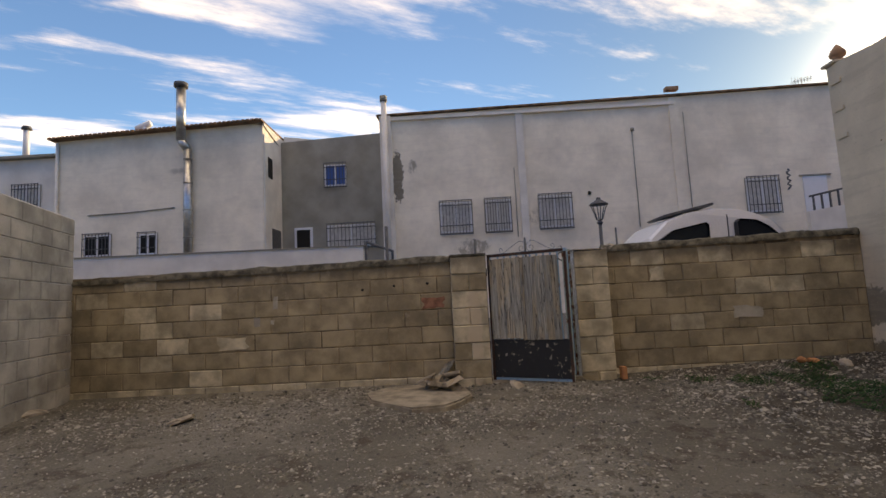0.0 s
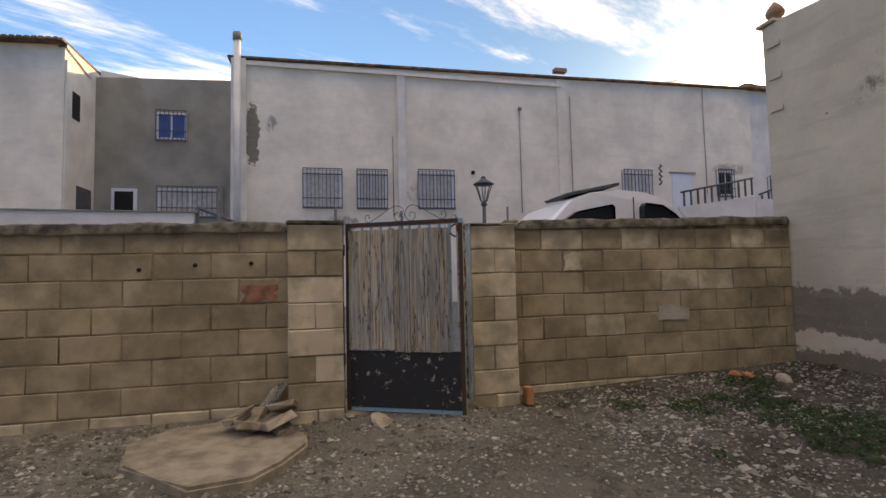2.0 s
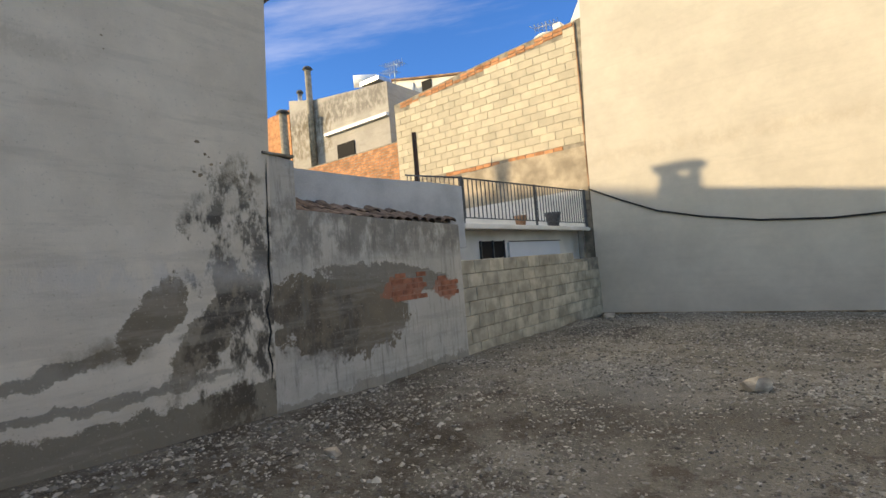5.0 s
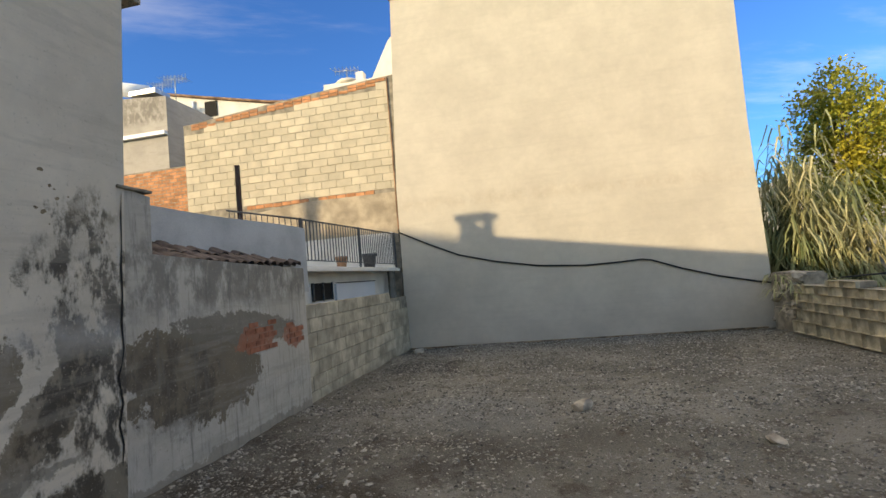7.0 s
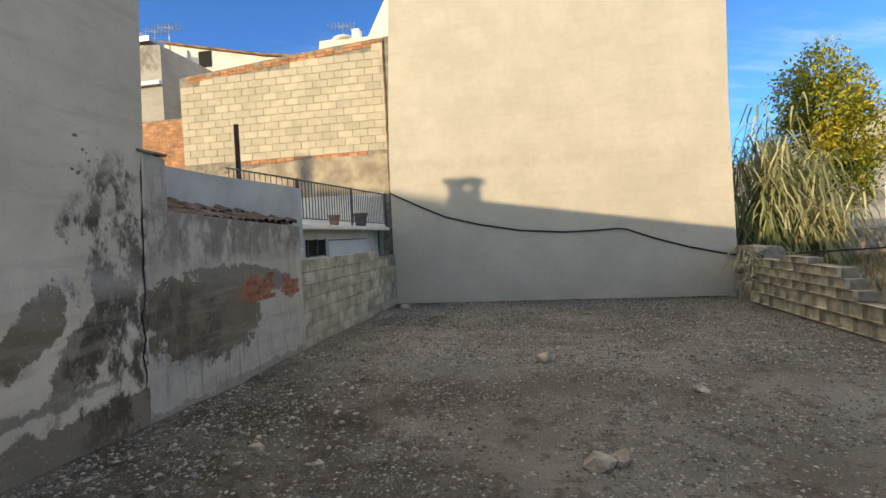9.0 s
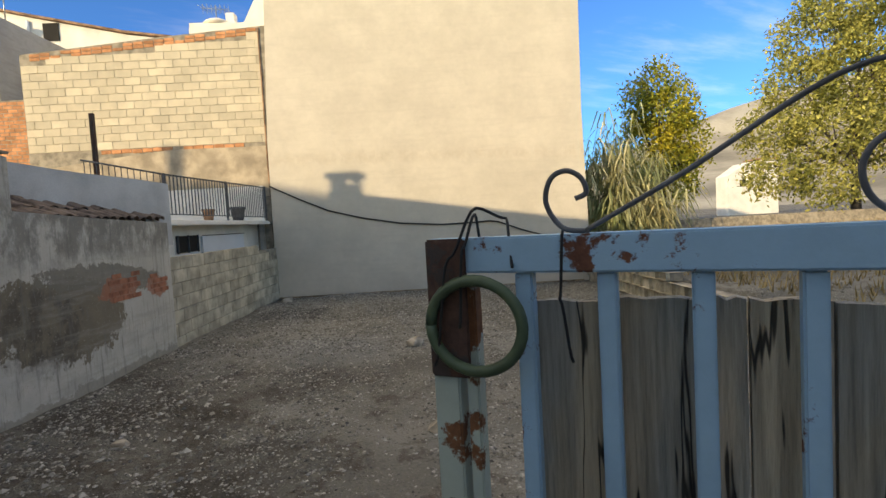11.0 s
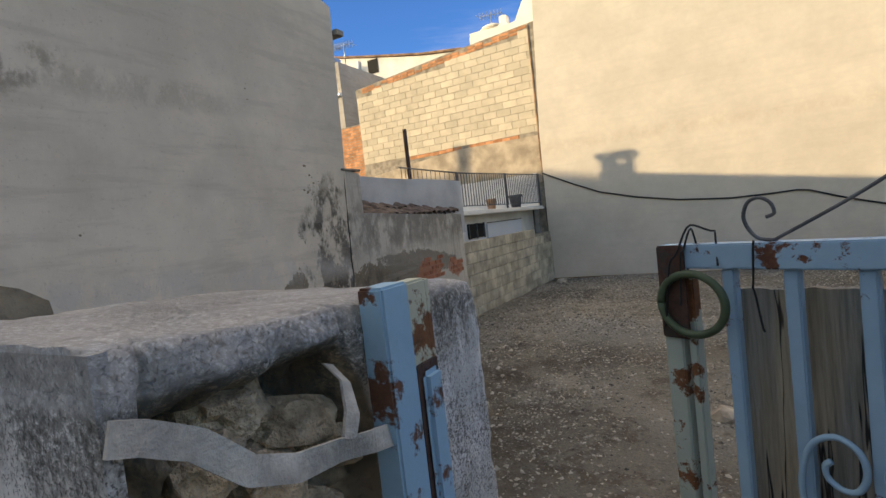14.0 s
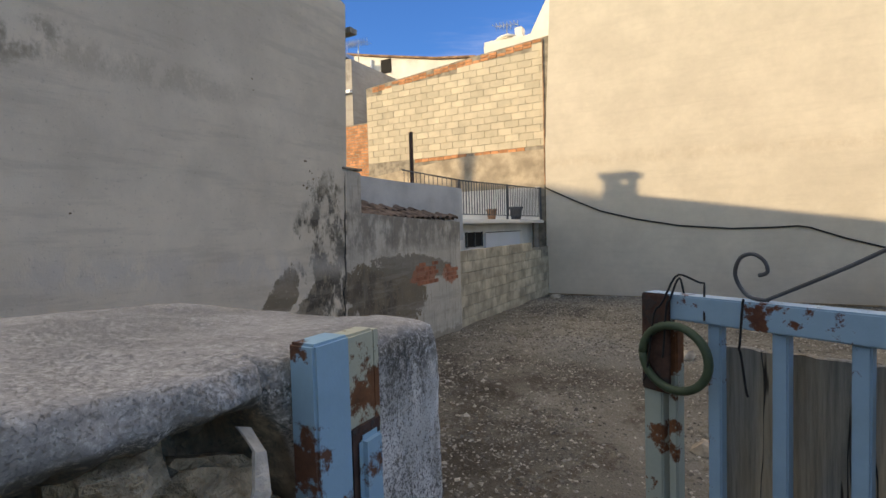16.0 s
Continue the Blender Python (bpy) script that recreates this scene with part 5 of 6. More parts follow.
def leaf_cloud(name, centres, n, size, material, long=2.2, droop=0.3, seed=1, parent=None):
    """Many small leaves round twig ends; centres are (x, y, z, rx, ry, rz)."""
    rg = np.random.default_rng(seed)
    w = np.array([c[3] * c[4] * c[5] for c in centres]) ** 0.7
    idx = rg.choice(len(centres), n, p=w / w.sum())
    cen = np.array(centres)[idx]
    d = rg.normal(size=(n, 3))
    d /= np.linalg.norm(d, axis=1)[:, None]
    rad = rg.uniform(0.55, 1.0, n)[:, None] ** 0.6
    pos = cen[:, :3] + d * cen[:, 3:6] * rad
    clump = np.sin(pos[:, 0] * 5.1 + pos[:, 2] * 3.3) * np.sin(pos[:, 1] * 4.7 - pos[:, 2] * 5.9) * np.sin(pos[:, 2] * 6.1 + pos[:, 0] * 2.0)
    pos = pos + rg.normal(size=pos.shape) * 0.14
    pos = pos[clump > -0.06]
    n = len(pos)
    a = rg.normal(size=(n, 3))
    a[:, 2] -= droop
    a /= np.linalg.norm(a, axis=1)[:, None]
    b = np.cross(a, rg.normal(size=(n, 3)))
    b /= np.linalg.norm(b, axis=1)[:, None]
    s = size * rg.uniform(0.6, 1.3, n)[:, None]
    v = np.stack([pos, pos + (a * 0.5 * long + b * 0.5) * s, pos + a * long * s, pos + (a * 0.5 * long - b * 0.5) * s], 1).reshape(-1, 3)
    ob = soup(name, v, [(4 * i, 4 * i + 1, 4 * i + 2, 4 * i + 3) for i in range(n)], material)
    return own(ob, parent) if parent is not None else ob


def limb_tree(name, x, y, z, label, trunk, crown, leaves, size, material, seed):
    t = empty(name, x, y, z, label, "tree", "trees")
    bm = bmesh.new()
    rg = random.Random(seed)
    rod(bm, [(x, y, z - 0.1), (x + 0.05, y, z + trunk * 0.4), (x - 0.05, y + 0.05, z + trunk)], [0.17, 0.13, 0.09], 8)
    for c in crown:
        s = (x, y, z + trunk * rg.uniform(0.5, 1.0))
        m = tuple((s[i] + c[i]) / 2 + rg.uniform(-0.15, 0.15) for i in range(3))
        rod(bm, [s, m, (c[0], c[1], c[2] + c[5] * 0.4)], [0.06, 0.04, 0.012], 5)
        for k in range(4):
            e = tuple(c[i] + rg.uniform(-0.8, 0.8) * c[3 + i] for i in range(3))
            rod(bm, [m, tuple((m[i] + e[i]) / 2 for i in range(3)), e], [0.025, 0.015, 0.006], 4)
    own(part("trunk", bm, M_BARK, None, "", smooth=True), t)
    leaf_cloud("crown", crown, leaves, size, material, seed=seed, parent=t)


limb_tree("yellowing_tree", -7.0, -10.0, 0.9, "slim tree with green and yellowing autumn leaves", 2.6,
          [(-6.9, -10, 5.75, 0.5, 0.6, 0.8), (-7.7, -10.2, 5.15, 0.5, 0.6, 0.8), (-6.2, -10, 5.1, 0.45, 0.6, 0.9), (-7.0, -9.8, 4.7, 0.9, 0.8, 0.9), (-7.7, -10, 4.0, 0.7, 0.8, 0.8), (-6.4, -10, 3.6, 0.8, 0.8, 1.0), (-7.3, -10, 3.2, 0.9, 0.8, 0.6), (-8.0, -10.4, 3.3, 0.5, 0.5, 0.5), (-7.2, -10, 2.4, 0.9, 0.7, 0.5)],
          20000, 0.062, M_LEAF, 3)
limb_tree("fig_tree", -13.5, -10.0, 0.9, "large leafy tree with olive green and yellow leaves", 3.2,
          [(-13.5, -10, 8.3, 1.6, 1.5, 1.3), (-12.2, -10, 7.0, 1.2, 1.3, 1.2), (-14.8, -10, 7.2, 1.5, 1.3, 1.3), (-11.6, -10, 5.4, 1.2, 1.2, 1.0), (-13.2, -9.6, 5.6, 1.5, 1.3, 1.2), (-15.4, -10, 5.3, 1.6, 1.3, 1.3), (-10.6, -10, 4.0, 1.0, 1.0, 0.7), (-12.2, -9.4, 3.8, 1.4, 1.2, 0.9), (-14.4, -9.6, 3.6, 1.4, 1.2, 1.0), (-10.4, -9.6, 2.6, 0.9, 0.9, 0.7), (-11.9, -9.2, 2.2, 1.0, 0.9, 0.7), (-16.6, -10, 3.8, 1.2, 1.2, 1.2)],
          52000, 0.07, M_LEAF_FIG, 4)


def cane():
    c = empty("giant_cane", -4.9, -8.6, 0.6, "clump of giant cane with drooping dry leaves", "cane")
    rg = random.Random(21)
    lv, lf = [], []
    for i in range(70):
        bx_, by_ = rg.uniform(-5.9, -3.6), rg.uniform(-9.2, -7.3)
        h = rg.uniform(1.8, 4.2) * (1.1 if bx_ > -4.8 else 0.8)
        lean = (rg.uniform(-0.9, 0.35), rg.uniform(-0.3, 0.7))
        pts = [(bx_ + lean[0] * t * t, by_ + lean[1] * t * t, 0.5 + h * (t - 0.12 * t * t)) for t in (0, 0.35, 0.7, 1)]
        own(rodpart("stem", pts, [0.014, 0.012, 0.009, 0.004], M_CANE, sides=4), c)
        for k in range(34):
            t = rg.uniform(0.12, 1)
            p = Vector((bx_ + lean[0] * t * t, by_ + lean[1] * t * t, 0.5 + h * (t - 0.12 * t * t)))
            a = rg.uniform(0, 6.28)
            d = Vector((math.cos(a), math.sin(a), 0))
            L2 = rg.uniform(0.35, 0.75)
            q1 = p + d * L2 * 0.45 + Vector((0, 0, 0.14))
            q2 = p + d * L2 * 0.8 + Vector((0, 0, -0.05 - rg.uniform(0, 0.2)))
            q3 = p + d * L2 + Vector((0, 0, -0.3 - rg.uniform(0, 0.3)))
            s = Vector((-d.y, d.x, 0)) * 0.021
            n0 = len(lv)
            lv += [p, q1 + s, q1 - s, q2 + s * 0.8, q2 - s * 0.8, q3]
            lf += [(n0, n0 + 1, n0 + 2), (n0 + 1, n0 + 3, n0 + 4, n0 + 2), (n0 + 3, n0 + 5, n0 + 4)]
    tagged(own(soup("foliage", lv, lf, M_CANE), c), kind="stuff")
    # fallen canes over the wall
    lv, lf = [], []
    for i in range(12):
        p0 = Vector((-3.9 + rg.uniform(-0.6, 0.6), -6.6 + rg.uniform(-0.5, 0.5), 1.1))
        p1 = p0 + Vector((rg.uniform(-0.6, 0.9), rg.uniform(0.9, 2.2), rg.uniform(-0.9, -0.3)))
        own(rodpart("fallen_stem", [p0, p0.lerp(p1, 0.5) + Vector((0, 0, 0.12)), p1], [0.009, 0.008, 0.004], M_CANE, sides=4), c)
        for k in range(24):
            p = p0.lerp(p1, rg.uniform(0.1, 1)) + Vector((0, 0, 0.08))
            a = rg.uniform(0, 6.28)
            d = Vector((math.cos(a), math.sin(a), 0))
            s = Vector((-d.y, d.x, 0)) * 0.014
            q1, q2 = p + d * 0.18, p + d * 0.36 + Vector((0, 0, -0.2))
            n0 = len(lv)
            lv += [p, q1 + s, q1 - s, q2]
            lf += [(n0, n0 + 1, n0 + 2), (n0 + 1, n0 + 3, n0 + 2)]
    tagged(own(soup("fallen_foliage", lv, lf, M_CANE), c), kind="stuff")


cane()


def grass(name, n, area, h, material, label, seed, density=None):
    rg = np.random.default_rng(seed)
    v, f = [], []
    for i in range(n):
        x, y = rg.uniform(area[0], area[1]), rg.uniform(area[2], area[3])
        if density and rg.random() > density(x, y):
            continue
        z = surf(x, y)
        for k in range(3):
            a = rg.uniform(0, 6.28)
            l = h * rg.uniform(0.4, 1.2)
            dx, dy = math.cos(a) * l * 0.5, math.sin(a) * l * 0.5
            n0 = len(v)
            w = 0.12 * l
            v += [(x - dy * w / l, y + dx * w / l, z - 0.01), (x + dy * w / l, y - dx * w / l, z - 0.01), (x + dx, y + dy, z + l)]
            f.append((n0, n0 + 1, n0 + 2))
    tagged(soup(name, v, f, material), label, "grass", kind="stuff")


grass("dry_grass", 6500, (-16, -3.8, -8.5, 1), 0.18, M_DRYGRASS, "dry yellow grass on the waste ground", 5)


def weed_density(x, y):
    d = noise.noise((x * 1.3, y * 1.3, 7)) + 0.35 * noise.noise((x * 5, y * 5, 2))
    return 1.0 if d > 0.02 else 0.02


rg = np.random.default_rng(8)
v, f = [], []
for i in range(26000):
    x, y = rg.uniform(1.4, 4.45), rg.uniform(3.2, 5.75)
    d = noise.noise((x * 1.1, y * 1.1, 7)) + 0.4 * noise.noise((x * 4.5, y * 4.5, 2)) - 0.5 * max(0, 4.5 - y) - 0.5 * max(0, 2.1 - x)
    if d < 0.07:
        continue
    z = surf(x, y) + rg.uniform(0.004, 0.045)
    a, s, tilt = rg.uniform(0, 6.28), rg.uniform(0.006, 0.016), rg.uniform(-0.5, 0.5)
    c, sn = math.cos(a) * s, math.sin(a) * s
    n0 = len(v)
    v += [(x - c, y - sn, z), (x + sn * 0.6, y - c * 0.6, z + tilt * s), (x + c, y + sn, z + s * 0.6), (x - sn * 0.6, y + c * 0.6, z - tilt * s)]
    f.append((n0, n0 + 1, n0 + 2, n0 + 3))
tagged(soup("weeds", v, f, M_WEED), "low dark green weeds on the damp stony corner", "weeds", kind="stuff")


def hill():
    bm = bmesh.new()
    rows = []
    for i in range(50):
        a = radians(172 + i * 2.4)
        col = []
        for k in range(9):
            r = 130 + k * 35
            base = [0, 5, 13, 24, 36, 46, 52, 50, 40][k]
            hgt = base * (0.75 + 0.5 * noise.noise((i * 0.13, k * 0.25, 1)) + 0.12 * noise.noise((i * 0.7, k * 0.9, 4)))
            hgt *= np.interp(172 + i * 2.4, [172, 196, 206, 226, 260, 290], [0.0, 0.45, 0.95, 1.7, 1.5, 0.0])
            col.append(bm.verts.new((math.sin(a) * r, math.cos(a) * r, hgt - 1)))
        rows.append(col)
    for p, q in zip(rows, rows[1:]):
        for k in range(8):
            bm.faces.new((p[k], q[k], q[k + 1], p[k + 1]))
    tagged(part("hill", bm, M_HILL, smooth=True), "bare brown hillside beyond the town", "hill", kind="structure")


hill()
far = empty("far_white_house", -23, -32, 0.0, "white farmhouse below the hill", "house")
own(prism("wall", [(-25.4, 0), (-25.4, 4.9), (-24.2, 4.9), (-23.0, 4.7), (-21.6, 3.8), (-21.6, 0)], 1, -31.5, -30, M_WHITE), far)
own(box("roof", (-25.5, -23.8, -31.6, -29.9, 4.91, 5.0), M_TILE), far)
own(box("window", (-22.9, -22.5, -30.0, -29.95, 3.0, 3.5), M_DARK), far)
shed = empty("block_shed", -16.5, -7.0, 0.9, "grey block shed beside the trees", "shed")
own(box("wall", (-18.5, -15.5, -9.0, -6.8, 0.5, 2.6), M_BLOCK_GREY), shed)
own(box("roof", (-18.6, -15.4, -9.1, -6.7, 2.61, 2.7), M_STEEL), shed)
bank = empty("earth_bank_wall", -9, -8.0, 0.9, "old stone bank on the waste ground", "wall")
own(box("bank", (-16, -4.2, -9.1, -8.8, 0.6, 1.35), M_STONE, bevel=0.03), bank)


# ---- houses across the street ----
row = empty("terraced_house", 5.0, 18.0, 0.0, "long white rendered row house with barred windows", "house", "street houses")
HY = 15.9
own(prism("wall", [(-2.6, 0), (-2.6, 7.32), (7.0, 7.44), (14.1, 7.56), (14.1, 0)], 1, HY, HY + 8, M_HOUSE, None, "white rendered wall with grey repairs"), row)
own(prism("roof_edge", [(-2.72, 7.33), (-2.72, 7.38), (7.0, 7.50), (14.2, 7.62), (14.2, 7.57), (7.0, 7.45)], 1, HY - 0.12, HY + 8.1, M_TILE, None, "thin roof tile edge"), row)
own(box("cornice", (-2.5, 7.0, HY - 0.10, HY, 7.16, 7.26), M_WHITE, None, "shallow cornice moulding"), row)
own(box("seam_pipe", (1.84, 2.07, HY - 0.07, HY, 2.0, 7.2), M_WHITE, None, "wide white rendered pipe"), row)
own(box("corner_pilaster", (-2.62, -2.25, HY - 0.16, HY, 1.5, 7.3), M_WHITE, None, "white corner pipe casing"), row)
own(rodpart("corner_pipe", [(-2.45, HY - 0.22, 1.5), (-2.45, HY - 0.22, 7.75)], 0.09, M_WHITE, None, "white rain pipe"), row)
own(rodpart("pipe_cap", [(-2.45, HY - 0.22, 7.75), (-2.45, HY - 0.22, 7.95)], 0.12, M_GREY), row)
own(box("mid_pilaster", (6.85, 7.15, HY - 0.05, HY, 1.0, 7.4), M_HOUSE), row)
for x, z0, z1 in ((1.70, 3.1, 5.38), (5.6, 3.2, 6.36), (7.3, 3.3, 6.9), (12.2, 3.9, 7.5)):
    own(rodpart("conduit", [(x, HY - 0.015, z0), (x, HY - 0.015, z1)], 0.013, M_GREY, sides=6), row)
own(rodpart("vent", [(5.6, HY - 0.06, 6.36), (5.6, HY - 0.06, 6.44)], 0.06, M_GREY), row)
own(rodpart("round_vent", [(4.07, HY - 0.05, 4.39), (4.07, HY + 0.01, 4.39)], 0.06, M_DARK, None, "round dark vent"), row)
for x in (6.95, 14.0):
    own(box("pipe_head", (x - 0.2, x + 0.2, HY - 0.2, HY, 7.60, 7.72), M_TILE, None, "tiled pipe head"), row)


def barred(house, x0, x1, z0, z1, y, glass=M_CURTAIN, bars=11, proud=0.12, frame_m=M_PVC):
    w = box("window", (x0 - 0.03, x1 + 0.03, y - 0.012, y - 0.002, z0 - 0.03, z1 + 0.03), M_GREY)
    own(w, house)
    for name, b, m in [("glass", (x0 + 0.05, x1 - 0.05, y - 0.022, y - 0.013, z0 + 0.05, z1 - 0.05), glass),
                       ("frame", (x0, x0 + 0.05, y - 0.035, y - 0.013, z0, z1), frame_m), ("frame", (x1 - 0.05, x1, y - 0.035, y - 0.013, z0, z1), frame_m),
                       ("frame", (x0 + 0.05, x1 - 0.05, y - 0.035, y - 0.013, z1 - 0.05, z1), frame_m), ("frame", (x0 + 0.05, x1 - 0.05, y - 0.035, y - 0.013, z0, z0 + 0.05), frame_m),
                       ("mullion", ((x0 + x1) / 2 - 0.03, (x0 + x1) / 2 + 0.03, y - 0.035, y - 0.0225, z0 + 0.05, z1 - 0.05), frame_m)]:
        p = box(name, b, m)
        p.parent = w
    for i in range(bars):
        x = x0 + (x1 - x0) * i / (bars - 1)
        p = box("bar", (x - 0.008, x + 0.008, y - proud - 0.011, y - proud + 0.011, z0 - 0.08, z1 + 0.06), M_IRON)
        p.parent = w
    for z in (z0 - 0.06, z0 + 0.22, z1 + 0.04, z1 - 0.12):
        p = box("cross_bar", (x0 - 0.02, x1 + 0.02, y - proud - 0.013, y - proud - 0.0115 + 0.02, z - 0.012, z + 0.012), M_IRON)
        p.parent = w


barred(row, -0.78, 0.25, 3.33, 4.33, HY)
barred(row, 0.68, 1.51, 3.32, 4.34, HY)
barred(row, 2.42, 3.47, 3.34, 4.38, HY)
barred(row, 9.05, 10.05, 3.48, 4.57, HY, M_CURTAIN, 9)
barred(row, 12.6, 13.2, 3.85, 4.68, HY, M_DARK, 7)
own(box("door", (10.86, 11.6, HY - 0.03, HY, 3.1, 4.55), M_PVC, None, "pale shuttered door"), row)
own(box("lintel", (10.76, 11.75, HY - 0.06, HY, 4.56, 4.60), M_GREY), row)
own(rodpart("twisted_cable", [(10.3 + 0.06 * math.sin(i * 2), HY - 0.2, 4.78 - i * 0.055) for i in range(13)], 0.028, M_IRON, sides=5), row)
row2 = empty("terraced_house", 17.0, 19.0, 0.0, "cream row house standing slightly back", "house", "street houses")
own(box("wall", (14.12, 20.5, HY + 0.4, HY + 8, 0, 7.72), M_WHITE), row2)
own(box("roof_edge", (14.1, 20.6, HY + 0.15, HY + 8.1, 7.73, 7.86), M_TILE, None, "tiled eave"), row2)
barred(row2, 15.1, 16.7, 2.4, 4.6, HY + 0.4, M_WOOD, 10)

own(prism("rear_upstand", [(-6.5, 6.6), (-6.5, 7.52), (-5.0, 7.30), (-5.0, 6.6)], 1, 17.8, 20.0, M_WHITE, None, "cream upstand behind"), row)
left_house = empty("terraced_house", -9.5, 19.0, 0.0, "weathered white row house with a steel flue", "house", "street houses")
own(prism("wall", [(-13.57, 0), (-13.57, 7.12), (-6.55, 7.37), (-6.55, 0)], 1, HY, HY + 8, M_HOUSE), left_house)
own(prism("side_gable", [(HY, 7.3), (HY, 7.38), (HY + 4.5, 7.3), (HY + 4.5, 6.4)], 0, -6.7, -6.5, M_WHITE, None, "cream side parapet"), left_house)
own(prism("roof_edge", [(-13.67, 7.13), (-13.67, 7.18), (-6.5, 7.44), (-6.5, 7.38)], 1, HY - 0.25, HY + 8, M_TILE, None, "tiled eave"), left_house)
for i in range(46):
    x = -13.6 + i * 0.154
    own(box("eave_tile", (x, x + 0.1, HY - 0.32, HY - 0.255, 7.13 + i * 0.0055, 7.18 + i * 0.0055), M_TILE), left_house)
own(rodpart("rain_pipe", [(-13.45, HY - 0.06, 2.0), (-13.45, HY - 0.06, 7.05)], 0.05, M_WHITE), left_house)
own(rodpart("wall_cable", [(-12.4, HY - 0.02, 4.55), (-11, HY - 0.02, 4.58), (-9.5, HY - 0.02, 4.66)], 0.02, M_GREY, sides=5), left_house)
barred(left_house, -12.5, -11.62, 3.18, 3.88, HY, M_DARK, 9)
barred(left_house, -10.67, -10.08, 3.15, 3.84, HY, M_DARK, 3)
fl = empty("steel_flue", -9.2, HY - 0.25, 3.0, "tall galvanised steel flue with a dark cowl", "chimney")
own(rodpart("lower_pipe", [(-8.98, HY - 0.16, 2.6), (-8.98, HY - 0.16, 6.55)], 0.13, M_STEEL, sides=14), fl)
own(rodpart("elbow", [(-8.98, HY - 0.16, 6.55), (-9.08, HY - 0.2, 6.7), (-9.17, HY - 0.25, 6.85)], 0.135, M_STEEL, sides=14), fl)
own(rodpart("upper_pipe", [(-9.17, HY - 0.25, 6.85), (-9.17, HY - 0.25, 8.62)], 0.15, M_STEEL, sides=14), fl)
own(rodpart("cowl", [(-9.17, HY - 0.25, 8.66), (-9.17, HY - 0.25, 8.80)], 0.22, M_IRON, None, "dark flat cowl", 14), fl)
own(rodpart("cowl_neck", [(-9.17, HY - 0.25, 8.6), (-9.17, HY - 0.25, 8.67)], 0.1, M_IRON, sides=8), fl)
for z in (3.6, 4.5, 5.4, 6.2):
    own(rodpart("clamp", [(-8.98, HY - 0.16, z), (-8.98, HY - 0.16, z + 0.03)], 0.145, M_GREY, sides=14), fl)
tank = empty("roof_tank", -10.8, 17.0, 7.2, "white roof water heater tank on a stand", "water heater")
own(rodpart("tank", [(-11.4, 16.8, 7.75), (-10.9, 16.8, 7.95)], 0.12, M_PVC, sides=12), tank)
own(rodpart("stand", [(-10.95, 16.8, 7.2), (-11.1, 16.8, 7.85)], 0.10, M_PVC, sides=6), tank)
far_left = empty("terraced_house", -16.0, 19.0, 0.0, "low cream row house with a barred window", "house", "street houses")
own(box("wall", (-22, -13.59, HY + 0.3, HY + 8, 0, 6.68), M_WHITE), far_left)
own(box("roof_edge", (-22, -13.7, HY + 0.1, HY + 8, 6.69, 6.78), M_GREY), far_left)
barred(far_left, -15.2, -14.3, 4.85, 5.75, HY + 0.3, M_CURTAIN, 9)
flue(-15.3, HY + 0.8, 6.8, 7.9, 0.1, "thin white flue on the far roof", M_PVC)

gh = empty("grey_house", -4.5, 19.0, 0.0, "recessed grey cement house with barred windows", "house", "street houses")
GY = 17.5
own(prism("wall", [(-6.54, 0), (-6.54, 7.2), (-2.62, 7.36), (-2.62, 0)], 1, GY, GY + 6, M_GREY), gh)
own(box("side_return", (-6.54, -6.50, HY + 0.02, GY - 0.002, 0, 7.0), M_WHITE, None, "white return wall"), gh)
barred(gh, -4.92, -4.13, 5.48, 6.27, GY, M_GLASS_BLUE, 8)
barred(gh, -4.87, -3.15, 3.25, 4.05, GY, M_CURTAIN, 14)
own(box("door_frame", (-6.05, -5.4, GY - 0.05, GY, 2.0, 4.02), M_PVC), gh)
own(box("door", (-5.96, -5.49, GY - 0.07, GY - 0.051, 2.0, 3.93), M_DARK), gh)
own(box("small_window", (-6.499, -6.49, 16.2, 16.6, 5.6, 6.3), M_DARK), gh)
own(box("low_window", (-6.499, -6.48, 16.5, 17.3, 2.8, 3.9), M_IRON), gh)

tw = empty("terrace_wall", -8, 12.1, 0.0, "plain white wall along the raised terrace", "wall")
own(prism("wall", [(-16, 0), (-16, 2.73), (-9.5, 2.66), (-2.6, 2.60), (-2.6, 0)], 1, 12.0, 12.2, M_WHITE), tw)
own(prism("cap", [(-16, 2.735), (-16, 2.76), (-9.5, 2.69), (-2.55, 2.63), (-2.55, 2.605), (-9.5, 2.665)], 1, 11.97, 12.23, M_GREY), tw)
own(rodpart("handrail", [(-2.55, 12.1, 2.72), (-1.9, 12.1, 2.45), (-1.9, 12.1, 1.6)], 0.035, M_IRON, None, "dark handrail"), tw)
own(rodpart("rail_post", [(-2.55, 12.1, 1.6), (-2.55, 12.1, 2.72)], 0.035, M_IRON), tw)
tp = rodpart("iron_post", [(-1.75, 10.0, 0.4), (-1.75, 10.0, 2.75)], 0.035, M_IRON)
tagged(tp, "short dark iron post in the street", "post")
for x, y, z in ((0.9, 9.0, 2.25), (2.75, 9.6, 2.42), (-0.05, 8.0, 2.15)):
    tagged(rodpart("iron_post", [(x, y, 0.35), (x, y, z)], 0.018, M_IRON), "thin dark iron stake in the street", "post", "stakes")

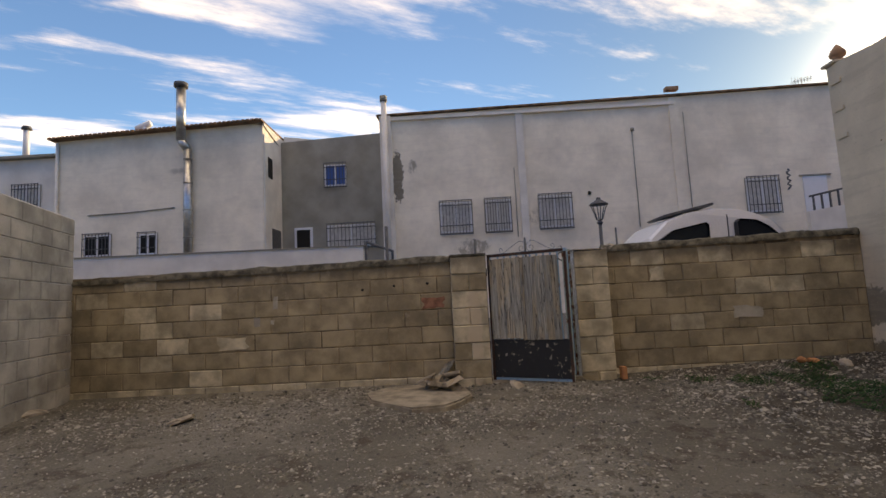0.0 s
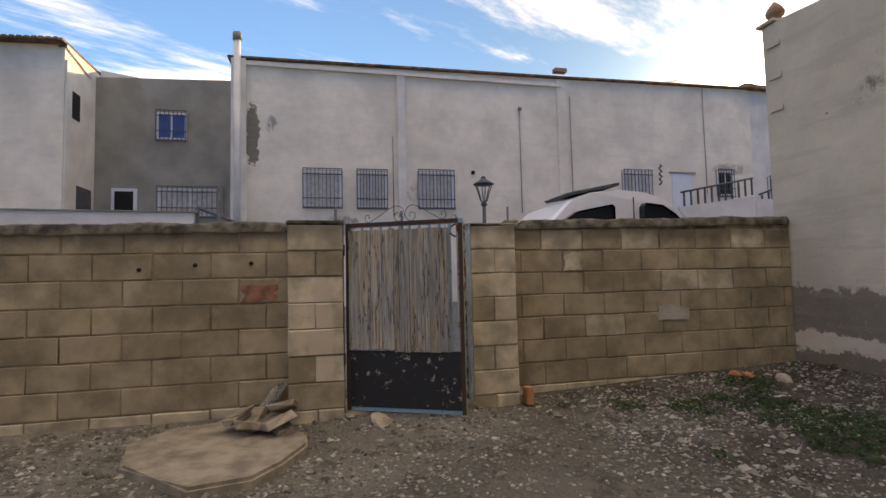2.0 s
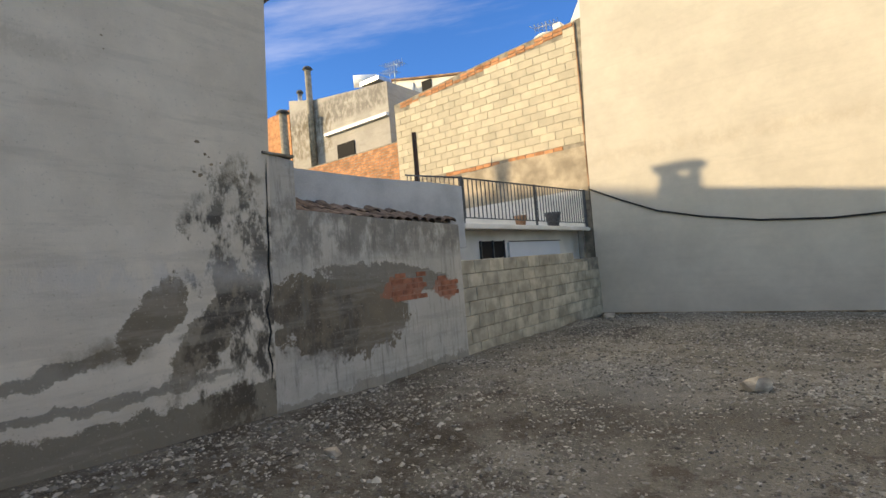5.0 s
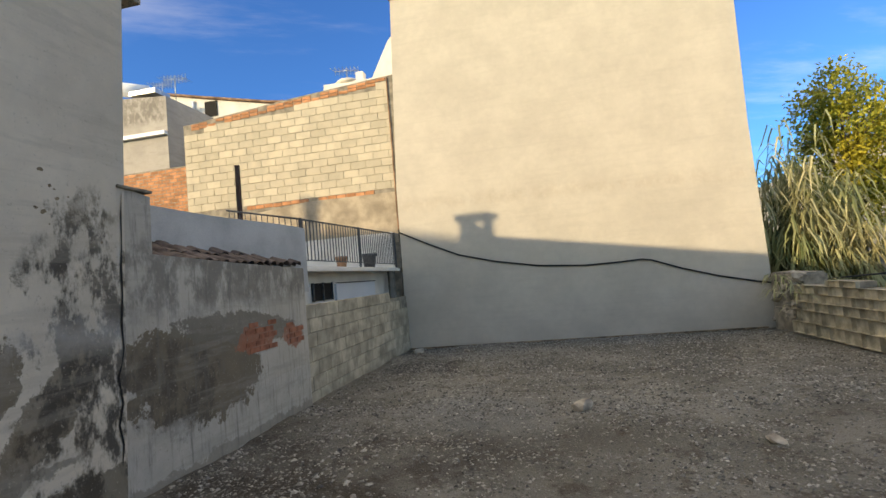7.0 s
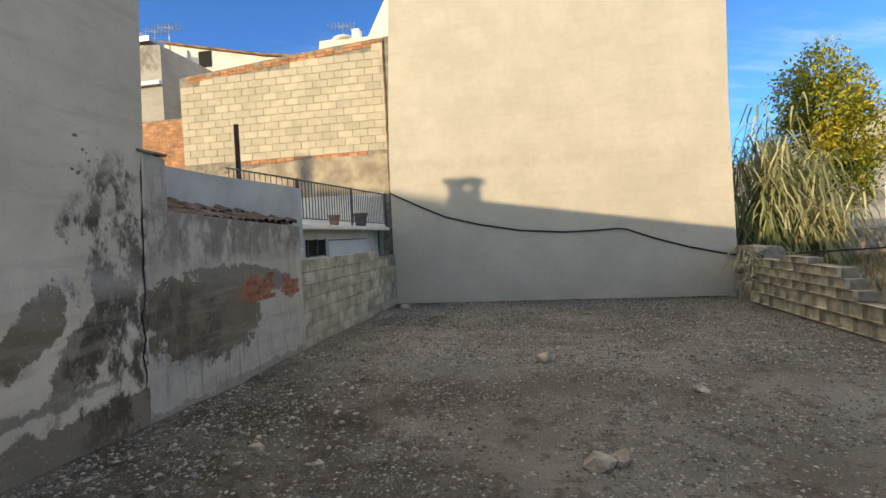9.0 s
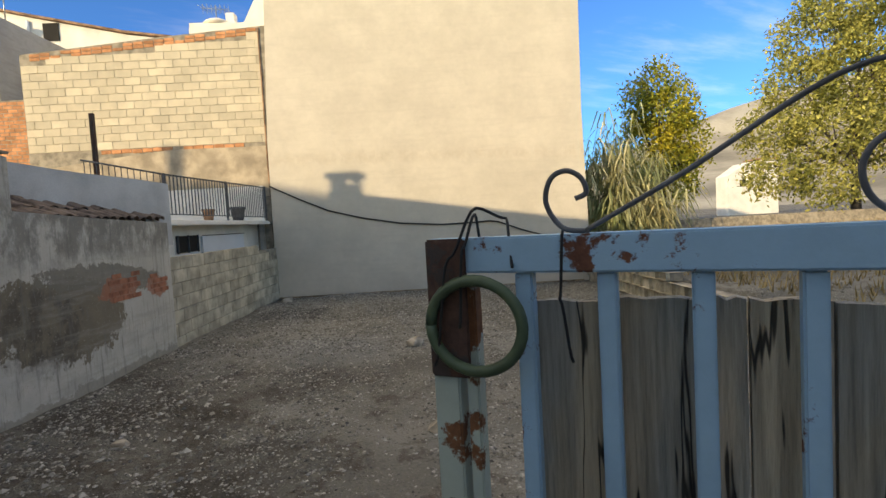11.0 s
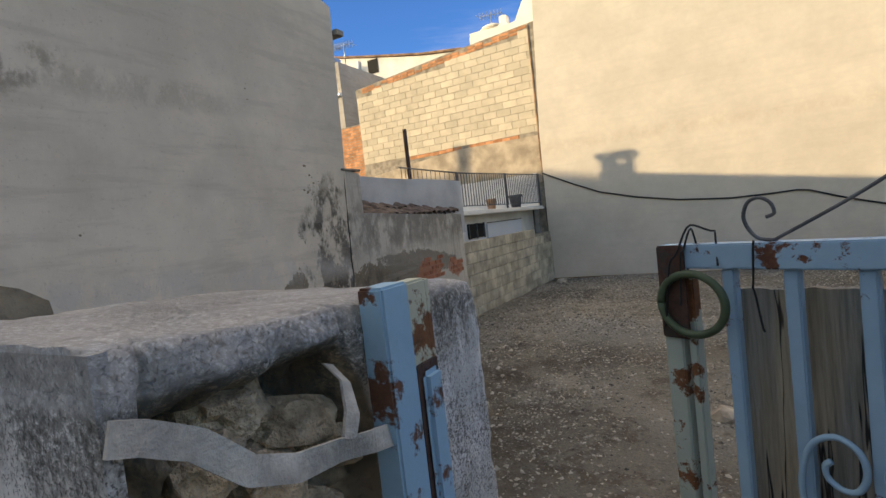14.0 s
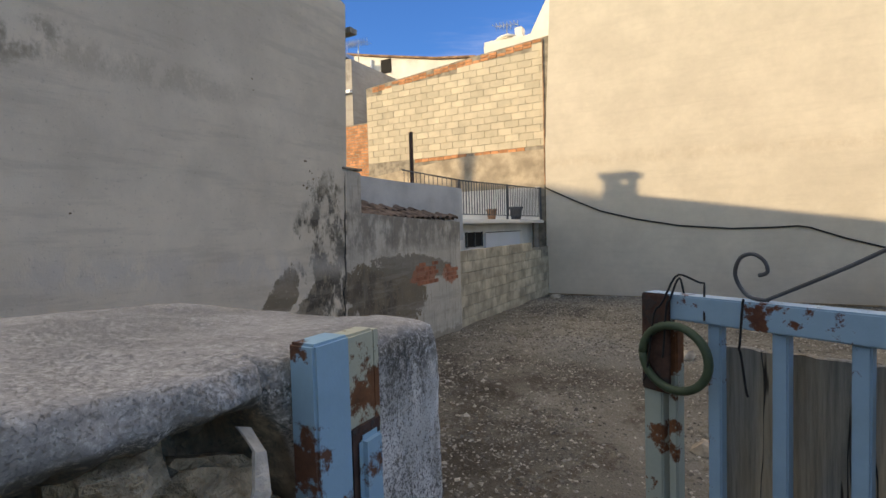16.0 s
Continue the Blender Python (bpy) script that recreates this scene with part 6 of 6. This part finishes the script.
st = empty("street_stair", 12.0, 14.0, 0.0, "white stair wall with black balusters leading up to a door", "stairs")
own(prism("flank", [(9.6, 0), (9.6, 3.15), (12.2, 3.5), (12.2, 0)], 1, 14.0, 14.15, M_WHITE), st)
own(box("landing", (12.21, 14.2, 14.0, 14.2, 0, 3.42), M_WHITE), st)
own(box("pier", (14.21, 15.0, 14.0, 14.4, 0, 4.0), M_WHITE), st)
for i in range(11):
    x = 9.8 + i * 0.235
    z = 3.06 + (x - 9.6) * 0.19
    own(box("baluster", (x - 0.02, x + 0.02, 14.05, 14.09, z, z + 0.5), M_IRON), st)
own(rodpart("handrail", [(9.7, 14.07, 3.58), (12.2, 14.07, 4.05)], 0.03, M_IRON, sides=6), st)
for i in range(7):
    x = 12.5 + i * 0.24
    own(box("baluster", (x - 0.02, x + 0.02, 14.05, 14.09, 3.42, 3.55 + i * 0.09), M_IRON), st)
own(rodpart("handrail", [(12.4, 14.07, 3.56), (14.2, 14.07, 4.15)], 0.03, M_IRON, sides=6), st)
antenna(5.6, 18.0, 7.4, 0.9, "small television antenna on the row house roof", 0.7)
antenna(12.4, 17.5, 7.5, 1.0, "small television antenna on the row house roof", 0.8)


def lamp(x, y, z0, top):
    l = empty("street_lamp", x, y, z0, "black cast iron street lantern on a post", "street lamp")
    own(rodpart("post", [(x, y, z0), (x, y, z0 + 0.6), (x, y, top - 0.70)], [0.09, 0.055, 0.045], M_IRON), l)
    own(rodpart("collar", [(x, y, top - 0.74), (x, y, top - 0.69), (x, y, top - 0.65)], [0.07, 0.09, 0.05], M_IRON), l)
    zb, zt = top - 0.63, top - 0.20
    for k in range(6):
        a = math.pi * k / 3
        c, s = math.cos(a), math.sin(a)
        own(rodpart("rib", [(x, y, zb - 0.02), (x + 0.09 * c, y + 0.09 * s, zb + 0.03), (x + 0.13 * c, y + 0.13 * s, zb + 0.18), (x + 0.22 * c, y + 0.22 * s, zt)], 0.014, M_IRON, sides=5), l)
    own(rodpart("hood", [(x, y, zt), (x, y, zt + 0.03), (x, y, zt + 0.10), (x, y, zt + 0.15)], [0.26, 0.25, 0.13, 0.07], M_IRON, None, "black sheet hood", 12), l)
    own(rodpart("knob", [(x, y, zt + 0.15), (x, y, zt + 0.18), (x, y, zt + 0.21)], [0.06, 0.07, 0.04], M_IRON), l)


lamp(3.68, 13.7, 0.5, 3.80)


def extrude_car(parent, name, outline, y0, y1, material, taper=0.12, label=""):
    bm = bmesh.new()
    zmax = max(z for x, z in outline)
    zmid = sum(z for x, z in outline) / len(outline)
    def shrink(z):
        return taper * max(0, (z - zmid) / (zmax - zmid))
    cuts = []
    for y, s in ((y0, 1), (y0 + 0.08, 0.35), (y1 - 0.08, 0.35), (y1, 1)):
        sgn = 1 if y < (y0 + y1) / 2 else -1
        cx = sum(x for x, z in outline) / len(outline)
        cuts.append([bm.verts.new((cx + (x - cx) * (0.985 if s == 1 else 1.0), y + sgn * shrink(z) + (0 if s == 1 else 0), z - (0.02 if s == 1 and z > zmid else 0))) for x, z in outline])
    bm.faces.new(cuts[0])
    bm.faces.new(cuts[-1][::-1])
    for a, b in zip(cuts, cuts[1:]):
        for i in range(len(outline)):
            k = (i + 1) % len(outline)
            bm.faces.new((a[i], a[k], b[k], b[i]))
    return own(part(name, bm, material, None, label), parent)


van = empty("van", 3.9, 8.8, 0.35, "white high-roofed van parked behind the wall", "van")
extrude_car(van, "body", [(2.45, 0.6), (2.47, 1.80), (2.56, 2.02), (2.87, 2.30), (3.2, 2.42), (3.63, 2.47), (4.05, 2.44), (4.30, 2.36), (4.55, 2.22), (4.76, 1.98), (4.95, 1.70), (5.35, 1.55), (5.5, 1.3), (5.52, 0.6)], 8.0, 9.7, M_VAN, 0.10, "white painted body")
extrude_car(van, "side_window", [(2.66, 1.75), (2.68, 1.98), (2.90, 2.12), (3.42, 2.22), (3.46, 2.18), (3.46, 1.75)], 7.985, 8.01, M_GLASS, 0.0)
extrude_car(van, "cab_window", [(3.92, 1.75), (3.92, 2.20), (3.96, 2.25), (4.22, 2.22), (4.42, 2.10), (4.66, 1.85), (4.70, 1.75)], 7.985, 8.02, M_GLASS, 0.0)
own(box("door_seam", (3.78, 3.79, 7.986, 8.0, 0.8, 2.33), M_DARK), van)
own(prism("roof_bar", [(2.86, 2.40), (3.60, 2.55), (3.66, 2.56), (3.66, 2.52), (3.60, 2.51), (2.9, 2.37)], 1, 8.12, 8.9, M_IRON, None, "dark roof hatch"), van)
own(rodpart("beacon", [(4.28, 8.4, 2.36), (4.28, 8.4, 2.43)], 0.05, M_IRON), van)
for x in (3.0, 4.9):
    own(rodpart("wheel", [(x, 8.02, 0.66), (x, 8.24, 0.66)], 0.31, M_RUBBER, sides=18), van)
van.location.x += 0.22


def car(x, y, z, label, paint, turn):
    c = empty("car", 0, 0, 0, label, "car", "parked cars")
    c.matrix_basis = pose(x, y, z, 0, 0, turn)
    def reg(ob):
        ob.parent = c
        ob.matrix_parent_inverse = Matrix()
        return ob
    base = Vector((0, 0, 0))
    class P:
        location = base
    def ext(name, outline, y0, y1, m, taper, lab=""):
        bm_parent = c
        ob = extrude_car(c, name, outline, y0, y1, m, taper, lab)
        ob.matrix_parent_inverse = Matrix()
        return ob
    ext("body", [(-2.1, 0.3), (-2.12, 0.75), (-2.0, 0.95), (-1.2, 1.0), (1.2, 0.98), (1.9, 0.85), (2.1, 0.6), (2.12, 0.3)], -0.85, 0.85, paint, 0.05, "painted body")
    ext("cabin", [(-1.9, 0.96), (-1.55, 1.38), (-1.0, 1.47), (0.1, 1.46), (0.6, 1.30), (1.15, 0.98)], -0.80, 0.80, paint, 0.14)
    for s in (-1, 1):
        ext("side_glass", [(-1.6, 1.02), (-1.42, 1.32), (-0.95, 1.40), (0.05, 1.39), (0.5, 1.24), (0.85, 1.02)], *sorted((s * 0.76, s * 0.795)), M_GLASS, 0.0)
        for wx in (-1.3, 1.3):
            reg(rodpart("tyre", [(wx, s * 0.66, 0.31), (wx, s * 0.86, 0.31)], 0.31, M_RUBBER, sides=18))
            reg(rodpart("rim", [(wx, s * 0.861, 0.31), (wx, s * 0.868, 0.31)], 0.19, M_STEEL, sides=12))
        reg(box("tail_light", (-2.13, -2.05, s * 0.7 - 0.08, s * 0.7 + 0.08, 0.72, 0.9), grainy("lamp_glass", (0.5, 0.45, 0.42), 0.95, 1.05, 1.0, bump=0.0, rough=0.1)))
    reg(box("rear_glass", (-1.93, -1.78, -0.6, 0.6, 1.02, 1.3), M_GLASS))
    reg(box("bumper", (-2.2, -2.1, -0.8, 0.8, 0.3, 0.52), M_CARBLACK, bevel=0.02))


car(10.6, 7.35, 0.33, "dark grey car parked against the house front", M_CARBODY, 4)
car(8.6, 8.15, 0.33, "black car with a pale rear window", M_CARBLACK, 8)
end = empty("street_end_house", 22.0, 9.0, 0.0, "white house closing the street with a small balcony", "house", "street houses")
own(prism("wall", [(3.0, 0), (3.0, 5.4), (9.5, 5.5), (9.5, 0)], 0, 20.2, 26.0, M_WHITE), end)
own(box("ledge", (20.05, 20.2, 3.0, 9.5, 1.9, 1.97), M_GREY), end)
own(box("cornice", (20.1, 20.2, 3.0, 9.5, 3.35, 3.43), M_TILE), end)
own(box("roof_edge", (20.0, 26, 3.0, 9.5, 5.5, 5.6), M_GREY), end)
own(box("balcony_door", (20.17, 20.2, 6.9, 7.6, 4.0, 4.9), M_PVC), end)
for i in range(11):
    y = 6.8 + i * 0.1
    own(box("baluster", (20.03, 20.05, y, y + 0.02, 4.2, 4.6), M_IRON), end)
own(box("balcony_rail", (20.02, 20.06, 6.78, 7.85, 4.6, 4.63), M_IRON), end)

# house block added down the street, out of view, to shade the yard
hid = empty("street_corner_house", 28.0, 20.0, 0.0, "unseen house block with a sloping roof, added to shade the yard and gable", "house", "street houses")
own(prism("wall", [(20.7, 0), (20.7, 9.6), (24.0, 10.0), (29.5, 11.4), (34, 11.9), (34, 0)], 1, 17.0, 22.0, M_WHITE), hid)
# unseen chimney, slotted so that its shadow on the cream gable has a hole
ch = empty("house_chimney", 11.9, 2.3, 5.4, "unseen thin chimney with a vent opening, shaped to cast its shadow", "chimney")
own(box("stack_left", (11.90, 12.02, 2.22, 2.34, 5.6, 6.14), M_WHITE), ch)
own(box("stack_right", (12.27, 12.58, 2.22, 2.34, 5.5, 6.14), M_WHITE), ch)
own(box("cap", (11.83, 12.66, 2.18, 2.38, 6.141, 6.28), M_WHITE), ch)
own(box("vent_base", (12.021, 12.269, 2.22, 2.34, 5.6, 5.99), M_WHITE), ch)
# unseen flue added to throw a pipe shadow on the block gable
flue(20.55, 6.1, 5.5, 8.4, 0.15, "unseen tall flue added on the end house to cast its shadow", M_WHITE)

# ---- white block wall on the far side of the yard ----
wl_ = empty("wall_white", -5.0, 5.3, 0.0, "whitewashed concrete block wall with a thin cap", "wall", kind="structure")
TURN_L = math.degrees(math.atan2(6.12 - 4.2, -5.18 + 4.62))
dl = Vector((-5.18 + 4.62, 6.12 - 4.2, 0)).normalized()
for r in range(12):
    z = -0.02 + 0.205 * r
    s = 0.0 if r % 2 else -0.2
    while s < 1.98:
        a = max(s, 0)
        w = min(s + 0.41, 2.0) - a
        if w > 0.05:
            pending.append((wl_, -4.62 + dl.x * a, 4.2 + dl.y * a, z, w, 0.205, 0.06, M_BLOCK_WHITE, TURN_L))
        s += 0.41
bm = bmesh.new()
nl = Vector((-dl.y, dl.x, 0))
q = [Vector((-4.62, 4.2, 0)) + nl * 0.012, Vector((-5.18, 6.12, 0)) + nl * 0.012, Vector((-5.18, 6.12, 0)) + nl * 0.22, Vector((-4.62, 4.2, 0)) + nl * 0.22]
lo_, hi_ = [bm.verts.new((p.x, p.y, -0.2)) for p in q], [bm.verts.new((p.x, p.y, 2.45)) for p in q]
bm.faces.new(hi_)
for i in range(4):
    bm.faces.new((lo_[i], lo_[(i + 1) % 4], hi_[(i + 1) % 4], hi_[i]))
own(part("core", bm, M_WHITE), wl_)

# ---- loose things in the yard ----
def slab():
    bm = bmesh.new()
    pts = [(-1.46, 5.62), (-1.25, 5.95), (-0.8, 6.05), (-0.47, 5.8), (-0.30, 5.55), (-0.28, 5.30), (-0.40, 5.02), (-0.55, 4.80), (-0.86, 4.74), (-1.05, 4.92), (-1.33, 5.20)]
    a = [bm.verts.new((x, y, 0.12)) for x, y in pts]
    b = [bm.verts.new((x, y, 0.215)) for x, y in pts]
    bm.faces.new(a[::-1])
    bm.faces.new(b)
    for i in range(len(pts)):
        k = (i + 1) % len(pts)
        bm.faces.new((a[i], a[k], b[k], b[i]))
    bmesh.ops.bevel(bm, geom=[e for e in bm.edges if all(v.co.z > 0.2 for v in e.verts)], offset=0.02, segments=2, affect="EDGES")
    tagged(part("concrete_slab", bm, M_MORTAR), "rough rounded concrete slab sunk in the ground by the gate", "slab")


slab()
rnd = random.Random(9)
for i in range(9):
    x, y = -0.60 + rnd.uniform(-0.2, 0.15), 5.72 + rnd.uniform(-0.16, 0.1)
    bm = bmesh.new()
    w, d, h = rnd.uniform(0.05, 0.13), rnd.uniform(0.05, 0.10), rnd.uniform(0.015, 0.035)
    bx(bm, -w, w, -d, d, -h, h)
    for v_ in bm.verts:
        v_.co += Vector((rnd.uniform(-0.03, 0.03), rnd.uniform(-0.03, 0.03), rnd.uniform(-0.008, 0.008)))
    bmesh.ops.bevel(bm, geom=bm.edges[:], offset=0.006, segments=1, affect="EDGES")
    ob = part("broken_slab_piece", bm, M_STONE)
    ob.matrix_basis = pose(x, y, 0.245 + 0.028 * (i % 4), rnd.uniform(-25, 25), rnd.uniform(-20, 20), rnd.uniform(0, 180))
    tagged(ob, "piece of broken paving heaped on the slab", "rubble", "rubble heap")
for i in range(10):
    x = -0.62 + i * 0.014
    st_ = rodpart("dry_stick", [(x - 0.12, 5.86 + 0.01 * i, 0.23), (x, 6.0, 0.36 + 0.006 * i), (x + 0.06, 6.06, 0.44 + 0.006 * i)], 0.006, M_WOOD, sides=4)
    tagged(st_, "dark dry stick leaning on the wall", "stick", "sticks by the pillar")

for x, y, sx, sy, sz, lab in ((-5.0, 5.3, 0.25, 0.18, 0.05, "flat pale stone by the white wall"), (-3.1, 4.85, 0.16, 0.13, 0.035, "flat brown stone on the gravel"),
                              (0.80, 2.20, 0.13, 0.10, 0.08, "rounded grey stone on the gravel"), (0.66, 2.12, 0.09, 0.08, 0.06, "smaller rounded grey stone on the gravel"),
                              (1.08, -0.66, 0.14, 0.11, 0.09, "grey stone in the ash patch"), (-0.36, 0.49, 0.10, 0.08, 0.04, "flat grey stone on the gravel"), (-0.95, 2.35, 0.13, 0.07, 0.04, "flat pale stone chip on the gravel"),
                              (3.3, 2.2, 0.07, 0.05, 0.04, "white stone near the stained wall"), (3.75, 5.55, 0.08, 0.06, 0.05, "pale stone in the damp corner"), (4.25, -5.9, 0.16, 0.1, 0.09, "grey stone at the foot of the block wall"),
                              (3.1, -5.6, 0.09, 0.07, 0.04, "grey stone before the cream gable"), (0.25, 5.62, 0.14, 0.09, 0.02, "flat pale slab before the gate")):
    stone("stone", x, y, surf(x, y) + sz * 0.35, sx, sy, sz, lab, group="yard stones")
for x, y in ((3.42, 5.75), (3.5, 5.7)):
    stone("brick_shard", x, y, surf(x, y) + 0.03, 0.06, 0.05, 0.035, "orange brick shard at the wall foot", M_BRICK, "brick", "brick shards")
b = box("brick_shard", (1.44, 1.50, 5.80, 5.9, 0.2, 0.34), M_BRICK, None, "", 0.006)
tagged(b, "upright brick shard by the gate pillar", "brick")
c_ = box("white_carton", (2.33, 2.40, 3.06, 3.10, 0.09, 0.115), M_PVC, None, "", 0.003)
tagged(c_, "small crushed white carton on the gravel", "litter")

# gravel: small stones strewn unevenly
OCT_F = [(0, 2, 4), (2, 1, 4), (1, 3, 4), (3, 0, 4), (2, 0, 5), (1, 2, 5), (3, 1, 5), (0, 3, 5)]


def gravel(name, n, area, s0, s1, seed, label, keep):
    rg = np.random.default_rng(seed)
    vs, fs = [], []
    cnt = 0
    while cnt < n:
        x, y = rg.uniform(area[0], area[1]), rg.uniform(area[2], area[3])
        if rg.random() > keep(x, y):
            continue
        s = s0 + (s1 - s0) * rg.random() ** 3
        z = surf(x, y) + s * 0.15
        ax = rg.uniform(0.6, 1.3, 3) * s * (1, 1, 0.6)
        a = rg.uniform(0, 3.14)
        c, sn = math.cos(a), math.sin(a)
        o = [(ax[0], 0, 0), (-ax[0], 0, 0), (0, ax[1], 0), (0, -ax[1], 0), (0, 0, ax[2]), (0, 0, -ax[2])]
        j = rg.uniform(-0.35, 0.35, (6, 3)) * s
        n0 = len(vs)
        for q_, jj in zip(o, j):
            px, py = q_[0] + jj[0], q_[1] + jj[1]
            vs.append((x + px * c - py * sn, y + px * sn + py * c, z + q_[2] + jj[2] * 0.5))
        fs += [tuple(n0 + k for k in t) for t in OCT_F]
        cnt += 1
    tagged(soup(name, vs, fs, M_GRAVEL), label, "gravel", kind="stuff")


gravel("gravel", 80000, (-5.0, 4.48, -1.0, 6.0), 0.003, 0.018, 31, "small grey and pale stones strewn over the yard", lambda x, y: 0.25 + 0.75 * min(1, max(0, 0.5 + 1.8 * noise.noise((x * 1.2, y * 1.2, 5)))))
gravel("gravel_rear", 42000, (-3.1, 4.5, -6.5, -0.5), 0.004, 0.024, 32, "sparser stones at the rear of the yard", lambda x, y: 0.6 + 0.4 * noise.noise((x, y, 5)))
gravel("gravel_rough", 3500, (-4.6, 4.48, 4.6, 6.05), 0.008, 0.03, 33, "coarser stones along the wall foot", lambda x, y: 0.9)
gravel("gravel_lumps", 1800, (1.5, 4.48, 0.0, 5.6), 0.010, 0.034, 34, "coarse pale stones along the stained wall", lambda x, y: 1.0 if x > 1.5 + 0.3 * (5.6 - y) else 0.1)

# ---- pavers and blocks, last ----
pave = empty("paving", 5.5, 6.8, 0.3, "grey block paving of the street", "paving", kind="structure")
PV = None
bm = bmesh.new()
bx(bm, 0, 0.194, 0, 0.094, 0, 0.012)
for v_ in bm.verts:
    if v_.co.z > 0.01:
        v_.co.x += 0.004 if v_.co.x < 0.1 else -0.004
        v_.co.y += 0.004 if v_.co.y < 0.05 else -0.004
PV = to_mesh("paver", bm, M_PAVER)
for i in range(24):
    for k in range(12):
        x, y = 3.0 + i * 0.2 + (0.1 if k % 2 else 0), 6.42 + k * 0.1
        ob = new("paver", PV)
        ob.location = (x, y, ground_z(x + 0.1, y + 0.05) - 0.003 + RNG.uniform(-0.002, 0.002))
        own(ob, pave)

M_STREETBLOCK = stained("whitewashed_street_block", (0.68, 0.66, 0.62), [(MOULD, 0.85, 3.0, 4.0, 1.70, 0.10, 0.0, 0.2)], axis=0, warp=0.12, wscale=9.0, streak=0.35)
for r, z in enumerate(Z_ROWS):
    x = 4.51
    first = True
    while x > 2.25:
        w = 0.205 if (first and r % 2) else 0.41
        first = False
        w = min(w, x - 2.2)
        pending.append((wall_right, x, 6.258, z, w, 0.2, 0.011, M_STREETBLOCK, 180.0))
        x -= w
for parent, x, y, z, length, height, depth, m, *turn in pending:
    o = lay(parent, "brick" if m == M_BRICK else "block", x, y, z, length, height, depth, m, turn[0] if turn else 0.0)
    own(o, parent)
